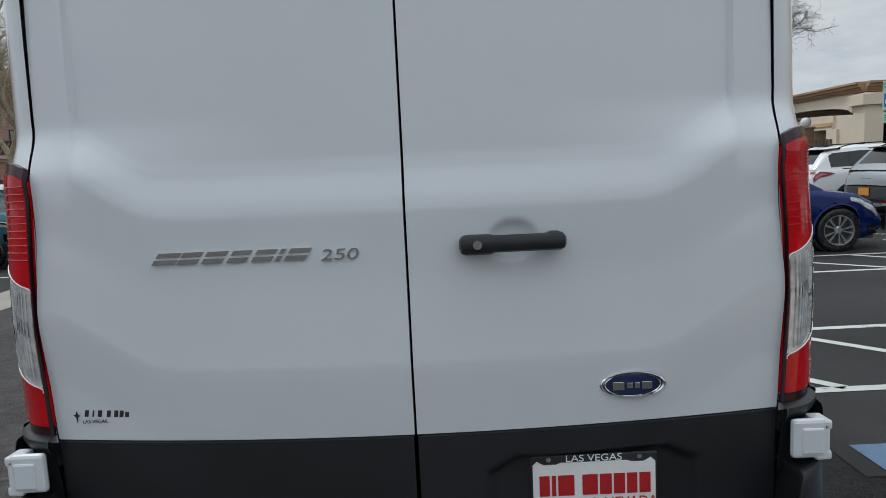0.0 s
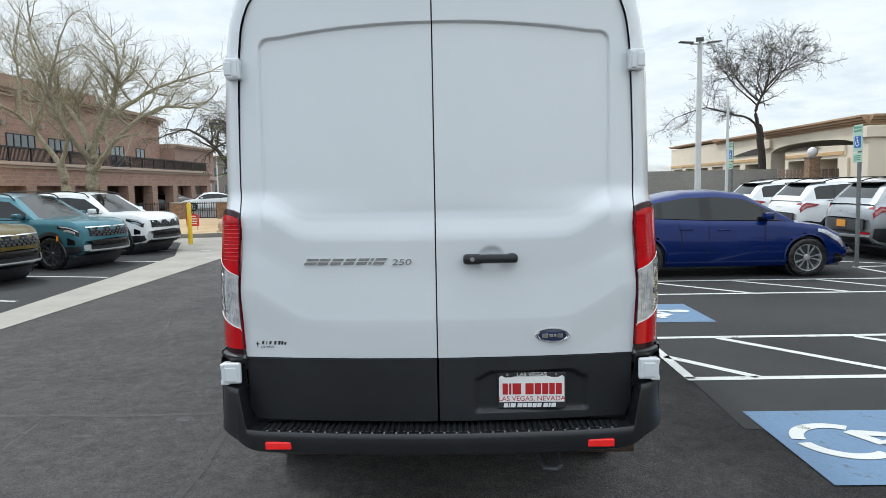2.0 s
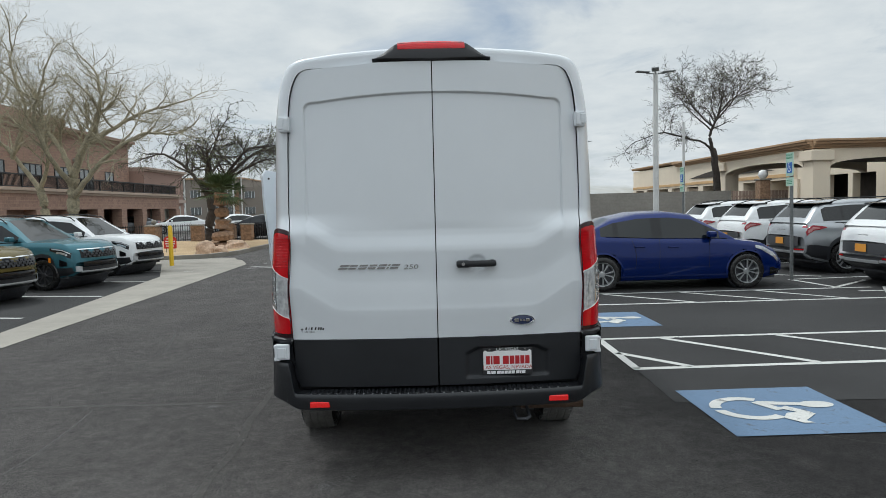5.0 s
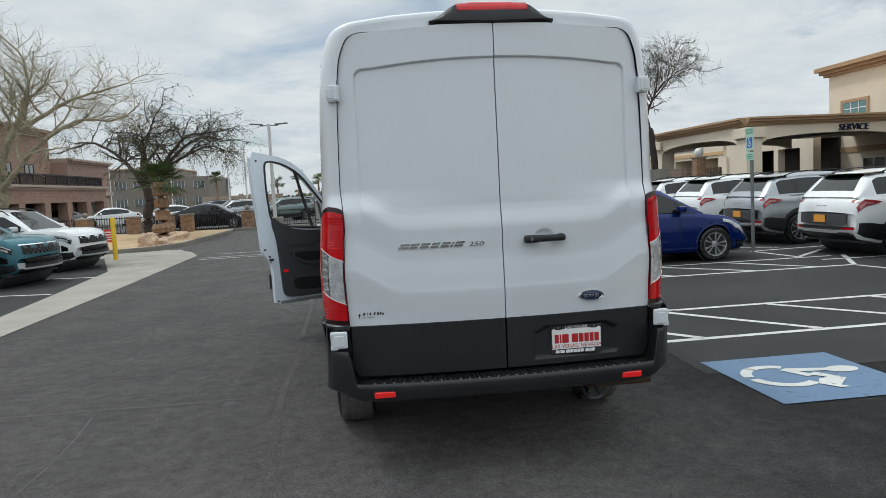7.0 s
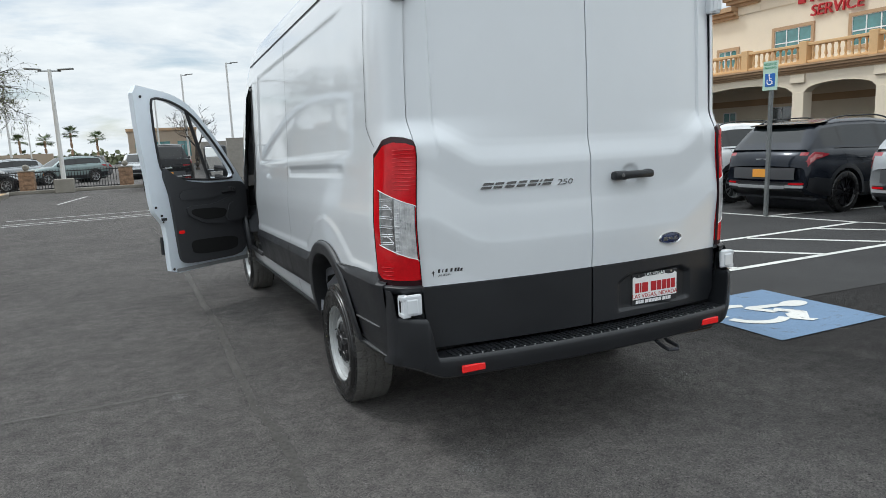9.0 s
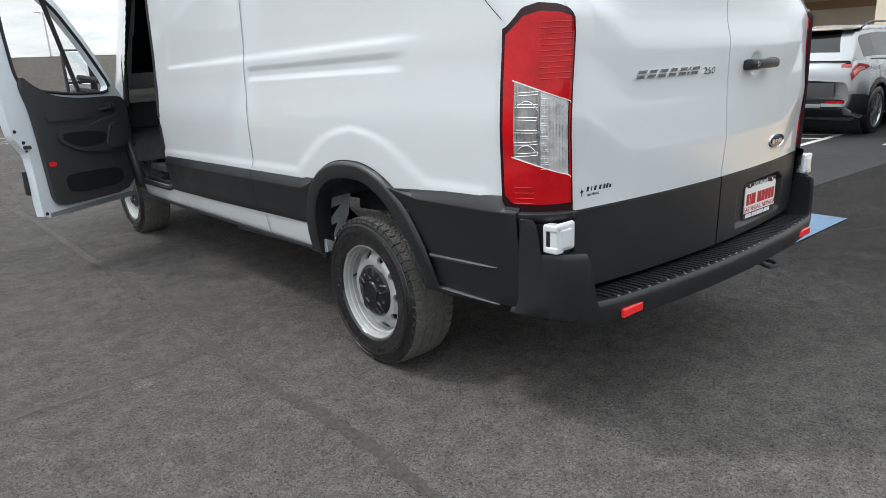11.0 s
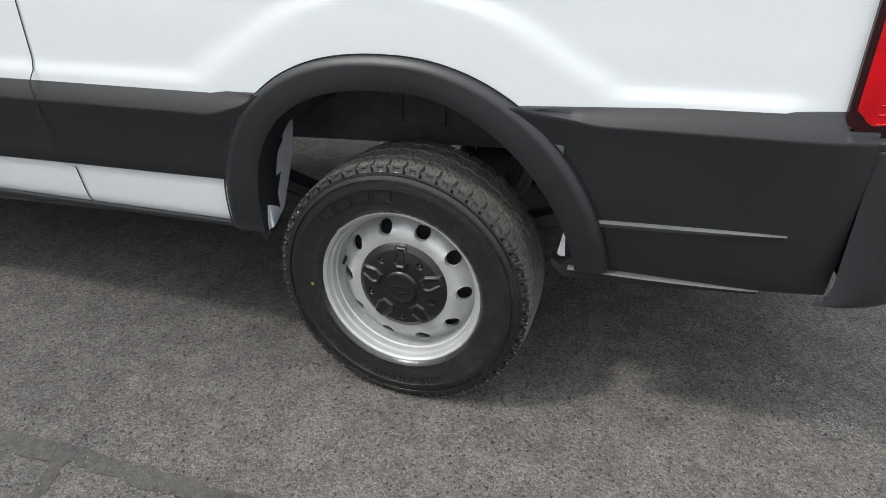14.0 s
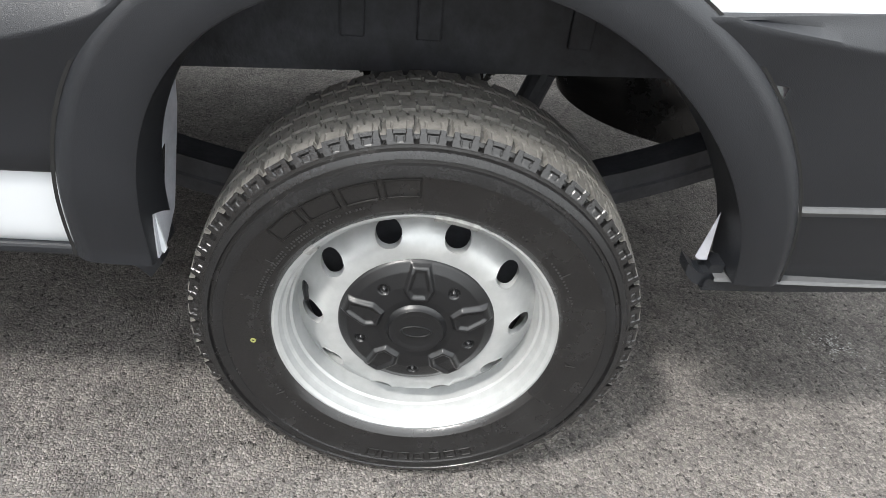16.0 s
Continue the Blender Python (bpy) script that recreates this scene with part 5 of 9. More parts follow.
def van_wheel(x, y, s):
    """One steel wheel; s: -1 on the left side. The wheels share their meshes."""
    wheel = new("wheel")
    wheel.parent = van
    wheel.matrix_basis = Matrix.Translation((x, y, HUB)) @ pose(0, 0, 0, 0, 90 * s, 0)
    rb, h, tyre = 0.222, TYRE_H, None
    near = s < 0 and y < 4

    def put(name, make, material, parent, label="", smooth=True, out=0.009):
        key = name
        if key not in wheel_meshes:
            made = bmesh.new()
            make(made)
            if parent is not tyre and name != "tyre":
                bmesh.ops.translate(made, vec=(0, 0, out), verts=made.verts)
            ob = part(name, made, material, parent, label, smooth)
            wheel_meshes[key] = ob.data
            return ob
        ob = new(name, wheel_meshes[key])
        ob.parent = parent
        if label:
            ob["label"] = label
        return ob

    tyre = put("tyre", lambda bm: tyre_mesh(bm, rb), RUBBER, wheel, "black rubber tyre")
    key = "fine tread" if near else "coarse tread"
    if key not in wheel_meshes:
        wheel_meshes[key] = tread_mesh(32, 88) if near else tread_mesh(12, 36)
    tread = new("tread", wheel_meshes[key])
    tread.parent = tyre
    tread["label"] = "worn grey-brown tread with jogged grooves and slotted shoulders"
    tagged(tread, kind="stuff")

    def marks(bm):
        # maker's blocks in outline, and size blocks on the far side of the hub
        for a0, n, r0, r1, wide in ((14, 4, 0.262, 0.290, 10.5), (180, 7, 0.270, 0.288, 4.2)):
            for k in range(n):
                a = a0 - k * (wide + 1.6) + (n * (wide + 1.6)) / 2
                for ra, rc in ((r0, r0 + 0.0022), (r1 - 0.0022, r1)):
                    grid(bm, [[(r * math.cos(t), r * math.sin(t), h + 0.0006 + dz) for t in np.linspace(radians(a), radians(a + wide), 7)] for r, dz in ((ra, 0), (ra + 0.0006, 0.0014), (rc - 0.0006, 0.0014), (rc, 0))])
                for t in (radians(a), radians(a + wide - 0.5)):
                    grid(bm, [[(r * math.cos(t + d), r * math.sin(t + d), h + 0.0019) for r in (r0, r1)] for d in (0, radians(0.5))])
    tagged(put("sidewall_mark", marks, RAISED, tyre, "raised outlines of plain blocks moulded in the rubber", False), kind="stuff")

    def print_bars(bm):
        rng = random.Random(5)
        for ra, a0, count, step in ((rb + 0.029, 20, 60, 1.15), (rb + 0.023, 30, 46, 1.2), (rb + 0.030, 118, 22, 1.5), (rb + 0.033, 205, 16, 1.8), (rb + 0.026, 292, 24, 1.5)):
            for k in range(count):
                if rng.random() < 0.15:
                    continue
                a = radians(a0 + k * step)
                p = pose(ra * math.cos(a), ra * math.sin(a), lerp(ra, [(rb + 0.018, h - 0.0068), (rb + 0.030, h - 0.0030), (rb + 0.05, h)]), 0, 0, math.degrees(a))
                box(bm, (-0.0016, -0.0008 - 0.0009 * rng.random(), 0), (0.0016, 0.0011, 0.0007), 0, p)
        for a in (58, 122, 205, 262, 305):
            q = radians(a)
            box(bm, (-0.012, -0.0006, 0), (0.012, 0.0006, 0.0008), 0, pose((rb + 0.036) * math.cos(q), (rb + 0.036) * math.sin(q), h - 0.0018, 0, 0, a))
    tagged(put("fine_print", print_bars, FINE_PRINT, tyre, "fine raised bars of unreadable print", False), kind="stuff")
    put("paint_dot", lambda bm: lathe(bm, [(0.0045, 0.0), (0.0043, 0.0012), (0.0022, 0.0012), (0.002, 0.0)], 14, Matrix.Translation((-0.02, 0.252, h - 0.0026))), DOT, tyre, "small yellow paint ring", False)
    put("sidewall_band", lambda bm: lathe(bm, [(0.2938, h + 0.0010), (0.2945, h + 0.0030), (0.3020, h + 0.0022), (0.3095, h + 0.0008), (0.3105, h - 0.0015)], 144), BAND, tyre, "grey satin band round the sidewall")
    put("outer_band", lambda bm: lathe(bm, [(0.3178, h - 0.0030), (0.3184, h - 0.0006), (0.3230, h - 0.0026), (0.3275, h - 0.0052), (0.3285, h - 0.0080)], 144), BAND, tyre, "narrow grey satin band round the sidewall")
    rim = put("rim", lambda bm: lathe(bm, [(0.190, -0.10), (0.188, -0.02), (0.192, 0.02), (0.198, 0.035), (0.1995, 0.052), (0.2000, 0.060), (0.2040, 0.063), (0.2055, 0.074), (0.2070, 0.079), (0.2125, 0.082), (0.2145, 0.088), (0.2160, 0.095), (0.222, 0.100), (0.2275, 0.099), (0.229, 0.094), (0.2275, 0.088), (0.222, 0.086)], 96), STEEL, wheel, "silver painted steel rim")

    def disc(bm):
        rim_disc(bm)
        bmesh.ops.translate(bm, vec=(0, 0, 0.044), verts=bm.verts)
    put("rim_disc", disc, STEEL, rim, "silver steel disc with ten round holes")

    for name_, a0, a1 in (("balance_weight", -20, -3), ("small_balance_weight", 44, 49)):
        def weight(bm, a0=a0, a1=a1):
            grid(bm, [[(r * math.cos(radians(a)), r * math.sin(radians(a)), z) for a in np.linspace(a0, a1, 10)] for r, z in ((0.2135, 0.088), (0.2150, 0.099), (0.2230, 0.1035), (0.2285, 0.1025), (0.2300, 0.097))])
        put(name_, weight, WEIGHT, rim, "grey clip-on balance weight")
    put("brake_drum", lambda bm: lathe(bm, [(0.0, -0.01), (0.19, -0.01)], 48), UNDER, wheel, "dark brake behind the disc")
    # centre cap with a hub ring, five raised lug covers and five dimples
    dome = [(0.0, 0.092), (0.032, 0.092), (0.036, 0.0935), (0.043, 0.0935), (0.0455, 0.088), (0.049, 0.0845), (0.060, 0.086), (0.085, 0.085), (0.110, 0.080), (0.124, 0.072), (0.1295, 0.063), (0.130, 0.05)]

    def cap_height(r, a):
        z = lerp(r, dome)
        k = round(a / (2 * math.pi / 5))
        d = a - k * 2 * math.pi / 5
        u, v_ = r * math.sin(d), r * math.cos(d)
        wide = lerp(v_, [(0.058, 0.013), (0.080, 0.0235), (0.100, 0.019), (0.122, 0.014)])
        inside = min(wide - abs(u), v_ - 0.060, 0.121 - v_)
        z += 0.0065 * ease(inside, -0.0022, 0.0036) - 0.0045 * ease(inside, 0.0052, 0.0115)
        e = d - math.copysign(math.pi / 5, d)
        q = math.hypot(r * math.sin(e), r * math.cos(e) - 0.092)
        return z - 0.0045 * ease(0.0095 - q, 0, 0.002) + 0.006 * ease(0.0045 - q, 0, 0.002)
    radii = [0.002, 0.02, 0.030, 0.033, 0.036, 0.040, 0.043, 0.0445, 0.046, 0.049] + [0.052 + 0.00165 * k for k in range(46)] + [0.1285, 0.1295, 0.130]

    def cap_mesh(bm):
        grid(bm, [[(r * math.cos(2 * math.pi * k / 400), r * math.sin(2 * math.pi * k / 400), cap_height(r, 2 * math.pi * k / 400)) for k in range(400)] for r in radii], closed=True)
        bmesh.ops.contextual_create(bm, geom=[v for v in bm.verts if v.co.xy.length < 0.003])
    cap = put("centre_cap", cap_mesh, CAP, wheel, "black plastic wheel centre cap with five lug covers")
    put("cap_badge", lambda bm: lathe(bm, [(1.0, 0.0915), (0.95, 0.0940), (0.86, 0.0940), (0.82, 0.092)], 40, Matrix.Diagonal((0.0117, 0.026, 1, 1))), CAP, cap, "raised oval mark")
    a = radians(78)
    put("valve", lambda bm: tube(bm, [(0.186 * math.cos(a), 0.186 * math.sin(a), 0.03), (0.184 * math.cos(a), 0.184 * math.sin(a), 0.05), (0.178 * math.cos(a), 0.178 * math.sin(a), 0.072)], [0.0055, 0.005, 0.004], 8), CAP, wheel, "black rubber valve")
    return wheel


for y in (AXLE, FRONT_AXLE):
    for s in (-1, 1):
        van_wheel(s * 0.874, y, s)

# ---- under the van ----
bm = bmesh.new()
box(bm, (-0.60, 1.62, 0.665), (-0.48, 6.9, 0.74), 0.01)
box(bm, (0.48, 1.62, 0.665), (0.60, 6.9, 0.74), 0.01)
for y in (1.75, 2.2, 3.1, 4.2, 5.3):
    box(bm, (-0.55, y - 0.04, 0.665), (0.55, y + 0.04, 0.73), 0.01)
vpart("chassis_frame", bm, UNDER, van, "black chassis rails")
bm = bmesh.new()
rod(bm, (-0.80, AXLE, 0.347), (0.80, AXLE, 0.347), 0.055, sides=20)
bmesh.ops.create_uvsphere(bm, u_segments=20, v_segments=12, radius=0.16, matrix=Matrix.Translation((0.05, AXLE, 0.347)))
part("rear_axle", bm, UNDER, van, "black rear axle", True)
for s in (-1, 1):
    bm = bmesh.new()
    rows = []
    for k in range(25):
        y = AXLE - 0.68 + 1.5 * k / 24
        z = 0.35 + 0.12 * ((y - AXLE) / 0.55) ** 2 - 0.07 * (y - AXLE)
        rows.append([(s * 0.60, y, z), (s * 0.67, y, z), (s * 0.675, y, z + 0.03), (s * 0.67, y, z + 0.034), (s * 0.67, y, z + 0.070), (s * 0.60, y, z + 0.070)])
    grid(bm, rows, closed=True)
    part("leaf_spring", bm, UNDER, van, "black leaf spring")
    bm = bmesh.new()
    rod(bm, (s * 0.52, AXLE - 0.12, 0.33), (s * 0.50, AXLE - 0.22, 0.62), 0.026, sides=12)
    part("shock_absorber", bm, UNDER, van, "black shock absorber")
    # pale bracket inside the front foot of the arch, a torn tag inside the rear one, and the dark clips under both
    y = AXLE + 0.380
    bm = bmesh.new()
    shape = [(0.985, 0.470), (0.982, 0.54), (0.972, 0.61), (0.962, 0.72), (0.80, 0.80), (0.83, 0.64), (0.90, 0.505), (0.955, 0.470)]
    prism(bm, [(s * x_, z_) for x_, z_ in shape], 0.003, Matrix.Translation((0, y, 0)) @ pose(0, 0, 0, 90))
    bracket = part("bracket", bm, PRIMER, van, "pale primed sheet-metal bracket inside the arch")
    for pts in ([(0.94, 0.53), (0.945, 0.60), (0.90, 0.61)], [(0.935, 0.64), (0.93, 0.69), (0.87, 0.70)]):
        bm = bmesh.new()
        prism(bm, [(s * x_, z_) for x_, z_ in pts], 0.0036, Matrix.Translation((0, y, 0)) @ pose(0, 0, 0, 90))
        part("cutout", bm, GAP, bracket)
    stand = pose(0, 0, 0, 90, 0, 90)
    bm = bmesh.new()
    prism(bm, [(3.035, 0.600), (3.043, 0.570), (3.043, 0.525), (3.035, 0.486), (3.024, 0.470), (3.019, 0.478), (3.024, 0.514), (3.029, 0.552), (3.032, 0.585)], 0.004, Matrix.Translation((s * 0.972 - 0.002, 0, 0)) @ stand)
    part("bracket_flange", bm, WHITE, bracket, "white folded edge of the bracket")
    for outline_, x_ in (([(3.066, 0.486), (3.048, 0.476), (3.036, 0.466), (3.030, 0.474), (3.026, 0.458), (3.046, 0.430), (3.066, 0.450)], 0.965),
                         ([(2.257, 0.516), (2.255, 0.496), (2.240, 0.481), (2.218, 0.472), (2.200, 0.480), (2.200, 0.516), (2.221, 0.516), (2.222, 0.505), (2.229, 0.499), (2.238, 0.500)], 0.955)):
        bm = bmesh.new()
        prism(bm, outline_, 0.032, Matrix.Translation((s * x_ - 0.016, 0, 0)) @ stand)
        part("arch_clip", bm, BLACK, van, "black plastic clip at the foot of the arch")
    bm = bmesh.new()
    prism(bm, [(2.232, 0.600), (2.245, 0.522), (2.238, 0.517), (2.226, 0.518), (2.229, 0.56)], 0.0015, Matrix.Translation((s * 0.962, 0, 0)) @ stand)
    part("paper_tag", bm, PRIMER, van, "torn pale paper tag")
for y0, y1, z0, z1 in ((2.775, 2.832, 0.622, 0.640), (2.535, 2.560, 0.632, 0.655)):
    bm = bmesh.new()
    prism(bm, [(y0, z1), (y1, z1 + 0.004), (y1 - 0.004, z0), ((y0 + y1) / 2, z1 - 0.006), (y0 + 0.004, z1 - 0.008)], 0.001, Matrix.Translation((-0.601, 0, 0)) @ pose(0, 0, 0, 90, 0, 90))
    part("paper_tag", bm, PLATE, van, "torn white paper tag")
bm = bmesh.new()
lathe(bm, [(0.10, 0.0), (0.20, 0.0), (0.22, 0.02), (0.33, 0.02), (0.345, 0.06), (0.345, 0.16), (0.33, 0.2), (0.2, 0.2), (0.1, 0.2)], 48, Matrix.Translation((-0.1, 1.98, 0.42)))
part("spare_wheel", bm, RUBBER, van, "spare wheel slung under the floor", True)
bm = bmesh.new()
tube(bm, [(0.78, 1.60, 0.43), (0.42, 1.66, 0.43), (0.30, 2.0, 0.42), (0.35, 3.0, 0.40)], 0.032, 14)
rod(bm, (0.88, 1.60, 0.435), (0.5, 1.62, 0.43), 0.035, sides=16)
part("exhaust_pipe", bm, RUST, van, "brown rusty exhaust pipe", True)
bm = bmesh.new()
tube(bm, [(0.45, 1.60, 0.44), (0.45, 1.50, 0.40), (0.46, 1.455, 0.385), (0.51, 1.445, 0.385), (0.535, 1.47, 0.39), (0.535, 1.55, 0.40), (0.53, 1.60, 0.44)], 0.010, 8)
part("tow_loop", bm, UNDER, van, "black steel towing loop", True)
bm = bmesh.new()
tube(bm, [(-0.88, 3.50, 0.43), (-0.92, 3.62, 0.425), (-0.93, 4.2, 0.40), (-0.88, 4.3, 0.40)], 0.014, 8)
part("fuel_guard", bm, UNDER, van, "dark guard under the sill", True)


# ---- open driver's door and the cab behind it ----
HINGE, SWING = (-0.985, 6.13), 58
door = new("front_door")
door.parent = van
# door frame: u runs from hinge to latch edge, z up, w to the inside


def door_pt(u, z, w):
    """A point of the open door: u towards its latch edge, w towards its inner face."""
    a = radians(SWING)
    d = Vector((-math.sin(a), -math.cos(a)))
    n = Vector((math.cos(a), -math.sin(a)))
    lean = 0.02 * ease(z, 1.3, 2.2)
    p = Vector(HINGE) + d * u + n * (w + lean)
    return (p.x, p.y, z)


OUT = [(0.00, 0.50), (0.00, 1.24), (0.06, 1.34), (0.30, 1.70), (0.52, 1.97), (0.64, 2.07), (0.78, 2.135), (0.95, 2.17), (1.165, 2.205), (1.15, 1.80), (1.10, 1.40), (1.085, 1.16), (1.07, 1.06), (1.02, 0.99), (0.975, 0.93), (0.965, 0.80), (0.965, 0.62), (0.955, 0.455), (0.50, 0.47)]
HOLE = [(0.10, 1.325), (0.33, 1.66), (0.54, 1.91), (0.66, 2.005), (0.80, 2.07), (0.93, 2.095), (1.0, 2.08), (0.995, 1.80), (0.955, 1.41), (0.80, 1.36), (0.50, 1.325)]


def door_plate(bm, outer, hole, w0, w1):
    """A slab between w0 and w1 with the outline and, if given, one hole."""
    def ring(pts, w):
        return [bm.verts.new(door_pt(u, z, w)) for u, z in pts]
    faces = []
    if hole:
        for w in (w0, w1):
            tmp = bmesh.new()
            vo = [tmp.verts.new((u, z, 0)) for u, z in outer]
            vh = [tmp.verts.new((u, z, 0)) for u, z in hole]
            es = [tmp.edges.new((vo[i], vo[(i + 1) % len(vo)])) for i in range(len(vo))] + [tmp.edges.new((vh[i], vh[(i + 1) % len(vh)])) for i in range(len(vh))]
            bmesh.ops.triangle_fill(tmp, use_beauty=True, edges=es)
            made = {v: bm.verts.new(door_pt(v.co.x, v.co.y, w)) for v in tmp.verts}
            for f in tmp.faces:
                bm.faces.new([made[v] for v in f.verts])
            tmp.free()
        sets = (outer, hole)
    else:
        for w in (w0, w1):
            bm.faces.new(ring(outer, w))
        sets = (outer,)
    for pts in sets:
        a, b = ring(pts, w0), ring(pts, w1)
        for i in range(len(pts)):
            bm.faces.new((a[i], a[(i + 1) % len(pts)], b[(i + 1) % len(pts)], b[i]))
    bmesh.ops.remove_doubles(bm, verts=bm.verts, dist=0.0005)
    return bm


def round_path(pts, n=3):
    """The closed outline with its corners softened."""
    out = pts
    for _ in range(n):
        out = [q for a, b in zip(out, out[1:] + out[:1]) for q in ((a[0] * 0.82 + b[0] * 0.18, a[1] * 0.82 + b[1] * 0.18), (a[0] * 0.18 + b[0] * 0.82, a[1] * 0.18 + b[1] * 0.82))]
    return out


OUT_R, HOLE_R = round_path(OUT, 1), round_path(HOLE, 2)
vpart("door_frame", door_plate(bmesh.new(), OUT_R, HOLE_R, -0.055, 0.015), mat("door_inner_paint", (0.74, 0.80, 0.86), 0.32, coat=0.8, grain=(4, 0.03)), door, "white painted door shell")
bm = bmesh.new()
tube(bm, [door_pt(u, z, 0.018) for u, z in HOLE_R], 0.012, 6, closed=True)
vpart("window_seal", bm, PRINT, door, "black rubber window seal", True)
bm = bmesh.new()
tube(bm, [door_pt(0.43, 1.32, 0.006), door_pt(0.63, 1.985, 0.006)], 0.017, 6)
vpart("window_divider", bm, PRINT, door, "black window divider bar", True)
bm = bmesh.new()
bm.faces.new([bm.verts.new(door_pt(u, z, -0.015)) for u, z in HOLE_R])
pane = vpart("window_pane", bm, PANE, door, "clear side window glass")
pane.visible_shadow = False
TRIM = [(0.03, 0.535), (0.02, 1.24), (0.09, 1.295), (0.50, 1.295), (0.72, 1.325), (0.86, 1.40), (0.945, 1.47), (0.955, 1.38), (0.915, 1.24), (0.895, 1.05), (0.88, 0.80), (0.865, 0.585), (0.80, 0.53)]
vpart("door_trim", door_plate(bmesh.new(), round_path(TRIM, 2), None, 0.012, 0.05), GREY_TRIM, door, "dark grey plastic door lining", False)
# recess and pocket are flat black plates that paint in the hollows' shade
for name, pts, w, m in (("armrest", [(0.08, 1.10), (0.14, 1.17), (0.30, 1.13), (0.46, 1.085), (0.76, 1.085), (0.75, 1.00), (0.58, 0.905), (0.24, 0.87), (0.10, 0.90)], (0.045, 0.072), GREY_TRIM),
                        ("upper_pad", [(0.40, 1.14), (0.38, 1.245), (0.80, 1.235), (0.82, 1.18), (0.80, 1.14)], (0.045, 0.060), GREY_TRIM),
                        ("pull_recess", [(0.34, 0.945), (0.30, 1.02), (0.44, 1.05), (0.72, 1.055), (0.71, 1.00), (0.56, 0.935)], (0.068, 0.076), GAP),
                        ("grip", [(0.12, 0.92), (0.13, 1.09), (0.27, 1.09), (0.33, 0.92), (0.24, 0.89)], (0.068, 0.088), GREY_TRIM),
                        ("map_pocket", [(0.20, 0.60), (0.18, 0.74), (0.70, 0.755), (0.745, 0.72), (0.72, 0.61)], (0.045, 0.056), GAP)):
    vpart(name, door_plate(bmesh.new(), round_path(pts, 2), None, *w), m, door)
bm = bmesh.new()
tube(bm, [door_pt(0.17, 1.19, 0.055), door_pt(0.26, 1.20, 0.062), door_pt(0.33, 1.19, 0.055)], [0.012, 0.016, 0.012], 8)
vpart("inner_handle", bm, PRINT, door, "black inside release handle", True)
vpart("door_reflector", door_plate(bmesh.new(), round_path([(0.80, 0.83), (0.80, 0.862), (0.86, 0.862), (0.86, 0.83)], 1), None, 0.05, 0.056), REFLECTOR, door, "small red door reflector")
for u, z, r in ((0.93, 0.50, 0.012), (1.095, 2.10, 0.012), (1.05, 1.10, 0.012), (1.0, 1.02, 0.012), (0.99, 0.96, 0.008), (0.99, 0.99, 0.008)):
    bm = bmesh.new()
    rod(bm, door_pt(u, z, 0.014), door_pt(u, z, 0.021), r, sides=10)
    vpart("rubber_plug", bm, PRINT, door)
bm = bmesh.new()
for k in range(3):
    box(bm, (-0.011, -0.011, -0.018), (0.011, 0.011, 0.018), 0.004, Matrix.Translation(door_pt(0.17 + 0.035 * k, 1.225, 0.055)))
tagged(vpart("window_switches", bm, PRINT, door, "black window switches"), kind="stuff")
vpart("outer_cladding", door_plate(bmesh.new(), round_path([(0.10, 0.60), (0.10, 0.84), (0.98, 0.86), (0.985, 0.60)], 1), None, -0.082, -0.054), BLACK, door, "black plastic moulding on the door's outer face")
vpart("foot_strip", door_plate(bmesh.new(), [(0.06, 0.475), (0.06, 0.515), (0.90, 0.500), (0.90, 0.468)], None, 0.014, 0.022), GALV, door, "grey seal along the door's foot")
bm = bmesh.new()
box(bm, (-0.02, -0.012, -0.012), (0.03, 0.012, 0.012), 0.003, Matrix.Translation(door_pt(0.985, 0.985, 0.018)))
vpart("door_latch", bm, PRINT, door, "black door latch")
# mirror on the outer face
arm = new("side_mirror")
arm.parent = door
bm = bmesh.new()
for z in (1.30, 1.40):
    tube(bm, [door_pt(0.10, z, -0.05), door_pt(0.14, z + 0.03, -0.14), door_pt(0.18, z + 0.05, -0.22)], 0.022, 8)
vpart("mirror_arm", bm, PRINT, arm, "black mirror bracket", True)
bm = bmesh.new()
MM = Matrix.Translation(door_pt(0.13, 1.475, -0.27)) @ pose(0, 0, 0, 0, 0, -6)
box(bm, (-0.105, 0.0, -0.19), (0.125, 0.12, 0.20), 0.035, MM)
vpart("mirror_housing", bm, BLACK, arm, "black mirror housing", True)
bm = bmesh.new()
box(bm, (-0.090, -0.006, -0.055), (0.072, 0.004, 0.180), 0.004, MM)
box(bm, (-0.088, -0.006, -0.170), (0.070, 0.004, -0.07), 0.004, MM)
vpart("mirror_glass", bm, MIRROR, arm, "mirror glass reflecting pale sky")
# hinges, seal of the door opening, cab
for z in (0.62, 1.12):
    bm = bmesh.new()
    box(bm, (-1.02, 6.09, z), (-0.95, 6.17, z + 0.09), 0.01)
    vpart("door_hinge", bm, PRINT, van, "black door hinge")
bm = bmesh.new()
tube(bm, [(-0.96, 6.10, 0.90), (-1.05, 6.03, 0.90)], 0.012, 6)
vpart("door_check_strap", bm, PRINT, van)
bm = bmesh.new()
tube(bm, [(-side_x(z) + 0.012, 5.185 - 0.00 * z, z) for z in np.linspace(0.62, 2.10, 24)] + [(-0.935, 5.5, 2.16), (-0.92, 5.75, 2.0), (-0.95, 6.05, 1.56), (-0.97, 6.10, 1.2), (-0.98, 6.10, 0.65), (-0.98, 5.9, 0.60), (-0.98, 5.3, 0.60)], 0.022, 8, closed=True)
vpart("opening_seal", bm, PRINT, van, "black rubber seal round the door opening", True)
bm = bmesh.new()
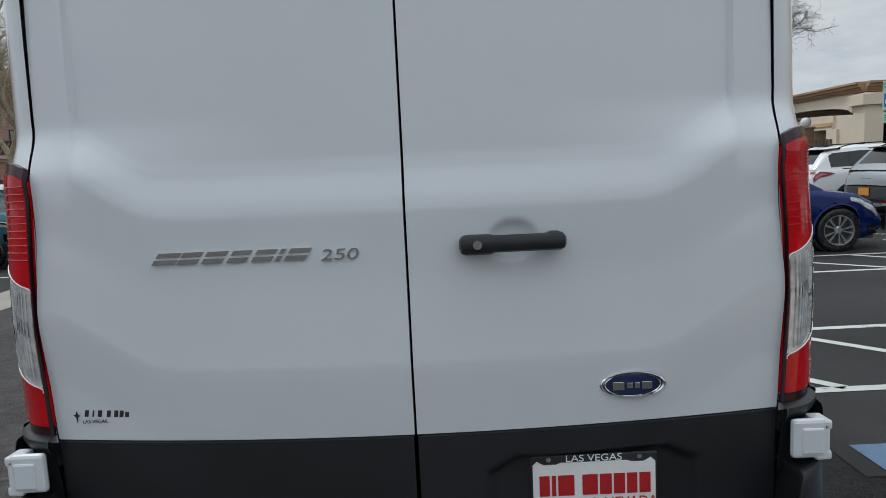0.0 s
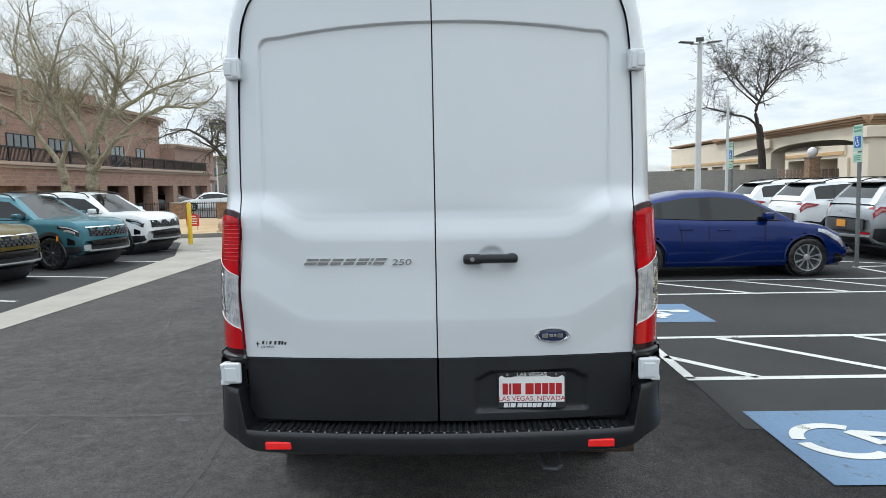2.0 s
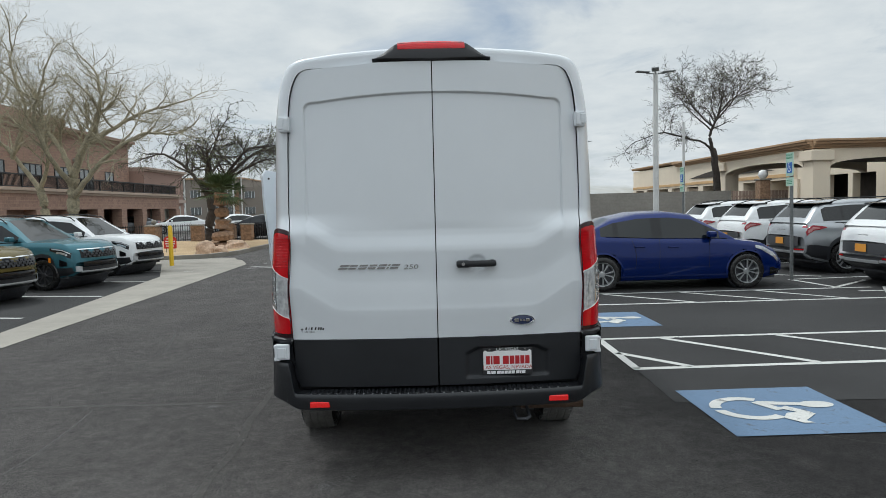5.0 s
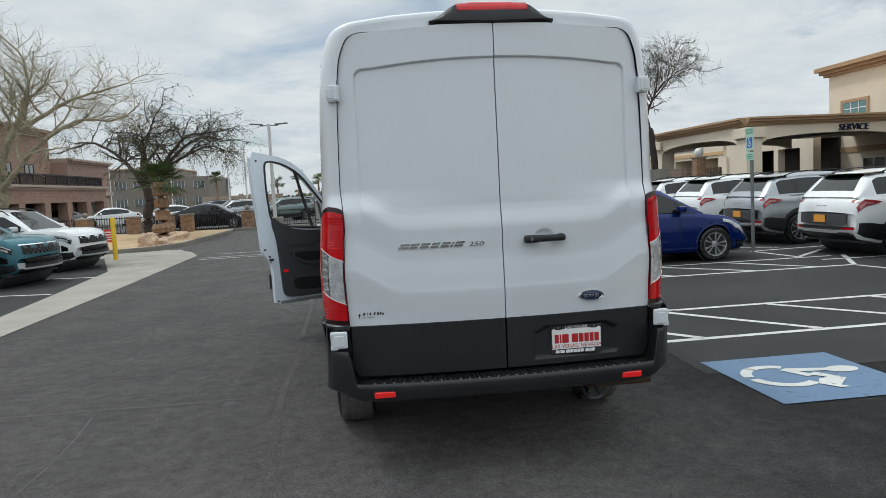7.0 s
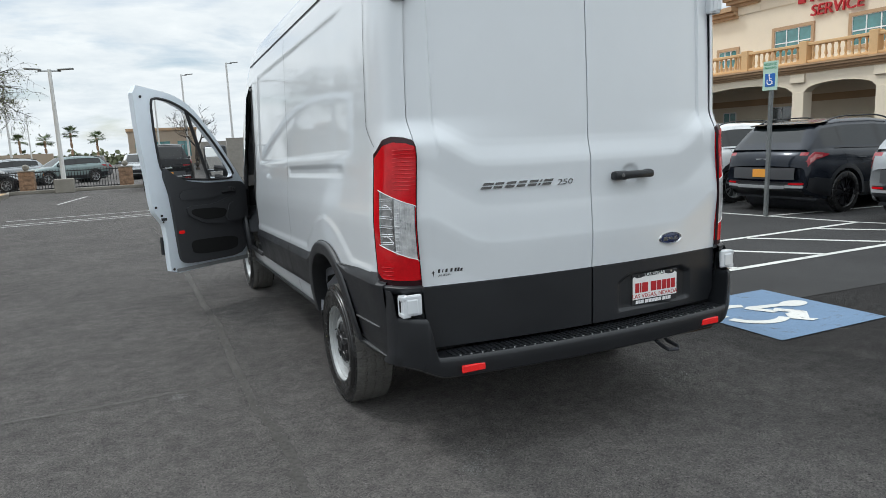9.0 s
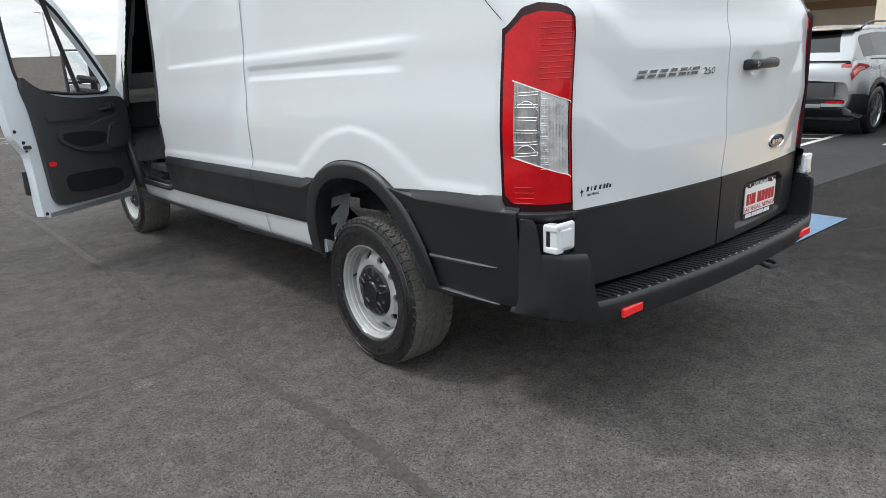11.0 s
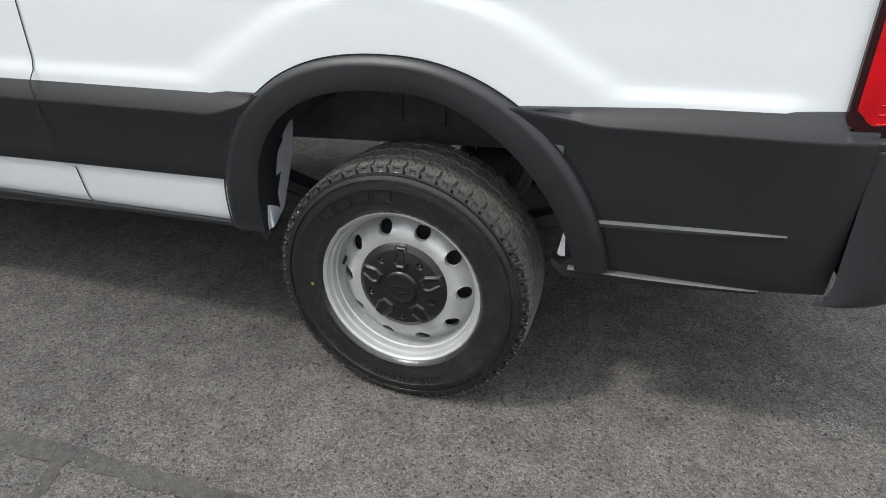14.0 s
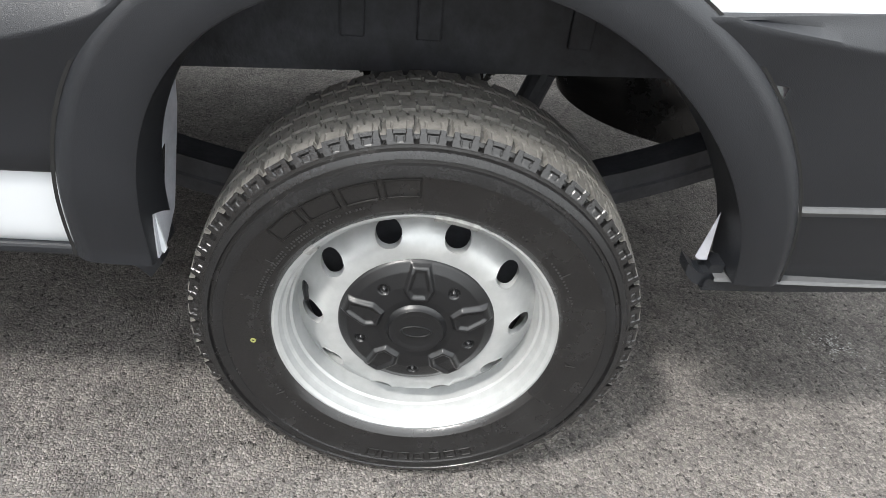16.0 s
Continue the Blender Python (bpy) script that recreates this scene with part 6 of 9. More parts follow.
box(bm, (-0.955, 5.05, 0.62), (-0.80, 5.18, 2.15), 0.02)
vpart("door_pillar", bm, GREY_TRIM, van, "grey lined pillar behind the door")
bm = bmesh.new()
box(bm, (-0.90, 5.1, 0.46), (0.90, 6.7, 0.62), 0.01)
box(bm, (-0.90, 6.45, 0.62), (0.90, 6.72, 1.22), 0.05)
vpart("cab_floor", bm, GREY_TRIM, van, "dark cab floor and dashboard")
for s in (-1, 1):
    bm = bmesh.new()
    box(bm, (s * 0.25, 5.30, 0.74), (s * 0.76, 5.85, 0.95), 0.06)
    box(bm, (s * 0.27, 5.22, 0.92), (s * 0.74, 5.38, 1.52), 0.06)
    box(bm, (s * 0.37, 5.23, 1.52), (s * 0.64, 5.34, 1.76), 0.05)
    box(bm, (s * 0.32, 5.30, 0.60), (s * 0.70, 5.80, 0.76), 0.02)
    vpart("cab_seat", bm, mat("dark_seat_cloth", (0.03, 0.03, 0.034), 0.95, grain=(200, 0.2), bump=(500, 0.0008)), van, "dark cloth cab seat", True)


# ---- parked cars ----
ORANGE = mat("orange_dealer_plate", (0.70, 0.30, 0.04), 0.5, grain=(60, 0.08))
HEAD = mat("headlamp_lens", (0.50, 0.52, 0.54), 0.08, metal=0.5, coat=1.0, grain=(30, 0.3))
AMBER = mat("amber_lens", (0.75, 0.22, 0.02), 0.2, coat=1.0, grain=(80, 0.1))
SILVER_TRIM = mat("silver_plastic_trim", (0.52, 0.53, 0.54), 0.35, metal=0.6, grain=(30, 0.06))
GLOSS_BLACK = mat("gloss_black", (0.006, 0.006, 0.007), 0.12, spec=0.4, grain=(20, 0.1))
TAIL = mat("dark_tail_lens", (0.24, 0.010, 0.018), 0.12, coat=0.5, grain=(60, 0.3))
TAIL_INNER = mat("pale_tail_lens", (0.42, 0.16, 0.16), 0.2, metal=0.3, coat=0.5, grain=(50, 0.3))
CABIN = mat("dark_cabin", (0.02, 0.02, 0.022), 0.8, grain=(10, 0.2))


def paint(name, color, metal=0.35):
    return mat(name, color, 0.26, metal=metal, coat=0.45, spec=0.2, grain=(900, 0.10), stain=(1.2, 0.03))


SPORT = dict(L=4.66, W=1.865, wb=2.755, ro=0.97, r=0.355, zb=0.24, belt=[(0, 0.80), (0.04, 0.98), (0.16, 1.10), (1.0, 1.10), (2.5, 1.05), (3.35, 1.03), (4.15, 0.95), (4.5, 0.84), (4.66, 0.60)],
             roof=[(0.10, 1.10), (0.44, 1.44), (0.60, 1.53), (1.2, 1.585), (2.0, 1.59), (2.6, 1.54), (3.40, 1.03)], pillars=(0.95, 1.95, 2.05, 2.98), suv=True)
SELTOS = dict(L=4.37, W=1.80, wb=2.63, ro=0.89, r=0.345, zb=0.25, belt=[(0, 0.80), (0.04, 0.98), (0.16, 1.08), (1.0, 1.09), (2.4, 1.06), (3.05, 1.07), (3.8, 1.05), (4.1, 1.01), (4.24, 0.955), (4.32, 0.88), (4.355, 0.78), (4.37, 0.60)],
              roof=[(0.10, 1.08), (0.34, 1.46), (0.48, 1.56), (1.1, 1.62), (1.8, 1.61), (2.35, 1.55), (3.10, 1.06)], pillars=(0.85, 1.78, 1.88, 2.74), suv=True)
SEDAN = dict(L=4.64, W=1.80, wb=2.70, ro=1.02, r=0.325, zb=0.18, belt=[(0, 0.62), (0.05, 0.85), (0.25, 1.01), (0.75, 1.03), (2.0, 0.97), (3.3, 0.94), (4.1, 0.83), (4.45, 0.70), (4.64, 0.46)],
             roof=[(0.62, 1.03), (1.25, 1.33), (1.75, 1.43), (2.3, 1.445), (2.75, 1.39), (3.52, 0.93)], pillars=(1.30, 2.02, 2.12, 3.02), suv=False)
PICKUP = dict(L=5.8, W=2.0, wb=3.6, ro=1.2, r=0.40, zb=0.36, belt=[(0, 0.95), (0.03, 1.28), (2.0, 1.28), (2.3, 1.28), (4.3, 1.22), (5.3, 1.18), (5.65, 1.02), (5.8, 0.7)],
              roof=[(2.05, 1.28), (2.25, 1.78), (2.5, 1.9), (3.3, 1.92), (3.7, 1.82), (4.4, 1.22)], pillars=(2.32, 3.05, 3.15, 3.95), suv=True)


def car(name, label, spec, colour, at, heading, group="parked cars", alloy=ALLOY, plate=ORANGE, detail=True):
    """A parked car; at: its middle on the ground; heading: degrees from +x."""
    L, W, r, zb = spec["L"], spec["W"], spec["r"], spec["zb"]
    hw = W / 2
    t = thing(name, label, "car", (at[0], at[1], at[2] if len(at) > 2 else 0), heading, group)
    axles = (spec["ro"], spec["ro"] + spec["wb"])

    def bend(x, y):
        a = min(1.0, abs(y) / hw)
        if x < 0.6:
            x += (0.16 if spec["suv"] else 0.24) * a ** 2.6 * (1 - x / 0.6)
        if x > L - 0.7:
            x -= 0.34 * a ** 2.4 * (1 - (L - x) / 0.7)
        return x - L / 2

    def half(x):
        return hw * lerp(x, [(0, 0.86), (0.12, 0.93), (0.5, 0.985), (1.0, 1.0), (L - 1.0, 1.0), (L - 0.45, 0.97), (L - 0.12, 0.90), (L, 0.80)])

    def low(x):
        return zb + lerp(x, [(0, 0.20), (0.12, 0.08), (0.5, 0.0), (L - 0.5, 0.0), (L - 0.1, 0.05), (L, 0.14)])

    SIDE = [(0.0, 0.86), (0.02, 0.93), (0.10, 0.965), (0.22, 0.985), (0.40, 1.0), (0.62, 0.995), (0.70, 0.985), (0.85, 0.968), (0.95, 0.945), (1.0, 0.905)]

    def skin(x, f, s, out=0.0):
        """A point of the flank: f from sill (0) to waist (1)."""
        z0, z1 = low(x), lerp(x, spec["belt"])
        y = half(x) * lerp(f, SIDE) + out
        return (bend(x, y), s * y, z0 + (z1 - z0) * f)

    xs = [0, 0.015, 0.04] + [0.1 + (L - 0.2) * i / 84 for i in range(85)] + [L - 0.04, L - 0.015, L]
    fs = [0, 0.02, 0.06, 0.12, 0.22, 0.32, 0.42, 0.52, 0.62, 0.70, 0.78, 0.86, 0.93, 1.0]
    bm = bmesh.new()
    rows = []
    for x in xs:
        left = [skin(x, f, 1) for f in fs]
        top = lerp(x, spec["belt"])
        w = half(x) * 0.905
        over = [(bend(x, w * q), w * q, top + 0.035 * (1 - q * q)) for q in (0.8, 0.5, 0.0, -0.5, -0.8)]
        right = [skin(x, f, -1) for f in fs][::-1]
        rows.append(left + over + right)

    def keep(i, j):
        x = (xs[i] + xs[i + 1]) / 2
        n = len(rows[0])
        k = j if j < len(fs) else n - 2 - j
        if k < len(fs) - 1:
            z = skin(x, fs[max(0, k)], 1)[2]
            for a in axles:
                if math.hypot(x - a, z - r) < r + 0.045:
                    return False
        return True
    v = grid(bm, rows, keep=keep)
    for ring in (v[0], v[-1]):
        half_n = len(ring) // 2
        for i in range(half_n):
            bm.faces.new((ring[i], ring[i + 1], ring[-i - 2], ring[-i - 1])) if len({ring[i], ring[i + 1], ring[-i - 2], ring[-i - 1]}) == 4 else None
    part("body", bm, colour, t, "", True)
    bm = bmesh.new()
    box(bm, (-L / 2 + 0.35, -hw * 0.86, zb), (L / 2 - 0.35, hw * 0.86, zb + 0.35))
    for a in axles:
        rod(bm, (a - L / 2, -hw * 0.88, r), (a - L / 2, hw * 0.88, r), r + 0.03, sides=24)
    part("underbody", bm, UNDER, t)
    # cabin: roof sheet and pillars in paint, glass between them
    roof = spec["roof"]
    xa, xb = roof[0][0], roof[-1][0]
    cx = [xa + (xb - xa) * i / 60 for i in range(61)]
    peak = max(z for _, z in roof)
    rows = []
    for x in cx:
        zr, z0 = lerp(x, roof), lerp(x, spec["belt"]) - 0.01
        w0 = half(x) * 0.905
        full = (peak - z0)
        row = []
        for f in (0, 0.12, 0.35, 0.6, 0.8, 0.92, 1.0):
            z = z0 + (zr - z0) * f
            y = w0 - (z - z0) / full * W * 0.115 - 0.05 * ease(f, 0.86, 1.0) * min(1, (zr - z0) / 0.3)
            row.append((bend(x, y), y, z))
        row += [(bend(x, row[-1][1] * q), row[-1][1] * q, zr + 0.03 * (1 - q * q) * min(1, (zr - z0) / 0.3)) for q in (0.8, 0.4, 0, -0.4, -0.8)]
        row += [(px, -py, pz) for px, py, pz in row[:7][::-1]]
        rows.append(row)
    shell_bm, glass_bm = bmesh.new(), bmesh.new()
    p0, p1, p2, p3 = spec["pillars"]

    def is_glass(i, j):
        x = (cx[i] + cx[i + 1]) / 2
        zr, z0 = lerp(x, roof), lerp(x, spec["belt"])
        k = j if j < 6 else (17 - j if j > 11 else None)
        slope = (lerp(x + 0.02, roof) - lerp(x - 0.02, roof)) / 0.04
        if k is not None:
            low_k, top_k = (1, 3) if spec["suv"] else (0, 3)
            if zr - z0 < 0.16 or k > top_k or k < low_k:
                return False
            front = roof[-1][0] - 0.22
            return (roof[0][0] + 0.40 if spec["suv"] else roof[0][0] + 0.38) < x < front
        if abs(slope) < 0.42 or zr - z0 < 0.03 or j not in (7, 8, 9, 10):
            return False
        return 0.09 < zr - z0 < 0.40 if spec["suv"] and x < L / 2 else True

    def is_pillar(i, j):
        x = (cx[i] + cx[i + 1]) / 2
        return is_glass(i, j) and (j < 6 or j > 11) and (p1 - 0.03 < x < p2 + 0.03 or abs(x - p0) < 0.035 or abs(x - p3) < 0.025)
    pillar_bm = bmesh.new()
    grid(pillar_bm, rows, keep=is_pillar)
    part("window_pillar", pillar_bm, GLOSS_BLACK, t, "gloss black window pillars", True)
    grid(shell_bm, rows, keep=lambda i, j: not is_glass(i, j))
    grid(glass_bm, rows, keep=lambda i, j: is_glass(i, j) and not is_pillar(i, j))
    part("cabin_roof", shell_bm, colour, t, "", True)
    seen, islands = set(), []
    for f in glass_bm.faces:
        if f in seen:
            continue
        group_, todo = [], [f]
        seen.add(f)
        while todo:
            g = todo.pop()
            group_.append([v.co.copy() for v in g.verts])
            for e in g.edges:
                for h in e.link_faces:
                    if h not in seen:
                        seen.add(h)
                        todo.append(h)
        islands.append(group_)
    glass_bm.free()
    for group_ in islands:
        bm = bmesh.new()
        for quad in group_:
            bm.faces.new([bm.verts.new(c) for c in quad])
        bmesh.ops.remove_doubles(bm, verts=bm.verts, dist=0.0005)
        part("window", bm, GLASS, t, "dark tinted window glass", True)
    # wheels
    for a in axles:
        for s in (-1, 1):
            wheel = new("wheel")
            wheel.parent = t
            m = Matrix.Translation((a - L / 2, s * (hw - 0.115), r)) @ pose(0, 0, 0, -90 * s)
            bm = bmesh.new()
            h = 0.11
            lathe(bm, [(r * 0.68, -h), (r * 0.9, -h - 0.005), (r, -h + 0.02), (r, h - 0.02), (r * 0.97, h - 0.005), (r * 0.88, h + 0.004), (r * 0.72, h), (r * 0.67, h - 0.02)], 40, m)
            part("tyre", bm, RUBBER, wheel, "black tyre", True)
            bm = bmesh.new()
            lathe(bm, [(r * 0.69, h - 0.015), (r * 0.69, h - 0.004), (r * 0.655, h - 0.006), (r * 0.63, h - 0.03), (r * 0.62, 0)], 40, m)
            for k in range(5):
                for d in (-0.16, 0.16):
                    c0 = radians(72 * k)
                    pts = [(0.03, c0 + d * 1.6), (0.03, c0 - d * 0.2), (r * 0.655, c0 + d * 1.05), (r * 0.655, c0 + d * 2.0)]
                    prism(bm, [(q * math.cos(a_), q * math.sin(a_)) for q, a_ in pts], 0.022, m @ Matrix.Translation((0, 0, h - 0.035)))
            lathe(bm, [(0, h - 0.008), (0.04, h - 0.010), (0.06, h - 0.03)], 20, m)
            part("rim", bm, alloy, wheel, "machined alloy rim")
            bm = bmesh.new()
            lathe(bm, [(0, 0.03), (r * 0.64, 0.03)], 24, m)
            part("brake", bm, UNDER, wheel)
            # lip round the arch
            bm = bmesh.new()
            rr = [[], [], []]
            for k in range(29):
                ang = math.pi * (k / 28) * 1.06 - 0.09
                x, z = a + (r + 0.05) * math.cos(ang), r + (r + 0.05) * math.sin(ang)
                wide = 0.075 if spec["suv"] else 0.028
                x2, z2 = a + (r + 0.05 + wide) * math.cos(ang), r + (r + 0.05 + wide) * math.sin(ang)
                y = half(x) * 0.992 + 0.006
                rr[0].append((bend(x, y), s * (y - 0.10), max(z, zb)))
                rr[1].append((bend(x, y), s * (y + 0.012), max(z, zb)))
                rr[2].append((bend(x2, y), s * (y + 0.003), max(z2, zb)))
            grid(bm, rr)
            part("arch_lip", bm, BLACK if spec["suv"] else colour, t, "", True)
    if not detail:
        return t

    def patch(name, x0, x1, f0, f1, s, material, out=0.006, label="", n=10, m=4, shape=None):
        bm = bmesh.new()
        rws = []
        for i in range(n + 1):
            u = i / n
            x = x0 + (x1 - x0) * u
            a, b = (f0, f1) if shape is None else (f0 + (f1 - f0) * shape[0](u), f0 + (f1 - f0) * shape[1](u))
            rws.append([skin(x, a, s, -0.01)] + [skin(x, a + (b - a) * k / m, s, out) for k in range(m + 1)] + [skin(x, b, s, -0.01)])
        grid(bm, rws)
        return part(name, bm, material, t, label, True)

    def face_box(name, front, y0, y1, z0, z1, material, out=0.012, deep=0.05, label="", bevel=0.006, n=9):
        """A panel that follows the curved nose or tail."""
        bm = bmesh.new()
        rws = []
        for i in range(n + 1):
            y = y0 + (y1 - y0) * i / n
            def px(z, o):
                # depth of the tail or nose at height z
                xx = 0.0
                for k in range(40):
                    xx = 0.012 * k
                    q = xx if not front else L - xx
                    if lerp(q, spec["belt"]) > z and low(q) < z and half(q) * 0.93 > abs(y):
                        break
                q = xx - o if not front else L - xx + o
                return bend(q, y)
            rws.append([(px(z0, -deep), y, z0), (px(z0, out), y, z0), (px((z0 + z1) / 2, out), y, (z0 + z1) / 2), (px(z1, out), y, z1), (px(z1, -deep), y, z1)])
        grid(bm, rws)
        return part(name, bm, material, t, label, True)

    for s in (-1, 1):
        if spec["suv"]:
            patch("sill_cladding", axles[0] + r + 0.08, axles[1] - r - 0.08, 0.0, 0.30, s, BLACK, 0.012, "black sill cladding")
        for x in (p0 + 0.25 if not spec["suv"] else p0 - 0.05, p1 + 0.05, p3 - 0.02):
            bm = bmesh.new()
            q = [skin(x + (0.10 * math.sin(3 * f) if x < p1 else 0.03 * f), f, s, 0.003) for f in np.linspace(0.30, 1.0, 10)]
            grid(bm, [[(px - 0.004, py, pz) for px, py, pz in q], [(px + 0.004, py, pz) for px, py, pz in q]])
            part("door_joint", bm, GAP, t)
        for x in (p0 + 0.42, p2 + 0.22):
            bm = bmesh.new()
            px, py, pz = skin(x, 0.80, s, 0.018)
            box(bm, (px - 0.10, py - 0.012, pz - 0.014), (px + 0.10, py + 0.012, pz + 0.014), 0.008)
            part("door_handle", bm, colour, t)
        bm = bmesh.new()
        px, py, pz = skin(p3 + 0.02, 1.0, s, 0.0)
        box(bm, (px - 0.08, py + s * 0.03, pz + 0.02), (px + 0.07, py + s * 0.20, pz + 0.14), 0.035)
        box(bm, (px - 0.03, py - s * 0.03, pz + 0.02), (px + 0.03, py + s * 0.06, pz + 0.06), 0.01)
        part("side_mirror", bm, colour, t, "", True)
        bm = bmesh.new()
        q = [(bend(x, half(x) * 0.905), s * (half(x) * 0.905 + 0.004), lerp(x, spec["belt"]) + 0.006) for x in np.linspace(p0 - 0.2, roof[-1][0] - 0.15, 24)]
        tube(bm, q, 0.008, 6)
        part("waist_trim", bm, GLOSS_BLACK, t, "", True)
        if spec["suv"]:
            bm = bmesh.new()
            q = []
            for x in np.linspace(0.75, 2.45, 14):
                zr = lerp(x, roof)
                q.append((x - L / 2, s * (hw * 0.70), zr + 0.055 - 0.05 * abs((x - 1.6) / 0.85) ** 6))
            tube(bm, q, 0.014, 6)
            part("roof_rail", bm, GLOSS_BLACK, t, "", True)
        # lamps on the corners
        if spec["suv"]:
            lamp = patch("tail_lamp", 0.03, 0.52, 0.785, 0.955, s, TAIL, 0.012, "dark red tail lamp", shape=(lambda u: 0.0 + 0.62 * u ** 1.5, lambda u: 1.0 - 0.30 * u ** 2))
            inner = patch("lamp_reflector", 0.06, 0.33, 0.81, 0.915, s, TAIL_INNER, 0.016, "pale inner lens", shape=(lambda u: 0.05 + 0.35 * u, lambda u: 0.95 - 0.2 * u))
            inner.parent = lamp
            lamp = patch("headlamp", L - 0.66, L - 0.05, 0.66, 0.86, s, GLOSS_BLACK, 0.010, "dark headlamp housing", shape=(lambda u: 0.62 * (1 - u) ** 0.7, lambda u: 1.0))
            for name_, x0, x1, f0, f1 in (("daytime_strip", L - 0.60, L - 0.06, 0.825, 0.852), ("lamp_lens", L - 0.40, L - 0.10, 0.72, 0.78)):
                inner = patch(name_, x0, x1, f0, f1, s, HEAD, 0.016, "bright lamp strip", m=2)
                inner.parent = lamp
            patch("fog_recess", L - 0.30, L - 0.10, 0.34, 0.55, s, GLOSS_BLACK, 0.010, "black fog lamp recess", shape=(lambda u: 0.15 * u, lambda u: 1 - 0.25 * u))
            patch("turn_lamp", L - 0.70, L - 0.60, 0.46, 0.60, s, AMBER, 0.014, "amber side marker")
            patch("front_corner_trim", L - 0.52, L - 0.03, 0.0, 0.30, s, BLACK, 0.014, "black lower bumper")
            patch("rear_corner_trim", 0.03, 0.60, 0.0, 0.42, s, BLACK, 0.014, "black lower bumper")
        else:
            patch("tail_lamp", 0.03, 0.42, 0.74, 0.92, s, TAIL, 0.010, "red tail lamp")
            patch("headlamp", L - 0.75, L - 0.08, 0.72, 0.92, s, HEAD, 0.010, "clear headlamp", shape=(lambda u: 0.6 * (1 - u), lambda u: 1.0))
            patch("front_corner_trim", L - 0.30, L - 0.03, 0.08, 0.34, s, GLOSS_BLACK, 0.008, "black air intake")
    y = hw * 0.80
    if spec["suv"]:
        face_box("rear_bumper", False, -y, y, zb + 0.02, 0.56, BLACK, 0.02, label="black lower rear bumper")
        face_box("tail_panel", False, -0.62, 0.62, 0.60, 0.80, GREY_TRIM, 0.006, label="dark panel round the plate")
        face_box("lamp_bar", False, -y, y, 1.050, 1.066, GLOSS_BLACK, 0.010)
        face_box("rear_skid", False, -0.48, 0.48, zb + 0.20, zb + 0.255, SILVER_TRIM, 0.040, label="silver skid strip")
        face_box("dealer_plate", False, -0.155, 0.155, 0.635, 0.775, plate, 0.020, label="orange dealer plate")
        face_box("tailgate_badge", False, -0.13, 0.13, 0.925, 0.955, SILVER_TRIM, 0.010, label="small silver badge bar", n=3)
        for s in (-1, 1):
            face_box("tail_lamp_inner", False, s * hw * 0.56, s * hw * 0.84, 1.005, 1.055, TAIL, 0.014, label="dark red tail lamp")
            face_box("bumper_reflector", False, s * hw * 0.58, s * hw * 0.82, 0.515, 0.545, RED, 0.030)
            face_box("skid_wing", False, s * hw * 0.52, s * hw * 0.86, zb + 0.22, zb + 0.265, SILVER_TRIM, 0.036)
        bm = bmesh.new()
        z = peak - 0.03
        rws = []
        for q in np.linspace(-1, 1, 12):
            yy = q * hw * 0.70
            xr = 0.40 + 0.10 * abs(q) ** 2
            rws.append([(xr - L / 2 + 0.3, yy, z - 0.005), (xr - L / 2 - 0.02, yy, z - 0.03), (xr - L / 2, yy, z - 0.055), (xr - L / 2 + 0.3, yy, z - 0.04)])
        grid(bm, rws, closed=True)
        part("roof_spoiler", bm, GLOSS_BLACK, t, "gloss black roof spoiler", True)
        face_box("grille", True, -0.60, 0.60, 0.70, 0.88, GLOSS_BLACK, 0.014, label="gloss black honeycomb grille")
        for k in range(10):
            for q, zz in ((0, 0.725), (1, 0.775), (0, 0.825)):
                yy = -0.52 + 0.11 * k + 0.055 * q
                face_box("grille_cell", True, yy - 0.036, yy + 0.036, zz - 0.016, zz + 0.016, GREY_TRIM, 0.026, n=2)
        face_box("grille_trim", True, -0.64, 0.64, 0.885, 0.905, CHROME, 0.022, label="bright grille trim")
        face_box("front_bumper", True, -y, y, zb + 0.02, zb + 0.24, BLACK, 0.02, label="black lower front bumper")
        face_box("air_intake", True, -0.56, 0.56, zb + 0.25, zb + 0.36, GLOSS_BLACK, 0.012, label="black air intake")
        face_box("front_skid", True, -0.62, 0.62, zb + 0.12, zb + 0.165, SILVER_TRIM, 0.035, label="silver skid strip")
        for s in (-1, 1):
            face_box("skid_wing", True, s * 0.60, s * 0.74, zb + 0.15, zb + 0.27, SILVER_TRIM, 0.030)
    else:
        face_box("grille", True, -0.45, 0.45, 0.50, 0.58, GLOSS_BLACK, 0.012, label="black grille")
        face_box("dealer_plate", False, -0.155, 0.155, 0.62, 0.76, plate, 0.012)
    return t


DARK_ALLOY = mat("dark_machined_alloy", (0.10, 0.10, 0.105), 0.3, metal=0.6, grain=(60, 0.2))
P_TEAL = paint("teal_paint", (0.050, 0.150, 0.185))
P_WHITE = paint("white_paint", (0.74, 0.75, 0.75), 0.0)
P_GOLD = paint("olive_gold_paint", (0.115, 0.088, 0.022))
P_BLUE = paint("deep_blue_paint", (0.001, 0.013, 0.105), 0.3)
P_SILVER = paint("silver_paint", (0.34, 0.355, 0.37), 0.6)
P_CHAR = paint("charcoal_paint", (0.012, 0.015, 0.022))
P_BLACK = paint("black_paint", (0.010, 0.010, 0.012), 0.0)
P_RED = paint("red_paint", (0.28, 0.006, 0.008), 0.1)
P_GREY = paint("grey_paint", (0.16, 0.17, 0.18))
P_SAGE = paint("pale_green_grey_paint", (0.20, 0.25, 0.25))

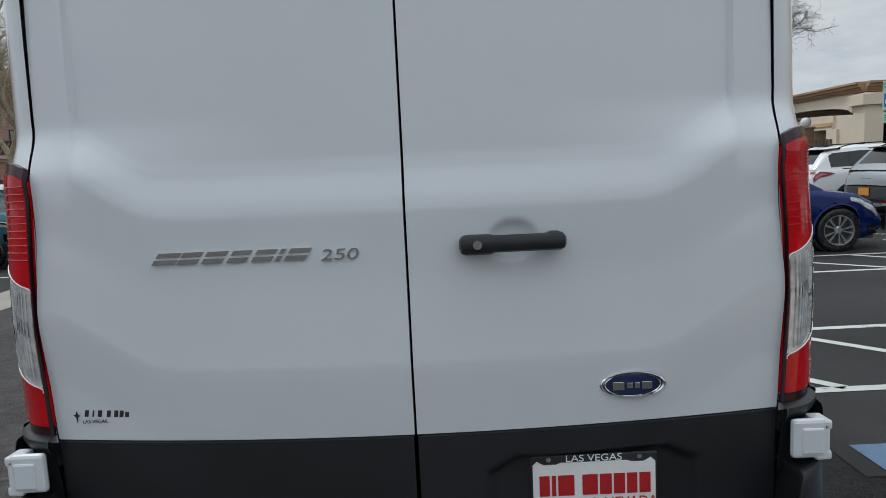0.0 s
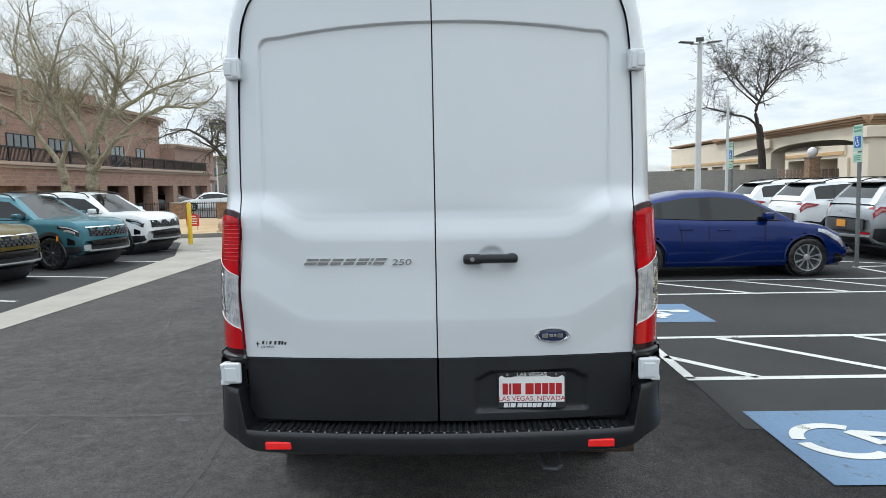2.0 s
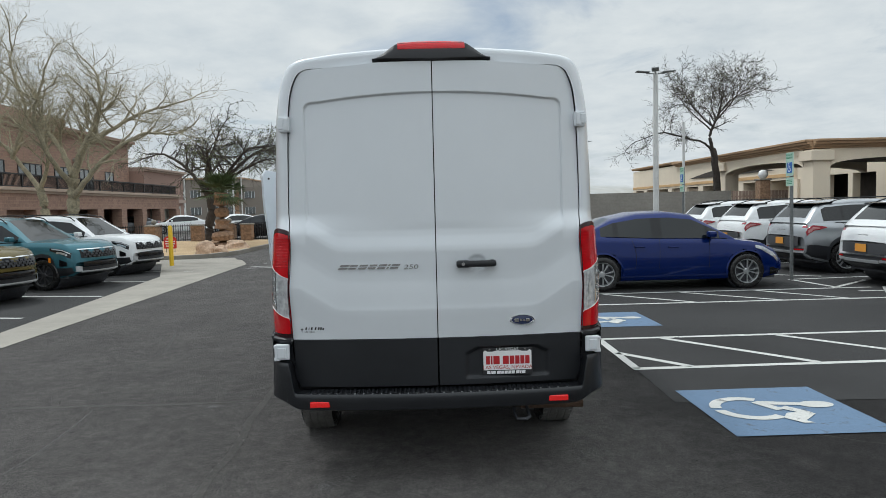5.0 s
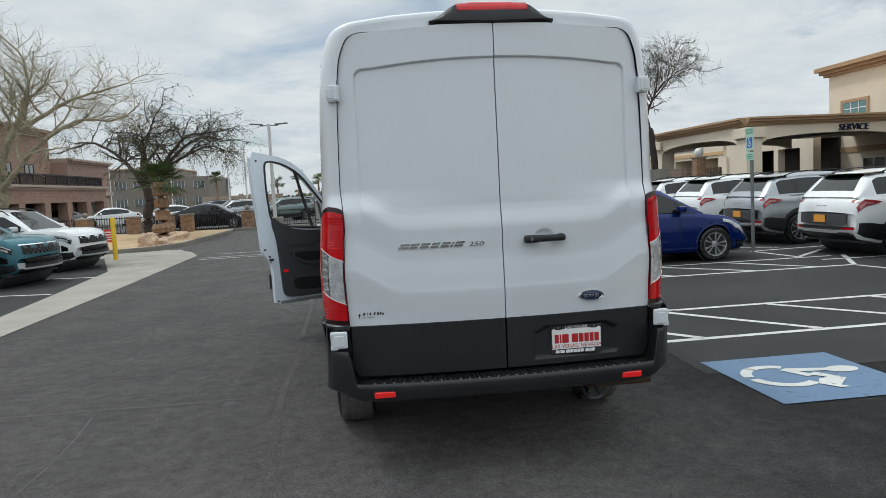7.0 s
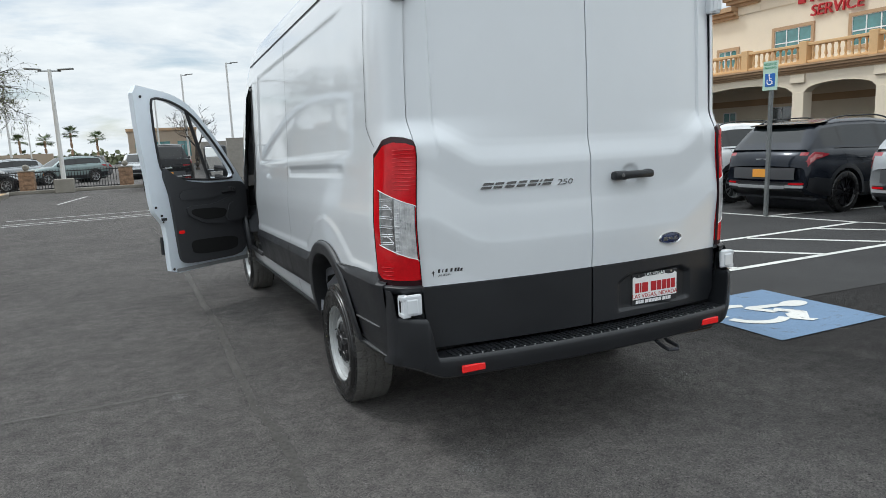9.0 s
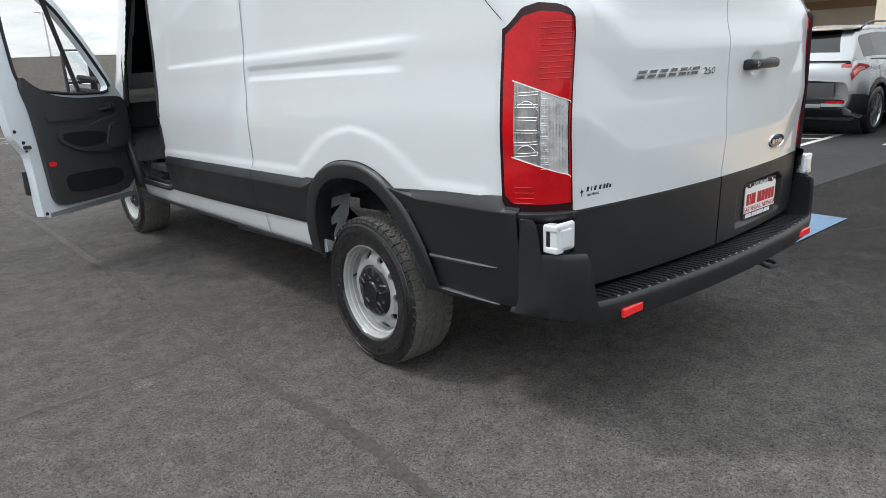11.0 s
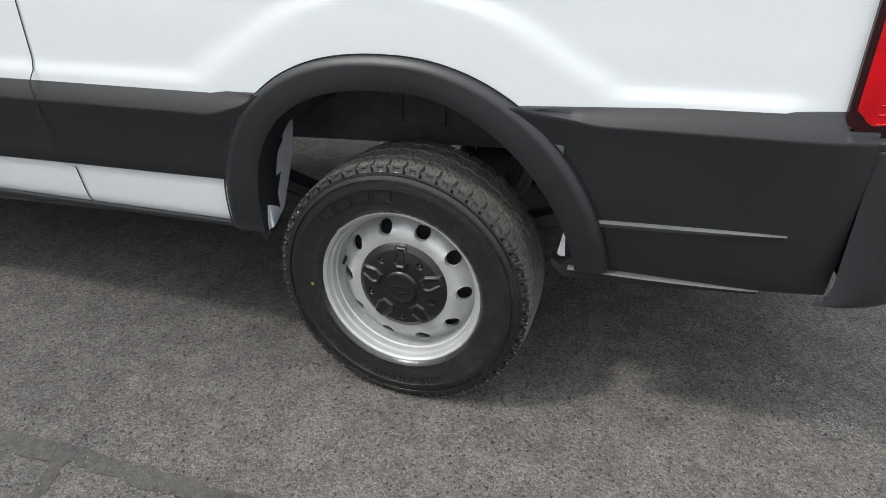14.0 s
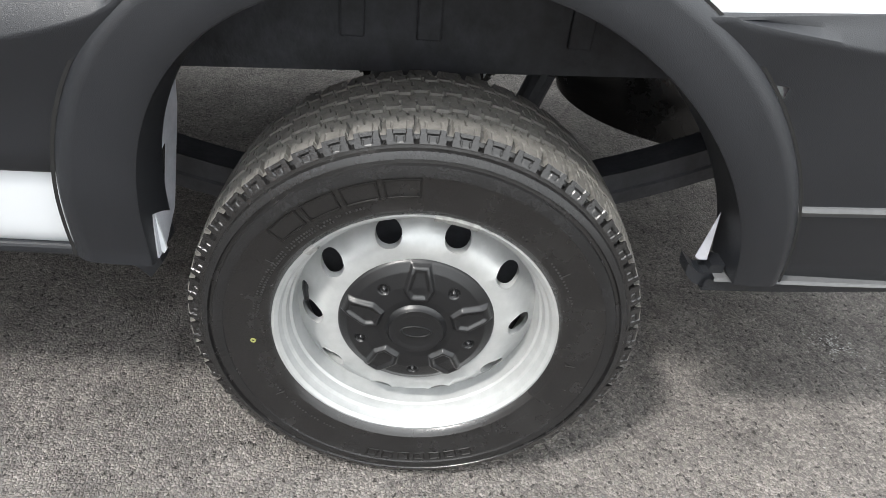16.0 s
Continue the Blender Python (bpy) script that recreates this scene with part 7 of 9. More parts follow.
car("blue_sedan", "deep blue compact sedan with alloy wheels, parked", SEDAN, P_BLUE, (4.48, 10.66), 0)
TILT = -11
for name, label, p, x, y in (("gold_suv", "olive gold compact crossover with black cladding, parked", P_GOLD, -9.95, 10.75), ("teal_suv", "teal compact crossover with black cladding, parked", P_TEAL, -9.65, 13.55), ("white_suv", "white compact crossover with black roof rails, parked", P_WHITE, -9.75, 16.65)):
    car(name, label, SELTOS, p, (x, y), TILT, alloy=DARK_ALLOY)
for name, label, p, y, a in (("silver_suv", "pale silver crossover showing its rear, parked", P_SILVER, 4.72, ALLOY), ("white_crossover", "white crossover with black bumper and silver strip, parked", P_WHITE, 2.38, ALLOY), ("charcoal_suv", "dark charcoal crossover showing its rear, parked", P_CHAR, 7.42, GLOSS_BLACK), ("white_crossover", "white crossover with black rear bumper, parked", P_WHITE, 9.8, ALLOY),
                             ("grey_silver_suv", "silver grey crossover with tinted glass, parked", P_SILVER, 12.65, ALLOY), ("white_crossover", "white crossover with black rear bumper, parked", P_WHITE, 15.45, ALLOY), ("white_crossover", "white crossover with black rear bumper, parked", P_WHITE, 18.2, ALLOY)):
    car(name, label, SPORT, p, (8.02 + 2.33, y), 1, alloy=a)


# ---- signs, posts, walls, fence ----
GREEN_SIGN = mat("pale_green_sign", (0.42, 0.58, 0.48), 0.45, grain=(40, 0.06), stain=(5, 0.05))
SIGN_BLUE = mat("sign_blue", (0.02, 0.12, 0.42), 0.45, grain=(40, 0.06))
SIGN_GREEN = mat("sign_green_print", (0.03, 0.25, 0.12), 0.5, grain=(40, 0.06))
POST = mat("sign_post_steel", (0.17, 0.18, 0.18), 0.55, metal=0.4, grain=(30, 0.2), stain=(4, 0.2))
LAMP_WHITE = mat("white_lamp_pole", (0.66, 0.66, 0.64), 0.5, grain=(20, 0.05), stain=(2, 0.08))
YELLOW = mat("yellow_bollard_paint", (0.72, 0.46, 0.02), 0.5, grain=(20, 0.08), stain=(3, 0.12))
IRON = mat("black_iron", (0.012, 0.012, 0.013), 0.5, grain=(30, 0.2))
PIER = mat("split_face_block", (0.30, 0.19, 0.12), 0.9, grain=(8, 0.35), stain=(2, 0.15), bump=(14, 0.02))
CMU = mat("grey_block_wall", (0.30, 0.28, 0.25), 0.9, grain=(6, 0.10), stain=(0.4, 0.15), bump=(40, 0.004))
BROWN_METAL = mat("brown_metal_gate", (0.40, 0.29, 0.23), 0.6, grain=(10, 0.08), stain=(2, 0.1))
RED_SIGN = mat("red_sign", (0.55, 0.03, 0.02), 0.5, grain=(30, 0.08))
BARK_PALE = mat("pale_green_bark", (0.32, 0.28, 0.19), 0.85, grain=(14, 0.3), stain=(3, 0.25), bump=(30, 0.006))
BARK_DARK = mat("dark_bark", (0.055, 0.045, 0.038), 0.9, grain=(16, 0.3), stain=(3, 0.3), bump=(30, 0.006))
LEAF = mat("sparse_olive_leaf", (0.10, 0.11, 0.04), 0.8, grain=(6, 0.3))
PALM = mat("palm_frond", (0.075, 0.105, 0.038), 0.6, grain=(8, 0.3))
STUCCO = mat("cream_stucco", (0.76, 0.66, 0.52), 0.9, grain=(25, 0.05), stain=(0.3, 0.06), bump=(60, 0.003))
MOULD = mat("tan_cornice", (0.44, 0.29, 0.17), 0.85, grain=(20, 0.06), stain=(0.6, 0.1))
BALUSTER = mat("buff_balustrade", (0.62, 0.40, 0.20), 0.85, grain=(20, 0.06), stain=(0.8, 0.08))
# dark colour that paints in the shade of deep openings
DEEP_SHADE = mat("painted_interior_shade", (0.06, 0.05, 0.042), 0.9, grain=(2, 0.3))
TEAL_GLASS = mat("teal_window_glass", (0.06, 0.20, 0.20), 0.08, spec=0.8, coat=1.0, grain=(1.5, 0.3))
DARK_GLASS = mat("dark_window_glass", (0.03, 0.04, 0.04), 0.08, spec=0.8, coat=1.0, grain=(1.5, 0.3))
PALE_BLIND = mat("pale_blind", (0.42, 0.42, 0.37), 0.5, grain=(5, 0.1))
PINK_STUCCO = mat("dusty_pink_stucco", (0.33, 0.22, 0.18), 0.9, grain=(20, 0.05), stain=(0.3, 0.06))
TAUPE = mat("taupe_stucco", (0.235, 0.205, 0.175), 0.9, grain=(20, 0.05), stain=(0.2, 0.06))
FAR_TAN = mat("far_tan_wall", (0.36, 0.29, 0.22), 0.9, grain=(5, 0.06), stain=(0.2, 0.06))
NAVY = mat("navy_letters", (0.012, 0.015, 0.05), 0.5, grain=(20, 0.1))
RED_LETTER = mat("red_letters", (0.48, 0.015, 0.02), 0.45, grain=(20, 0.08))
BUSH = mat("desert_scrub", (0.09, 0.10, 0.05), 0.9, grain=(3, 0.4), stain=(0.5, 0.3))


def brick_material():
    m = mat("brown_brick", (0.30, 0.195, 0.15), 0.9, grain=(12, 0.12), stain=(0.25, 0.12))
    n, l = m.node_tree.nodes, m.node_tree.links
    b = n["Principled BSDF"]
    source = b.inputs["Base Color"].links[0].from_socket
    co = [x for x in n if x.bl_idname == "ShaderNodeTexCoord"][0]
    sep, comb = n.new("ShaderNodeSeparateXYZ"), n.new("ShaderNodeCombineXYZ")
    add = n.new("ShaderNodeMath")
    l.new(co.outputs["Object"], sep.inputs[0])
    l.new(sep.outputs["X"], add.inputs[0])
    l.new(sep.outputs["Y"], add.inputs[1])
    l.new(add.outputs[0], comb.inputs["X"])
    l.new(sep.outputs["Z"], comb.inputs["Y"])
    t = n.new("ShaderNodeTexBrick")
    t.inputs["Scale"].default_value, t.inputs["Brick Width"].default_value, t.inputs["Row Height"].default_value = 1.0, 0.40, 0.20
    t.inputs["Mortar Size"].default_value = 0.012
    t.inputs["Color1"].default_value, t.inputs["Color2"].default_value, t.inputs["Mortar"].default_value = (1.1, 1.08, 1.05, 1), (0.88, 0.86, 0.86, 1), (1.25, 1.25, 1.2, 1)
    l.new(comb.outputs[0], t.inputs["Vector"])
    x = n.new("ShaderNodeMix")
    x.data_type, x.blend_type = "RGBA", "MULTIPLY"
    x.inputs["Factor"].default_value = 1.0
    l.new(source, x.inputs["A"])
    l.new(t.outputs["Color"], x.inputs["B"])
    l.new(x.outputs["Result"], b.inputs["Base Color"])
    return m


BRICK = brick_material()


def one(name, make, material, label, category, group="", kind="", smooth=False):
    """A thing of a single mesh, built by make(bm)."""
    bm = bmesh.new()
    make(bm)
    return tagged(part(name, bm, material, None, "", smooth), label, category, group, kind)


def parking_sign(x, y, lean, turn, low_plate=True):
    t = thing("parking_sign", "green and blue reserved parking sign on a leaning steel post", "sign", (x, y, 0), turn, "parking signs")
    m = pose(0, 0, 0, 0, lean, 0)
    bm = bmesh.new()
    box(bm, (-0.03, -0.025, -0.02), (0.03, 0.025, 2.56), 0.004, m)
    part("post", bm, POST, t, "grey square steel post")
    bm = bmesh.new()
    box(bm, (-0.15, -0.040, 2.10), (0.15, -0.034, 2.57), 0.004, m)
    plate_ = part("sign_plate", bm, GREEN_SIGN, t, "pale green sign plate")
    bm = bmesh.new()
    box(bm, (-0.10, -0.045, 2.16), (0.10, -0.041, 2.37), 0.003, m)
    part("blue_panel", bm, SIGN_BLUE, plate_, "blue panel")
    bm = bmesh.new()
    face = m @ Matrix.Translation((0, -0.049, 2.265)) @ pose(0, 0, 0, 90)
    rows = [[], []]
    for i in range(15):
        a = radians(150 + 210 * i / 14)
        for row, q in zip(rows, (0.045, 0.062)):
            row.append((q * math.cos(a), q * math.sin(a) - 0.02, 0))
    grid(bm, rows)
    for pts in ([(-0.02, 0.065), (-0.002, 0.065), (0.008, -0.01), (-0.012, -0.01)], [(-0.01, 0.0), (0.045, 0.0), (0.045, -0.016), (-0.01, -0.016)], [(0.03, -0.005), (0.046, -0.005), (0.07, -0.065), (0.054, -0.065)], [(-0.005, 0.035), (0.04, 0.03), (0.04, 0.02), (-0.005, 0.022)]):
        bm.faces.new([bm.verts.new((a, b, 0)) for a, b in pts])
    bm.faces.new([bm.verts.new((-0.012 + 0.016 * math.cos(a), 0.082 + 0.016 * math.sin(a), 0)) for a in np.linspace(0, 6.28, 12, endpoint=False)])
    bmesh.ops.transform(bm, matrix=face, verts=bm.verts)
    part("wheelchair_symbol", bm, PLATE, plate_, "white wheelchair symbol")
    lettering("sign_words", "RESERVED\nPARKING", 0.058, SIGN_GREEN, m @ Matrix.Translation((0, -0.042, 2.49)) @ pose(0, 0, 0, 90), plate_, 0.0006)
    if low_plate:
        bm = bmesh.new()
        box(bm, (-0.15, -0.040, 1.90), (0.15, -0.034, 2.07), 0.004, m)
        part("lower_plate", bm, GREEN_SIGN, t, "small pale green plate with unreadable print")
        for z in (1.94, 1.975, 2.01):
            bm = bmesh.new()
            box(bm, (-0.10, -0.043, z), (0.10, -0.041, z + 0.014), 0, m)
            part("print_bar", bm, SIGN_GREEN, t)
    return t


parking_sign(7.30, 10.82, -1.0, -92)
parking_sign(7.70, 6.98, 1.0, -93, False)
parking_sign(6.95, 15.6, 0.0, -92)


def street_lamp(x, y, h, arms, r=0.085, plinth=0.0, turn=0.0):
    t = thing("street_lamp", "tall white steel car park lamp with flat heads", "street lamp", (x, y, 0), turn, "car park lamps")
    if plinth:
        bm = bmesh.new()
        box(bm, (-0.38, -0.38, 0), (0.38, 0.38, plinth), 0.03)
        part("concrete_base", bm, CONCRETE, t, "square concrete base")
    bm = bmesh.new()
    rod(bm, (0, 0, plinth), (0, 0, h), r, r * 0.72, 14)
    part("pole", bm, LAMP_WHITE, t, "", True)
    for a in arms:
        d = Vector((math.cos(radians(a)), math.sin(radians(a)), 0))
        bm = bmesh.new()
        q = pose(0, 0, h, 0, 0, a)
        box(bm, (0.05, -0.03, -0.10), (0.45, 0.03, -0.04), 0.01, q)
        box(bm, (0.30, -0.17, -0.06), (0.95, 0.17, 0.0), 0.03, q @ pose(0, 0, 0, 0, -4, 0))
        part("lamp_head", bm, GALV, t, "flat grey lamp head")
    return t


street_lamp(11.2, 30, 7.9, (180, 0, 250), 0.15)
street_lamp(14.9, 36, 6.2, (), 0.09)
street_lamp(14.6, 60, 7.4, (0, 180), 0.12)
street_lamp(15.6, 95, 8.5, (0, 180), 0.12)
street_lamp(-5.15, 33.0, 5.35, (0, 180), 0.10, 0.62)
for x, y, h in ((2.0, 62, 8.2), (0.0, 75, 7.8), (5.2, 57, 8.6), (-2.2, 85, 8.5), (-28, 100, 9.0), (-18, 90, 8.6), (-23, 78, 8.0), (-12.5, 70, 7.5), (-33, 90, 8.5), (-16, 110, 8.0)):
    street_lamp(x, y, h, (0,), 0.10)

t = thing("bollard", "yellow painted steel bollard on concrete", "bollard", (-8.05, 18.6, 0))
bm = bmesh.new()
lathe(bm, [(0.066, 0), (0.066, 1.22), (0.055, 1.25), (0.03, 1.265), (0, 1.27)], 24)
part("post", bm, YELLOW, t, "", True)
t = thing("notice_sign", "small red notice sign with white bars on two stakes", "sign", (-10.13, 24.0, 0.1), -8)
bm = bmesh.new()
prism(bm, [(-0.24, 0.16), (0.24, 0.16), (0.26, 0.20), (0.26, 0.54), (0.20, 0.60), (0.08, 0.64), (-0.08, 0.64), (-0.20, 0.60), (-0.26, 0.54), (-0.26, 0.20)], 0.02, Matrix.Translation((0, 0.01, 0)) @ pose(0, 0, 0, 90))
part("sign_board", bm, RED_SIGN, t, "red board with a rounded top")
for z, w in ((0.24, 0.17), (0.33, 0.2), (0.42, 0.2), (0.52, 0.14)):
    bm = bmesh.new()
    box(bm, (-w, -0.016, z), (w, -0.012, z + 0.04))
    part("print_bar", bm, PLATE, t, "white bar of unreadable print")
for x in (-0.18, 0.18):
    bm = bmesh.new()
    rod(bm, (x, 0.02, -0.1), (x, 0.02, 0.55), 0.012, sides=8)
    part("stake", bm, POST, t)

# gravel island between the bays, with a rounded concrete kerb
def rounded(x0, y0, x1, y1, r, steps=8):
    """Outline of a box with round corners, anticlockwise."""
    out = []
    for cx, cy, a in ((x1 - r, y0 + r, -90), (x1 - r, y1 - r, 0), (x0 + r, y1 - r, 90), (x0 + r, y0 + r, 180)):
        out += [(cx + r * math.cos(math.radians(a + 90 * k / steps)), cy + r * math.sin(math.radians(a + 90 * k / steps))) for k in range(steps + 1)]
    return out


bm = bmesh.new()
nest = [(0.0, 0.0), (0.008, 0.12), (0.03, 0.15), (0.155, 0.152), (0.175, 0.145), (0.18, 0.06)]
rows = [[(x, y, z) for x, y in rounded(2.84 + q, -1.5 + q, 13.4 - q, 1.22 - q, 0.55 - q)] for q, z in nest]
grid(bm, [row + row[:1] for row in rows])
bmesh.ops.reverse_faces(bm, faces=bm.faces)
tagged(part("kerb", bm, CONCRETE), "weathered pale concrete kerb round a gravel island", "kerb", kind="structure")
rng = random.Random(31)


def gravel_bed(bm):
    bm.faces.new([bm.verts.new((x, y, 0.085)) for x, y in rounded(3.0, -1.34, 13.24, 1.06, 0.4)])
    bmesh.ops.triangulate(bm, faces=bm.faces)
    bmesh.ops.subdivide_edges(bm, edges=bm.edges, cuts=5, use_grid_fill=True)


one("gravel_bed", gravel_bed, SAND, "tan gravel filling a kerbed island", "ground", kind="structure")
bm = bmesh.new()
for _ in range(2600):
    x, y, r = rng.uniform(3.1, 9.0), rng.uniform(-1.25, 0.98), rng.uniform(0.008, 0.024)
    c = [bm.verts.new((x + r * rng.uniform(0.7, 1.2) * math.cos(a), y + r * rng.uniform(0.7, 1.2) * math.sin(a), 0.084)) for a in (0, 1.26, 2.5, 3.77, 5.0)]
    top = bm.verts.new((x + r * rng.uniform(-0.3, 0.3), y, 0.088 + r * 0.8))
    for a, b in zip(c, c[1:] + c[:1]):
        bm.faces.new((a, b, top))
tagged(part("gravel", bm, SAND), "loose tan stones of the gravel island", "gravel", kind="stuff")

# planted island with a concrete kerb
EDGE = [(-30, 21.2), (-12, 21.0), (-9.0, 21.1), (-7.9, 21.7), (-7.3, 23.2), (-7.2, 27), (-7.1, 31.5), (-7.4, 33.6), (-30, 33.8)]


def island(bm):
    bm.faces.new([bm.verts.new((x, y, 0.12)) for x, y in EDGE])
    bmesh.ops.triangulate(bm, faces=bm.faces)
    bmesh.ops.subdivide_edges(bm, edges=bm.edges, cuts=6, use_grid_fill=True)
    for v in bm.verts:
        v.co.z += 0.10 * noise.noise(v.co * 0.5)


one("planting_bed", island, SAND, "tan gravel planting bed behind a concrete kerb", "ground", kind="structure", smooth=True)
bm = bmesh.new()
rows = []
for i, (x, y) in enumerate(EDGE[:-1]):
    a, b = EDGE[max(0, i - 1)], EDGE[min(len(EDGE) - 1, i + 1)]
    d = Vector((b[0] - a[0], b[1] - a[1])).normalized()
    n = Vector((d.y, -d.x))
    rows.append([(x + n.x * q, y + n.y * q, z) for q, z in ((0.0, 0.0), (0.02, 0.15), (-0.13, 0.155), (-0.15, 0.02))])
grid(bm, rows)
tagged(part("kerb", bm, CONCRETE), "pale concrete kerb round the planting bed", "kerb", kind="structure")
bm = bmesh.new()
box(bm, (-7.4, 33.55, 0), (40, 33.75, 0.15), 0.02)
tagged(part("kerb", bm, CONCRETE), "pale concrete kerb below the fence", "kerb", kind="structure")
bm = bmesh.new()
sheet(bm, [(-30, 19.3), (-8.6, 19.3), (-6.0, 19.0), (-6.9, 21.4), (-9, 21.1), (-30, 21.2)], 0.013)
tagged(part("pavement_apron", bm, CONCRETE), "pale concrete apron before the planting bed", "pavement", kind="structure")

for x, y, sx, sy, sz, seed in ((-8.35, 22.7, 0.42, 0.36, 0.42, 3), (-7.80, 22.75, 0.30, 0.26, 0.24, 7), (-7.85, 25.0, 0.52, 0.40, 0.33, 12), (-10.4, 30.5, 0.6, 0.5, 0.4, 15)):
    def boulder(bm, sx=sx, sy=sy, sz=sz, seed=seed):
        bmesh.ops.create_icosphere(bm, subdivisions=4, radius=1.0)
        for v in bm.verts:
            p = v.co.copy()
            k = 1 + 0.46 * noise.noise(p * 1.5 + Vector((seed, 0, 0))) + 0.10 * noise.noise(p * 3.5 + Vector((seed, 5, 0)))
            k = min(k, 1.08)
            v.co = Vector((p.x * sx * k, p.y * sy * k, max(-0.15, p.z * sz * k)))
    b = one("boulder", boulder, ROCK, "rough tan sandstone boulder on the gravel", "rock", "boulders", smooth=True)
    b.location = (x, y, 0.16)

# iron fence between block piers
fence = thing("iron_fence", "black iron railing fence between block piers", "fence", (0, 34.1, 0))
PIERS = [-31.0 + 4.05 * k for k in range(8)]
for a, b in zip(PIERS, PIERS[1:]):
    for z in (0.16, 0.92):
        bm = bmesh.new()
        box(bm, (a + 0.3, -0.02, z), (b - 0.3, 0.02, z + 0.04))
        part("rail", bm, IRON, fence)
bar_mesh = None
for a, b in zip(PIERS, PIERS[1:]):
    for k in range(1, 28):
        x = a + 0.3 + (b - a - 0.6) * k / 28
        if bar_mesh is None:
            bm = bmesh.new()
            box(bm, (-0.012, -0.012, 0.03), (0.012, 0.012, 1.02))
            first = part("picket", bm, IRON, fence)
            bar_mesh = first.data
            first.location.x = x
        else:
            o = new("picket", bar_mesh)
            o.parent = fence
            o.location.x = x
for x in PIERS:
    t = thing("fence_pier", "square split-face block pier with a pale cap", "pillar", (x, 34.1, 0), group="fence piers")
    for k in range(5):
        for j, (x0, x1) in enumerate(((-0.30, -0.003), (0.003, 0.30)) if k % 2 else ((-0.30, 0.30),)):
            bm = bmesh.new()
            box(bm, (x0, -0.30, 0.196 * k), (x1, 0.30, 0.196 * k + 0.190), 0.012)
            part("block", bm, PIER, t)
    bm = bmesh.new()
    box(bm, (-0.33, -0.33, 0.98), (0.33, 0.33, 1.04), 0.02)
    cap = part("pier_cap", bm, CONCRETE, t, "pale cap slab")
    bm = bmesh.new()
    bmesh.ops.create_uvsphere(bm, u_segments=16, v_segments=10, radius=0.14, matrix=Matrix.Translation((0, 0, 1.17)))
    part("globe", bm, CONCRETE, cap, "round stone ball", True)
# low block wall with piers near the building
for x in (-14.5, -12.1, -9.5):
    t = thing("garden_pier", "low tan split-face block pier with a pale cap", "pillar", (x, 33.0, 0), group="garden piers")
    for k in range(5):
        bm = bmesh.new()
        box(bm, (-0.28, -0.28, 0.19 * k), (0.28, 0.28, 0.19 * k + 0.185), 0.01)
        part("block_course", bm, PIER, t)
    bm = bmesh.new()
    box(bm, (-0.32, -0.32, 0.95), (0.32, 0.32, 1.02), 0.015)
    part("coping", bm, CONCRETE, t)

# block wall and gate behind the cars on the far side
bm = bmesh.new()
box(bm, (2.5, 38, 0), (18.6, 38.2, 2.22))
wall = tagged(part("wall_north", bm, CMU), "grey concrete block boundary wall", "wall", kind="structure")
for k in range(11):
    bm = bmesh.new()
    box(bm, (2.5, 37.992, 0.2 * k + 0.19), (18.6, 37.999, 0.2 * k + 0.20))
    part("joint", bm, CONCRETE, wall)
t = thing("service_gate", "brown ribbed metal gate in the boundary wall", "gate", (20.4, 38.0, 0))
for k in range(17):
    bm = bmesh.new()
    box(bm, (-1.72 + 0.205 * k, -0.03, 0.05), (-1.56 + 0.205 * k, 0.02, 2.18), 0.01)
    part("slat", bm, BROWN_METAL, t)
bm = bmesh.new()
box(bm, (-1.75, 0.02, 0.3), (1.75, 0.06, 0.4))
box(bm, (-1.75, 0.02, 1.8), (1.75, 0.06, 1.9))
part("gate_frame", bm, BROWN_METAL, t)
t = thing("globe_lamp_pier", "tan masonry pier carrying a white globe lamp", "lamp post", (19.8, 36.5, 0))
bm = bmesh.new()
box(bm, (-0.3, -0.3, 0), (0.3, 0.3, 2.75), 0.02)
part("pier", bm, PIER, t)
bm = bmesh.new()
box(bm, (-0.36, -0.36, 2.75), (0.36, 0.36, 2.85), 0.02)
part("cap", bm, CONCRETE, t)
bm = bmesh.new()
bmesh.ops.create_uvsphere(bm, u_segments=24, v_segments=16, radius=0.27, matrix=Matrix.Translation((0, 0, 3.1)))
part("globe", bm, PLATE, t, "white glass globe", True)


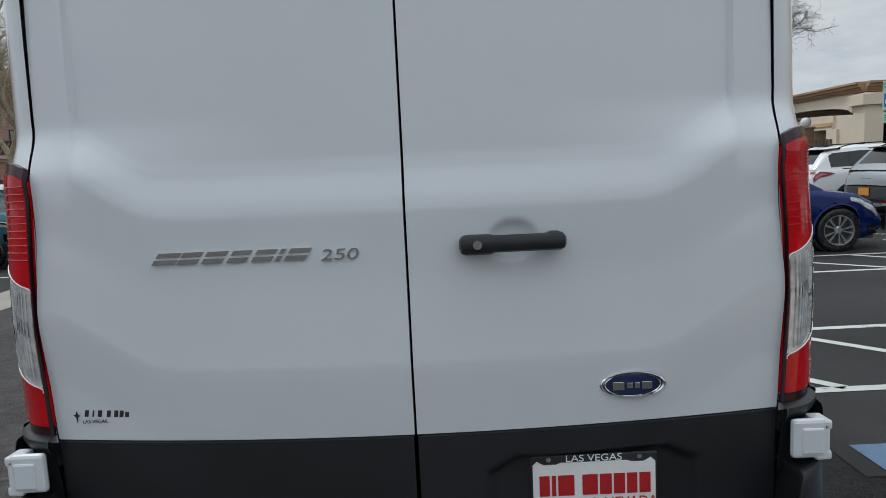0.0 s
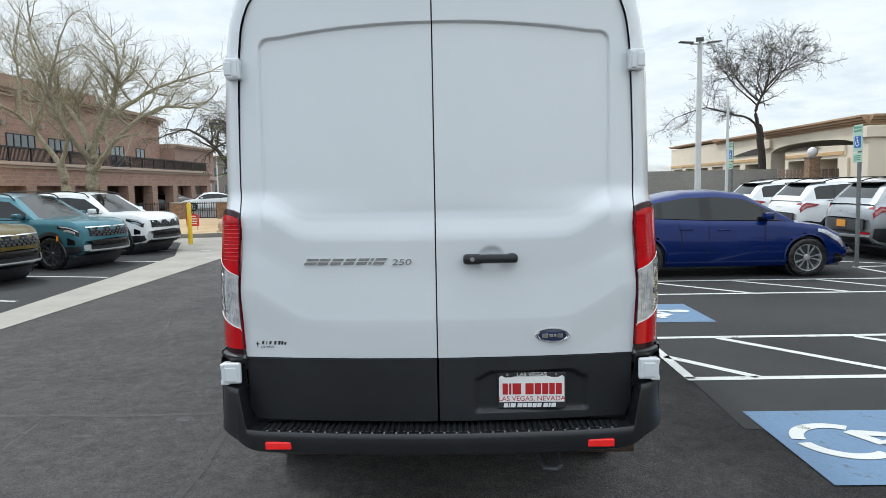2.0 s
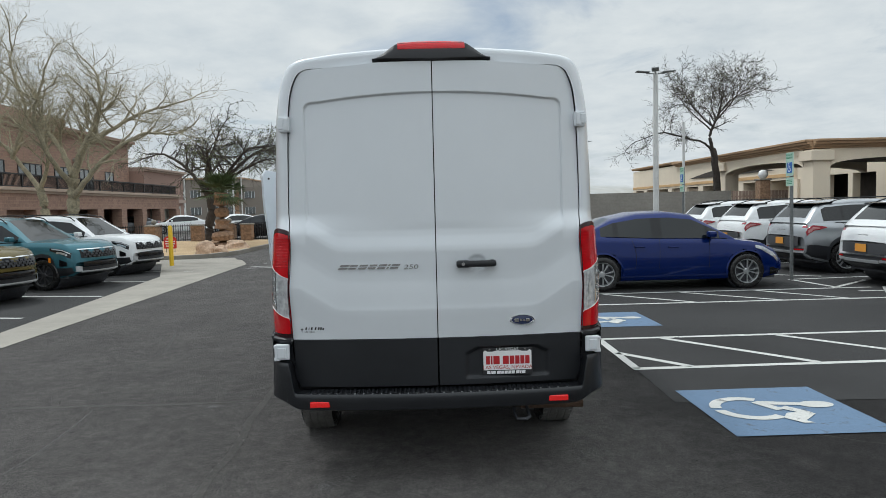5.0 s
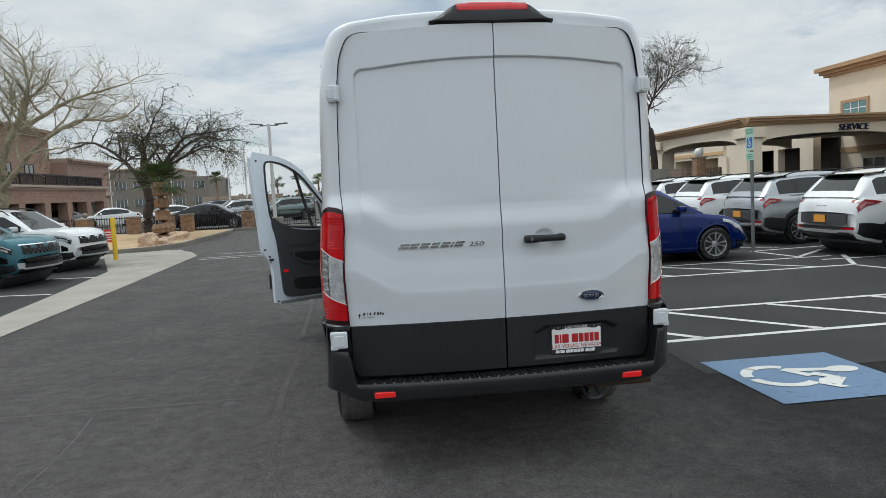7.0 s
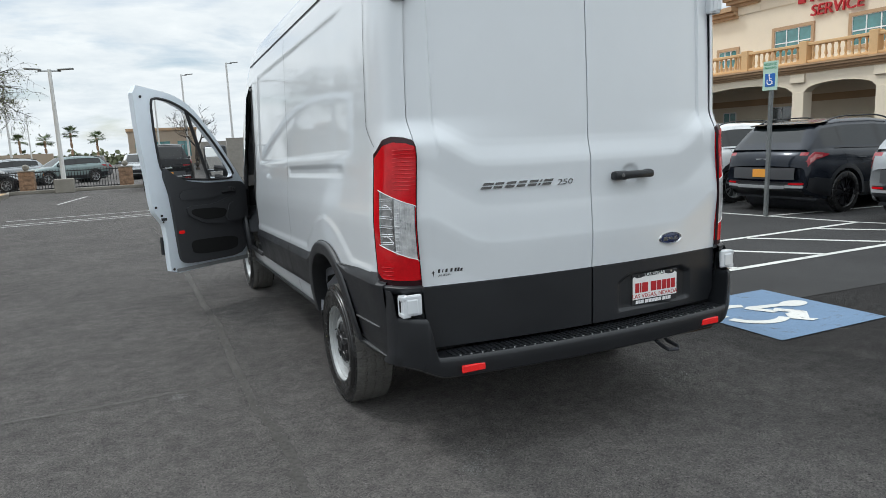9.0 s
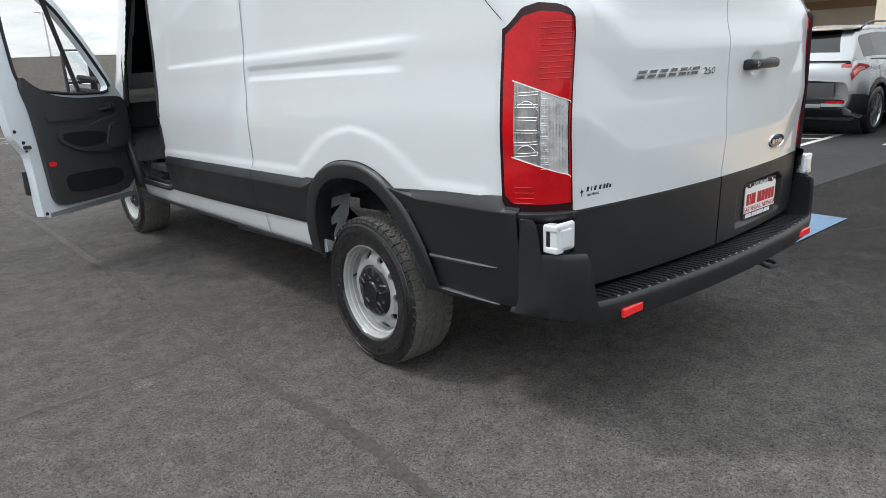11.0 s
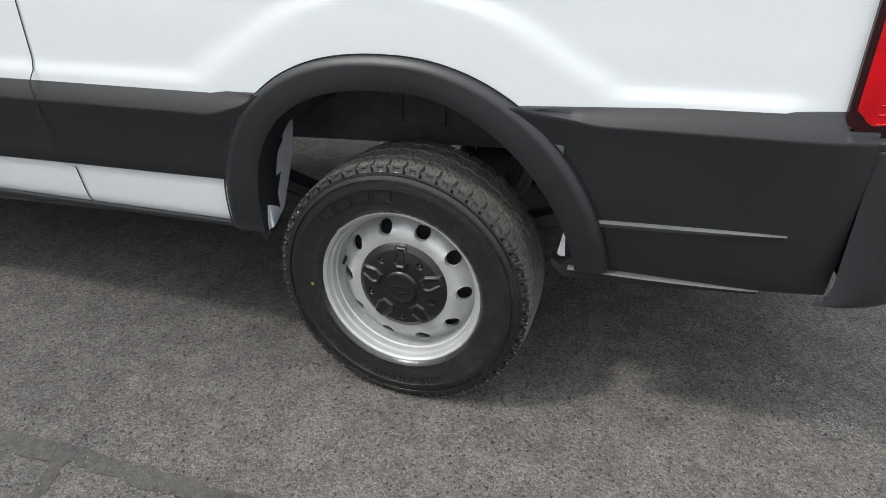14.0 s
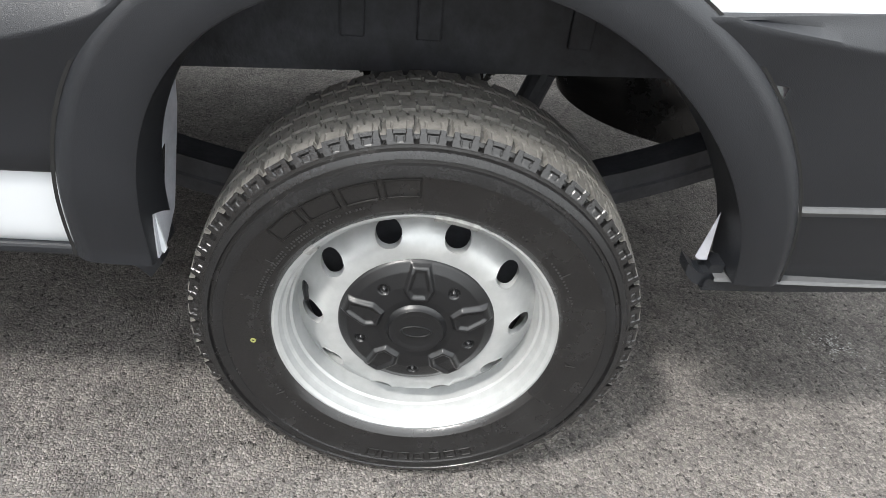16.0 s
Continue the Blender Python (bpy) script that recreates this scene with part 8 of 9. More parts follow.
# ---- trees ----
def tree(name, label, at, seed, bark, limbs, reach, lift=0.05, droop=0.0, leaf=0, dense=(8, 7, 6), fine=0.0042):
    """A desert tree: bent limbs, given by their points and end radii, that fork three times into fine twigs."""
    rng = random.Random(seed)
    t = thing(name, label, "tree", at)
    wood, twigs, leaves = bmesh.new(), bmesh.new(), bmesh.new()

    def away():
        return Vector((rng.gauss(0, 1), rng.gauss(0, 1), rng.gauss(0, 0.75))).normalized()

    def grow(p, d, size, r, level):
        pts, radii = [p.copy()], [r]
        for i in range(5):
            d = (d + away() * 0.34 + Vector((0, 0, lift - droop * level * 0.10))).normalized()
            p = p + d * size / 5
            pts.append(p.copy())
            radii.append(max(fine * 0.6, r * (1 - 0.62 * (i + 1) / 5)))
        tube(wood if level == 1 else twigs, pts, radii, 5 if level == 1 else 3)
        if level == 3:
            for _ in range(leaf):
                q = pts[rng.randrange(1, 6)]
                u = away()
                w = u.orthogonal() * 0.020
                leaves.faces.new([leaves.verts.new(q), leaves.verts.new(q + u * 0.04 + w), leaves.verts.new(q + u * 0.085), leaves.verts.new(q + u * 0.04 - w)])
            return
        for k in range(dense[level]):
            f = rng.uniform(0.15, 1.0) * 5
            i = min(4, int(f))
            q = pts[i].lerp(pts[i + 1], f - i)
            grow(q, (d * 0.75 + away() * 0.85).normalized(), size * rng.uniform(0.42, 0.72), max(fine, radii[i + 1] * 0.55), level + 1)

    for points, r0, r1 in limbs:
        ctrl = [Vector(p) for p in points]
        pts = []
        for i in range(len(ctrl) - 1):
            a, b, c, e = ctrl[max(0, i - 1)], ctrl[i], ctrl[i + 1], ctrl[min(len(ctrl) - 1, i + 2)]
            for k in range(6):
                u = k / 6
                pts.append(0.5 * (2 * b + (c - a) * u + (2 * a - 5 * b + 4 * c - e) * u * u + (3 * b - a - 3 * c + e) * u ** 3) + away() * 0.02)
        pts.append(ctrl[-1])
        n = len(pts) - 1
        tube(wood, pts, [r0 + (r1 - r0) * (i / n) ** 0.8 for i in range(n + 1)], 9)
        if r1 > 0.10:
            continue
        for k in range(dense[0]):
            f = 0.34 + 0.66 * (k + rng.random()) / dense[0]
            i = min(n - 1, int(f * n))
            d = (pts[i + 1] - pts[i]).normalized()
            grow(pts[i], (d * 0.65 + away() * 0.9 + Vector((0, 0, 0.25))).normalized(), reach * rng.uniform(0.65, 1.2), (r0 + (r1 - r0) * f) * 0.6, 1)
        grow(pts[-1], (pts[-1] - pts[-2]).normalized(), reach, r1, 1)
    part("trunk", wood, bark, t, "", True)
    tagged(part("crown", twigs, bark, t, "fine bare twigs"), kind="stuff")
    if leaf:
        tagged(part("foliage", leaves, LEAF, t, "sparse small olive leaves on the twigs"), kind="stuff")
    return t


tree("palo_verde_tree", "large bare pale-barked desert tree with many twigs", (-11.6, 19.8, 0), 11, BARK_PALE,
     [([(0, 0, -0.1), (-0.03, 0, 1.2), (0.02, 0, 2.3), (0.05, 0, 3.0)], 0.24, 0.17),
      ([(0.05, 0, 2.9), (-0.35, 0.2, 3.7), (-0.9, 0.3, 4.5), (-1.1, 0.3, 5.3)], 0.12, 0.035),
      ([(0.05, 0, 2.9), (0.45, -0.2, 3.7), (0.85, -0.2, 4.4), (1.2, -0.3, 5.3), (1.1, -0.2, 6.1)], 0.13, 0.035),
      ([(0.5, -0.2, 3.8), (1.2, 0.5, 4.5), (1.95, 0.8, 5.0), (3.1, 0.9, 5.35)], 0.09, 0.03),
      ([(0.0, 0, 2.2), (0.6, -0.4, 2.7), (1.7, -0.8, 3.6), (2.8, -0.9, 4.15), (3.6, -0.9, 4.1)], 0.11, 0.03),
      ([(0.02, 0, 2.6), (-0.2, -0.9, 3.5), (-0.2, -1.6, 4.6), (0.2, -1.9, 5.4)], 0.10, 0.035),
      ([(0.04, 0, 2.9), (0.1, 0.9, 4.0), (0.2, 1.5, 5.2)], 0.10, 0.035)], 1.5, 0.08, 0.2, 0, (9, 8, 7))
tree("palo_verde_tree", "bare pale-barked desert tree beside the brick building", (-13.6, 21.5, 0), 29, BARK_PALE,
     [([(0.25, 0, -0.1), (0.2, 0, 1.2), (0.1, 0, 2.0), (0.0, 0, 2.6)], 0.19, 0.13),
      ([(0.0, 0, 2.5), (-0.7, 0.1, 3.5), (-1.4, 0.1, 4.3), (-2.2, 0, 4.8)], 0.10, 0.035),
      ([(-0.9, 0, 3.7), (-0.35, -0.3, 4.6), (-0.15, -0.3, 5.4), (-0.5, -0.4, 6.7), (-0.5, -0.3, 7.4)], 0.085, 0.03),
      ([(0.0, 0, 2.6), (0.4, -0.2, 3.4), (0.5, -0.4, 4.2), (0.3, -0.5, 5.0)], 0.09, 0.03),
      ([(-1.4, 0.1, 4.3), (-1.6, 0.5, 5.6), (-1.7, 0.6, 6.8)], 0.075, 0.03)], 1.5, 0.09, 0.15, 0, (9, 8, 6))
tree("mesquite_tree", "dark-trunked desert tree with drooping olive twigs", (-10.5, 30.2, 0.1), 5, BARK_DARK,
     [([(0, 0, -0.2), (-0.05, 0, 0.9), (0.1, 0, 1.7), (-0.05, 0, 2.4)], 0.26, 0.18),
      ([(-0.05, 0, 2.3), (-0.6, 0.1, 3.1), (-1.2, 0.2, 3.8), (-2.2, 0.3, 4.4), (-2.9, 0.3, 4.3)], 0.13, 0.03),
      ([(0.0, 0, 2.4), (0.6, 0, 2.9), (1.2, -0.2, 3.7), (2.1, -0.4, 4.5), (3.0, -0.5, 4.6)], 0.13, 0.03),
      ([(-0.05, 0, 2.4), (-0.2, 0.4, 3.6), (0.2, 0.5, 4.8), (0.5, 0.4, 5.5)], 0.12, 0.03),
      ([(0.0, 0, 2.4), (0.3, -0.9, 3.4), (0.6, -1.9, 4.2), (1.0, -2.6, 4.4)], 0.11, 0.03),
      ([(0.0, 0, 2.4), (-0.2, 1.0, 3.4), (0.1, 2.0, 4.2), (0.3, 2.8, 4.4)], 0.11, 0.03),
      ([(0.6, 0, 2.9), (1.5, 0.8, 4.0), (2.3, 1.6, 4.6), (3.1, 2.0, 4.5)], 0.10, 0.03),
      ([(0.6, 0, 2.9), (1.7, -0.3, 3.5), (2.9, -0.4, 4.0), (3.7, -0.4, 3.8)], 0.09, 0.02)], 1.45, 0.10, 0.95, 1, (10, 8, 6), 0.0048)
tree("leaning_tree", "bare dark tree with a crooked trunk and one low side limb", (19.3, 41.5, 0), 8, BARK_DARK,
     [([(0, 0, -0.1), (0.0, 0, 2.2), (-0.2, 0, 4.4), (-0.35, 0, 5.1)], 0.27, 0.19),
      ([(-0.3, 0, 4.9), (-1.0, 0, 5.5), (-1.9, 0.2, 5.75), (-3.5, 0.3, 6.2), (-5.0, 0.4, 5.75)], 0.09, 0.025),
      ([(-0.35, 0, 5.0), (-0.5, 0, 5.9), (-0.25, 0, 6.6), (0.15, 0, 7.6), (0.3, 0, 8.6)], 0.13, 0.035),
      ([(-0.3, 0, 6.5), (-1.0, 0.2, 7.2), (-1.6, 0.3, 8.0), (-2.2, 0.3, 9.0)], 0.07, 0.025),
      ([(0.15, 0, 7.4), (0.7, -0.3, 8.1), (1.4, -0.4, 8.6), (2.0, -0.4, 8.9)], 0.06, 0.02),
      ([(-0.35, 0, 6.2), (-1.3, -0.3, 6.9), (-2.2, -0.4, 7.7), (-2.7, -0.4, 8.4)], 0.06, 0.02),
      ([(-0.1, 0, 7.0), (0.0, 1.0, 8.0), (0.4, 1.5, 9.0)], 0.06, 0.02),
      ([(-0.1, 0, 6.9), (0.4, -1.0, 7.8), (0.9, -1.4, 8.8)], 0.06, 0.02)], 1.7, 0.06, 0.15, 1, (8, 8, 7), 0.0075)
tree("far_tree", "small bare tree in the distant car park", (2.6, 62, 0), 41, BARK_DARK,
     [([(0, 0, -0.1), (0, 0, 1.0), (0.1, 0, 2.0)], 0.2, 0.13),
      ([(0.1, 0, 1.9), (0.6, 0, 2.9), (0.8, 0, 3.8)], 0.10, 0.04),
      ([(0.1, 0, 1.9), (-0.5, 0, 2.8), (-0.7, 0, 3.9)], 0.10, 0.04)], 1.4, 0.05, 0.0, 0, (6, 5, 4), 0.014)


def palm(x, y, h, size, seed, r=0.17):
    """A palm with a rough trunk and folded fronds."""
    rng = random.Random(seed)
    t = thing("palm_tree", "small fan palm with rough brown trunk and green fronds", "tree", (x, y, 0.05), group="palms")
    bm = bmesh.new()
    pts = [(0.02 * math.sin(k), 0, h * k / 14) for k in range(15)]
    tube(bm, pts, [r * (1.5 if k < 5 else 1.0) * (1.12 if k % 2 else 0.92) for k in range(15)], 12)
    part("trunk", bm, PIER, t)
    for k in range(38 if size < 1.4 else 26):
        a, up = rng.uniform(0, 2 * math.pi), rng.uniform(-0.5, 1.25)
        bm = bmesh.new()
        d = Vector((math.cos(a) * math.cos(up), math.sin(a) * math.cos(up), math.sin(up)))
        side = d.cross(Vector((0, 0, 1))).normalized()
        root = Vector((0, 0, h - 0.05))
        hub = root + d * size * 0.45
        tube(bm, [root, hub], [0.02, 0.012], 5)
        for j in range(15):
            f = radians(-80 + 160 * j / 14)
            u = (d * math.cos(f) + side * math.sin(f)).normalized()
            tip = hub + u * size * 0.62 + Vector((0, 0, -0.16 * size * rng.random()))
            w = u.cross(d if abs(f) > 0.2 else side).normalized() * 0.02 if abs(f) > 0.2 else side * 0.02
            mid = hub + u * size * 0.32
            bm.faces.new([bm.verts.new(hub), bm.verts.new(mid + side * 0.034 * size), bm.verts.new(tip), bm.verts.new(mid - side * 0.034 * size)])
        part("frond", bm, PALM, t)
    return t


palm(-9.1, 27.4, 2.45, 1.2, 3, 0.30)
for x, y, h in ((-30, 105, 5.0), (-34, 118, 5.5), (-24, 112, 5.2), (-15, 118, 4.2), (-12, 125, 5.5), (-20, 130, 4.6), (-42, 125, 5.6), (-8, 120, 4.4), (-27, 135, 4.4)):
    palm(x, y, h, 1.5, int(x * 7 + y), 0.18)


def scrub(bm):
    rng = random.Random(4)
    for k in range(260):
        x, y = rng.uniform(-75, 10), rng.uniform(128, 150)
        s_ = rng.uniform(1.0, 2.4)
        for _ in range(16):
            c = Vector((x + rng.gauss(0, s_ * 0.5), y + rng.gauss(0, 0.5), abs(rng.gauss(0.6, 0.5)) * s_ * 0.7))
            u = Vector((rng.uniform(-1, 1), rng.uniform(-1, 1), rng.uniform(-1, 1))).normalized() * 0.5
            w = u.orthogonal().normalized() * 0.4
            bm.faces.new([bm.verts.new(c + u), bm.verts.new(c + w), bm.verts.new(c - u), bm.verts.new(c - w)])


one("far_scrub", scrub, BUSH, "distant line of grey-green desert scrub", "bushes", kind="stuff")

# ---- far cars ----
FAR = [("black_sedan", "black sedan behind the iron fence", SEDAN, P_BLACK, -9.4, 38.0, 0), ("grey_suv", "pale green-grey crossover in the far car park", SPORT, P_SAGE, -6.2, 45.5, -150), ("silver_suv", "silver crossover in the far car park", SPORT, P_SILVER, -9.8, 47.5, -150), ("dark_sedan", "dark sedan in the far car park", SEDAN, P_GREY, -6.0, 52, -140),
       ("white_sedan", "white sedan in the far car park", SEDAN, P_WHITE, -20.0, 52, -150), ("white_sedan", "white sedan in the far car park", SEDAN, P_WHITE, -15.0, 50, -150), ("dark_suv", "dark crossover in the far car park", SPORT, P_CHAR, -13.0, 55, -140), ("black_suv", "black crossover in the far car park", SPORT, P_BLACK, -5.4, 62, -90),
       ("silver_hatch", "silver crossover facing the fence", SPORT, P_SILVER, -2.2, 47, -90), ("red_suv", "red crossover in the far car park", SPORT, P_RED, -1.6, 60, -90), ("grey_sedan", "grey sedan in the far car park", SEDAN, P_GREY, -25.0, 55, -150),
       ("white_suv", "white crossover in the far car park", SPORT, P_WHITE, -30.0, 57, -150), ("dark_sedan", "dark sedan in the far car park", SEDAN, P_CHAR, -35.0, 60, -150)]
for name, label, spec, p, x, y, h in FAR:
    car(name, label, spec, p, (x, y), h, "far parked cars")
car("black_pickup", "black pickup truck with chrome rear bumper, parked", PICKUP, P_BLACK, (-0.95, 31.0), 90, "far parked cars")


# ---- buildings ----
def slab(name, lo, hi, material, parent, label="", bevel=0.0):
    bm = bmesh.new()
    box(bm, lo, hi, bevel)
    return part(name, bm, material, parent, label)


def cornice(name, parent, x0, y0, x1, y1, z, steps, material, out):
    """A stepped moulding from (x0, y0) to (x1, y1); steps: (height, projection); out: direction of projection."""
    bm = bmesh.new()
    zz = z
    for h, p in steps:
        a = (min(x0, x1) + min(0, out[0] * p), min(y0, y1) + min(0, out[1] * p), zz)
        b = (max(x0, x1) + max(0, out[0] * p) + 0.02, max(y0, y1) + max(0, out[1] * p) + 0.02, zz + h - 0.004)
        box(bm, a, b, 0.01)
        zz += h
    return part(name, bm, material, parent)


def window_x(parent, x, y0, y1, z0, z1, out, glass, frame, cols=3, rows=2, surround=None):
    """A window in a wall that faces along x; out: -1 or 1."""
    w = new("window")
    w.parent = parent
    if surround:
        for lo, hi in (((x, y0 - 0.18, z0 - 0.18), (x + out * 0.08, y1 + 0.18, z0)), ((x, y0 - 0.18, z1), (x + out * 0.08, y1 + 0.18, z1 + 0.18)), ((x, y0 - 0.18, z0 + 0.001), (x + out * 0.08, y0, z1 - 0.001)), ((x, y1, z0 + 0.001), (x + out * 0.08, y1 + 0.18, z1 - 0.001))):
            slab("surround", lo, hi, surround, w)
    for i in range(cols):
        for j in range(rows):
            a, b = y0 + (y1 - y0) * i / cols, y0 + (y1 - y0) * (i + 1) / cols
            c, d = z0 + (z1 - z0) * j / rows, z0 + (z1 - z0) * (j + 1) / rows
            slab("pane", (x - out * 0.02, a, c), (x + out * 0.015, b, d), glass, w)
    for i in range(cols + 1):
        y = y0 + (y1 - y0) * i / cols
        slab("mullion", (x, y - 0.03, z0), (x + out * 0.045, y + 0.03, z1), frame, w)
    for j in range(rows + 1):
        z = z0 + (z1 - z0) * j / rows
        slab("transom", (x, y0, z - 0.03), (x + out * 0.042, y1, z + 0.03), frame, w)
    return w


# cream dealership on the far side of the crossovers
d = thing("dealership_building", "cream stucco dealership with arcade, balcony and tan cornices", "building", (32, 0, 0))
slab("upper_wall", (0, 12, 5.0), (10, 41.3, 8.2), STUCCO, d, "cream stucco upper wall")
slab("parapet", (-0.05, 12, 8.2), (10, 29.8, 9.0), STUCCO, d)
cornice("cornice", d, 0, 29.8, 10, 41.4, 8.05, ((0.18, 0.20), (0.22, 0.40), (0.28, 0.62)), MOULD, (-1, 1))
cornice("cornice", d, 0, 12, 10, 29.9, 8.9, ((0.18, 0.25), (0.22, 0.45), (0.30, 0.70)), MOULD, (-1, 1))
slab("back_wall", (2.4, 8, 0), (3.0, 60, 5.0), STUCCO, d, "shaded wall inside the arcade")
for y0, y1, z0, z1 in ((16.4, 18.6, 0.1, 2.5), (20.4, 22.6, 0.1, 2.6), (27.8, 29.2, 0.1, 2.65), (32.0, 33.0, 1.0, 2.5), (33.85, 35.4, 1.0, 2.5), (36.6, 37.9, 1.0, 2.5), (39, 41, 0.4, 2.4), (44, 46, 0.4, 2.4), (47.5, 49, 0.4, 2.4)):
    window_x(d, 2.4, y0, y1, z0, z1, -1, TEAL_GLASS if z0 > 0.5 else DARK_GLASS, FRAME_WHITE, 2, 2)
slab("belt_course", (2.34, 8, 2.85), (2.4, 60, 3.25), MOULD, d)
slab("arcade_ceiling", (-1.6, 8, 4.0), (2.4, 42, 4.15), STUCCO, d)
# arches along the front
PIERS_Y = [6.0, 10.5, 15.0, 19.5, 23.98]


def arch_panel(y0, y1, spring, crown, top, x0=-2.0, x1=-1.4):
    bm = bmesh.new()
    n = 18
    rows = [[], [], [], []]
    for i in range(n + 1):
        u = i / n
        y = y0 + (y1 - y0) * u
        z = spring + (crown - spring) * math.sqrt(max(0, 1 - (2 * u - 1) ** 2))
        for row, p in zip(rows, ((x0, y, top), (x0, y, z), (x1, y, z), (x1, y, top))):
            row.append(p)
    grid(bm, rows)
    return part("arch", bm, STUCCO, d, "flat cream arch")


for y in PIERS_Y:
    slab("column", (-2.02, y - 0.34, 0), (-1.36, y + 0.34, 3.2), STUCCO, d, "square cream column", 0.02)
    slab("column_capital", (-2.12, y - 0.42, 3.68), (-1.32, y + 0.42, 4.12), STUCCO, d, "", 0.03)
    slab("arch_haunch", (-2.0, y - 0.34, 3.2), (-1.4, y + 0.34, 4.2), STUCCO, d)
for a, b in zip(PIERS_Y, PIERS_Y[1:]):
    arch_panel(a + 0.34, b - 0.34, 3.2, 3.64, 4.2)
arch_panel(24.32, 31.1, 3.22, 3.78, 4.2)
slab("arch_pendant", (-2.02, 31.1, 3.25), (-1.4, 31.9, 4.2), STUCCO, d)
cornice("balcony_edge", d, -2.0, 5.0, -0.2, 31.9, 4.16, ((0.10, 0.06), (0.12, 0.16), (0.14, 0.30), (0.10, 0.40)), MOULD, (-1, 0))
slab("balcony_floor", (-1.9, 5, 4.2), (0, 32.0, 4.62), STUCCO, d)
# balustrade
bal = new("balustrade")
bal.parent = d
for z0, z1 in ((4.66, 4.80), (5.52, 5.68)):
    bm = bmesh.new()
    box(bm, (-2.0, 5.2, z0), (-1.7, 31.3, z1), 0.03)
    part("rail", bm, BALUSTER, bal)
for k in range(8):
    y = 31.15 - 3.7 * k
    bm = bmesh.new()
    box(bm, (-2.08, y - 0.22, 4.64), (-1.62, y + 0.22, 5.78), 0.03)
    part("pier", bm, BALUSTER, bal)
bm = bmesh.new()
lathe(bm, [(0.075, 0), (0.075, 0.06), (0.045, 0.10), (0.085, 0.26), (0.05, 0.48), (0.045, 0.60), (0.075, 0.66), (0.075, 0.74)], 10)
first = part("baluster", bm, BALUSTER, bal, "", True)
first.location = (-1.85, 30.6, 4.79)
for k in range(7):
    for j in range(9):
        if k + j:
            o = new("baluster", first.data)
            o.parent = bal
            o.location = (-1.85, 31.15 - 3.7 * k - 0.46 - 0.348 * j, 4.79)
for y0, y1, z0, z1 in ((12.0, 14.2, 5.4, 6.85), (15.7, 17.9, 5.4, 6.85), (20.3, 22.55, 5.4, 6.85), (24.85, 27.15, 5.4, 6.85), (29.85, 31.2, 5.2, 6.2), (33.3, 35.4, 5.05, 6.16), (37.75, 39.9, 5.2, 6.1)):
    window_x(d, 0.0, y0, y1, z0, z1, -1, TEAL_GLASS, FRAME_WHITE, 3, 2, MOULD)
slab("step_parapet", (-0.06, 28.2, 8.2), (10, 30.0, 8.75), STUCCO, d)
cornice("cornice", d, 0, 28.2, 10, 30.0, 8.68, ((0.18, 0.20), (0.22, 0.40), (0.25, 0.55)), MOULD, (-1, 1))
lettering("upper_service_sign", "SERVICE", 0.82, RED_LETTER, pose(-0.12, 23.4, 7.52, 90, 0, -90), d, 0.06, "red raised letters", 0.12)
for k, w in enumerate((0.40, 0.16, 0.58, 0.0, 0.58, 0.50, 0.46, 0.46, 0.48)):
    if w:
        y = 25.45 - 0.60 * k
        slab("name_bar", (-0.16, y - w / 2, 8.05), (-0.02, y + w / 2, 8.62), RED_LETTER, d, "red raised bar of the dealer name", 0.02)


# drive-through canopy standing out from the arcade, with wide shallow arches
def canopy_arch(along, a0, a1, at, deep, spring, crown, top):
    """A fascia with a shallow arch cut in; along: 0 for x, 1 for y."""
    bm = bmesh.new()
    rows = [[], [], [], []]
    for i in range(25):
        u = i / 24
        a = a0 + (a1 - a0) * u
        z = spring + (crown - spring) * math.sqrt(max(0, 1 - (2 * u - 1) ** 2))
        for row, (o, zz) in zip(rows, ((0, top), (0, z), (deep, z), (deep, top))):
            row.append((a, at + o, zz) if along == 0 else (at + o, a, zz))
    grid(bm, rows)
    return part("canopy_arch", bm, STUCCO, d, "wide flat arch of the canopy")


canopy_arch(0, -10.8, -1.9, 32.3, 0.5, 3.3, 3.75, 4.3)
canopy_arch(0, -10.8, -1.9, 42.6, 0.5, 3.3, 3.75, 4.3)
canopy_arch(1, 33.2, 42.5, -11.7, 0.5, 3.3, 3.75, 4.3)
for y in (32.2, 42.5):
    slab("canopy_column", (-11.72, y, 0), (-10.8, y + 0.95, 4.2), STUCCO, d, "thick square cream column", 0.03)
    slab("canopy_capital", (-11.9, y - 0.14, 3.6), (-10.66, y + 1.08, 4.14), STUCCO, d, "", 0.03)
slab("canopy_roof", (-11.6, 32.9, 4.02), (-0.1, 43.0, 4.2), mat("dark_brown_ceiling", (0.075, 0.058, 0.047), 0.8, grain=(6, 0.2), stain=(0.8, 0.2)), d, "dark brown canopy ceiling")
for y0, y1 in ((43.2, 44.7), (47.35, 47.9), (50.6, 55.0)):
    slab("garage_pier", (0.2, y0, 0), (0.8, y1, 3.45), STUCCO, d, "cream pier between open garage doors")
slab("garage_lintel", (0.2, 43.2, 3.452), (0.8, 55.0, 4.6), STUCCO, d)
# slabs behind the doors carry the garage's shade in their colour
slab("garage_inside", (2.2, 43.2, 0), (2.38, 55.0, 4.5), DEEP_SHADE, d, "slab behind the open garage, its shade painted in")
slab("garage_ceiling", (0.8, 43.2, 4.0), (2.38, 55.0, 4.1), DEEP_SHADE, d)
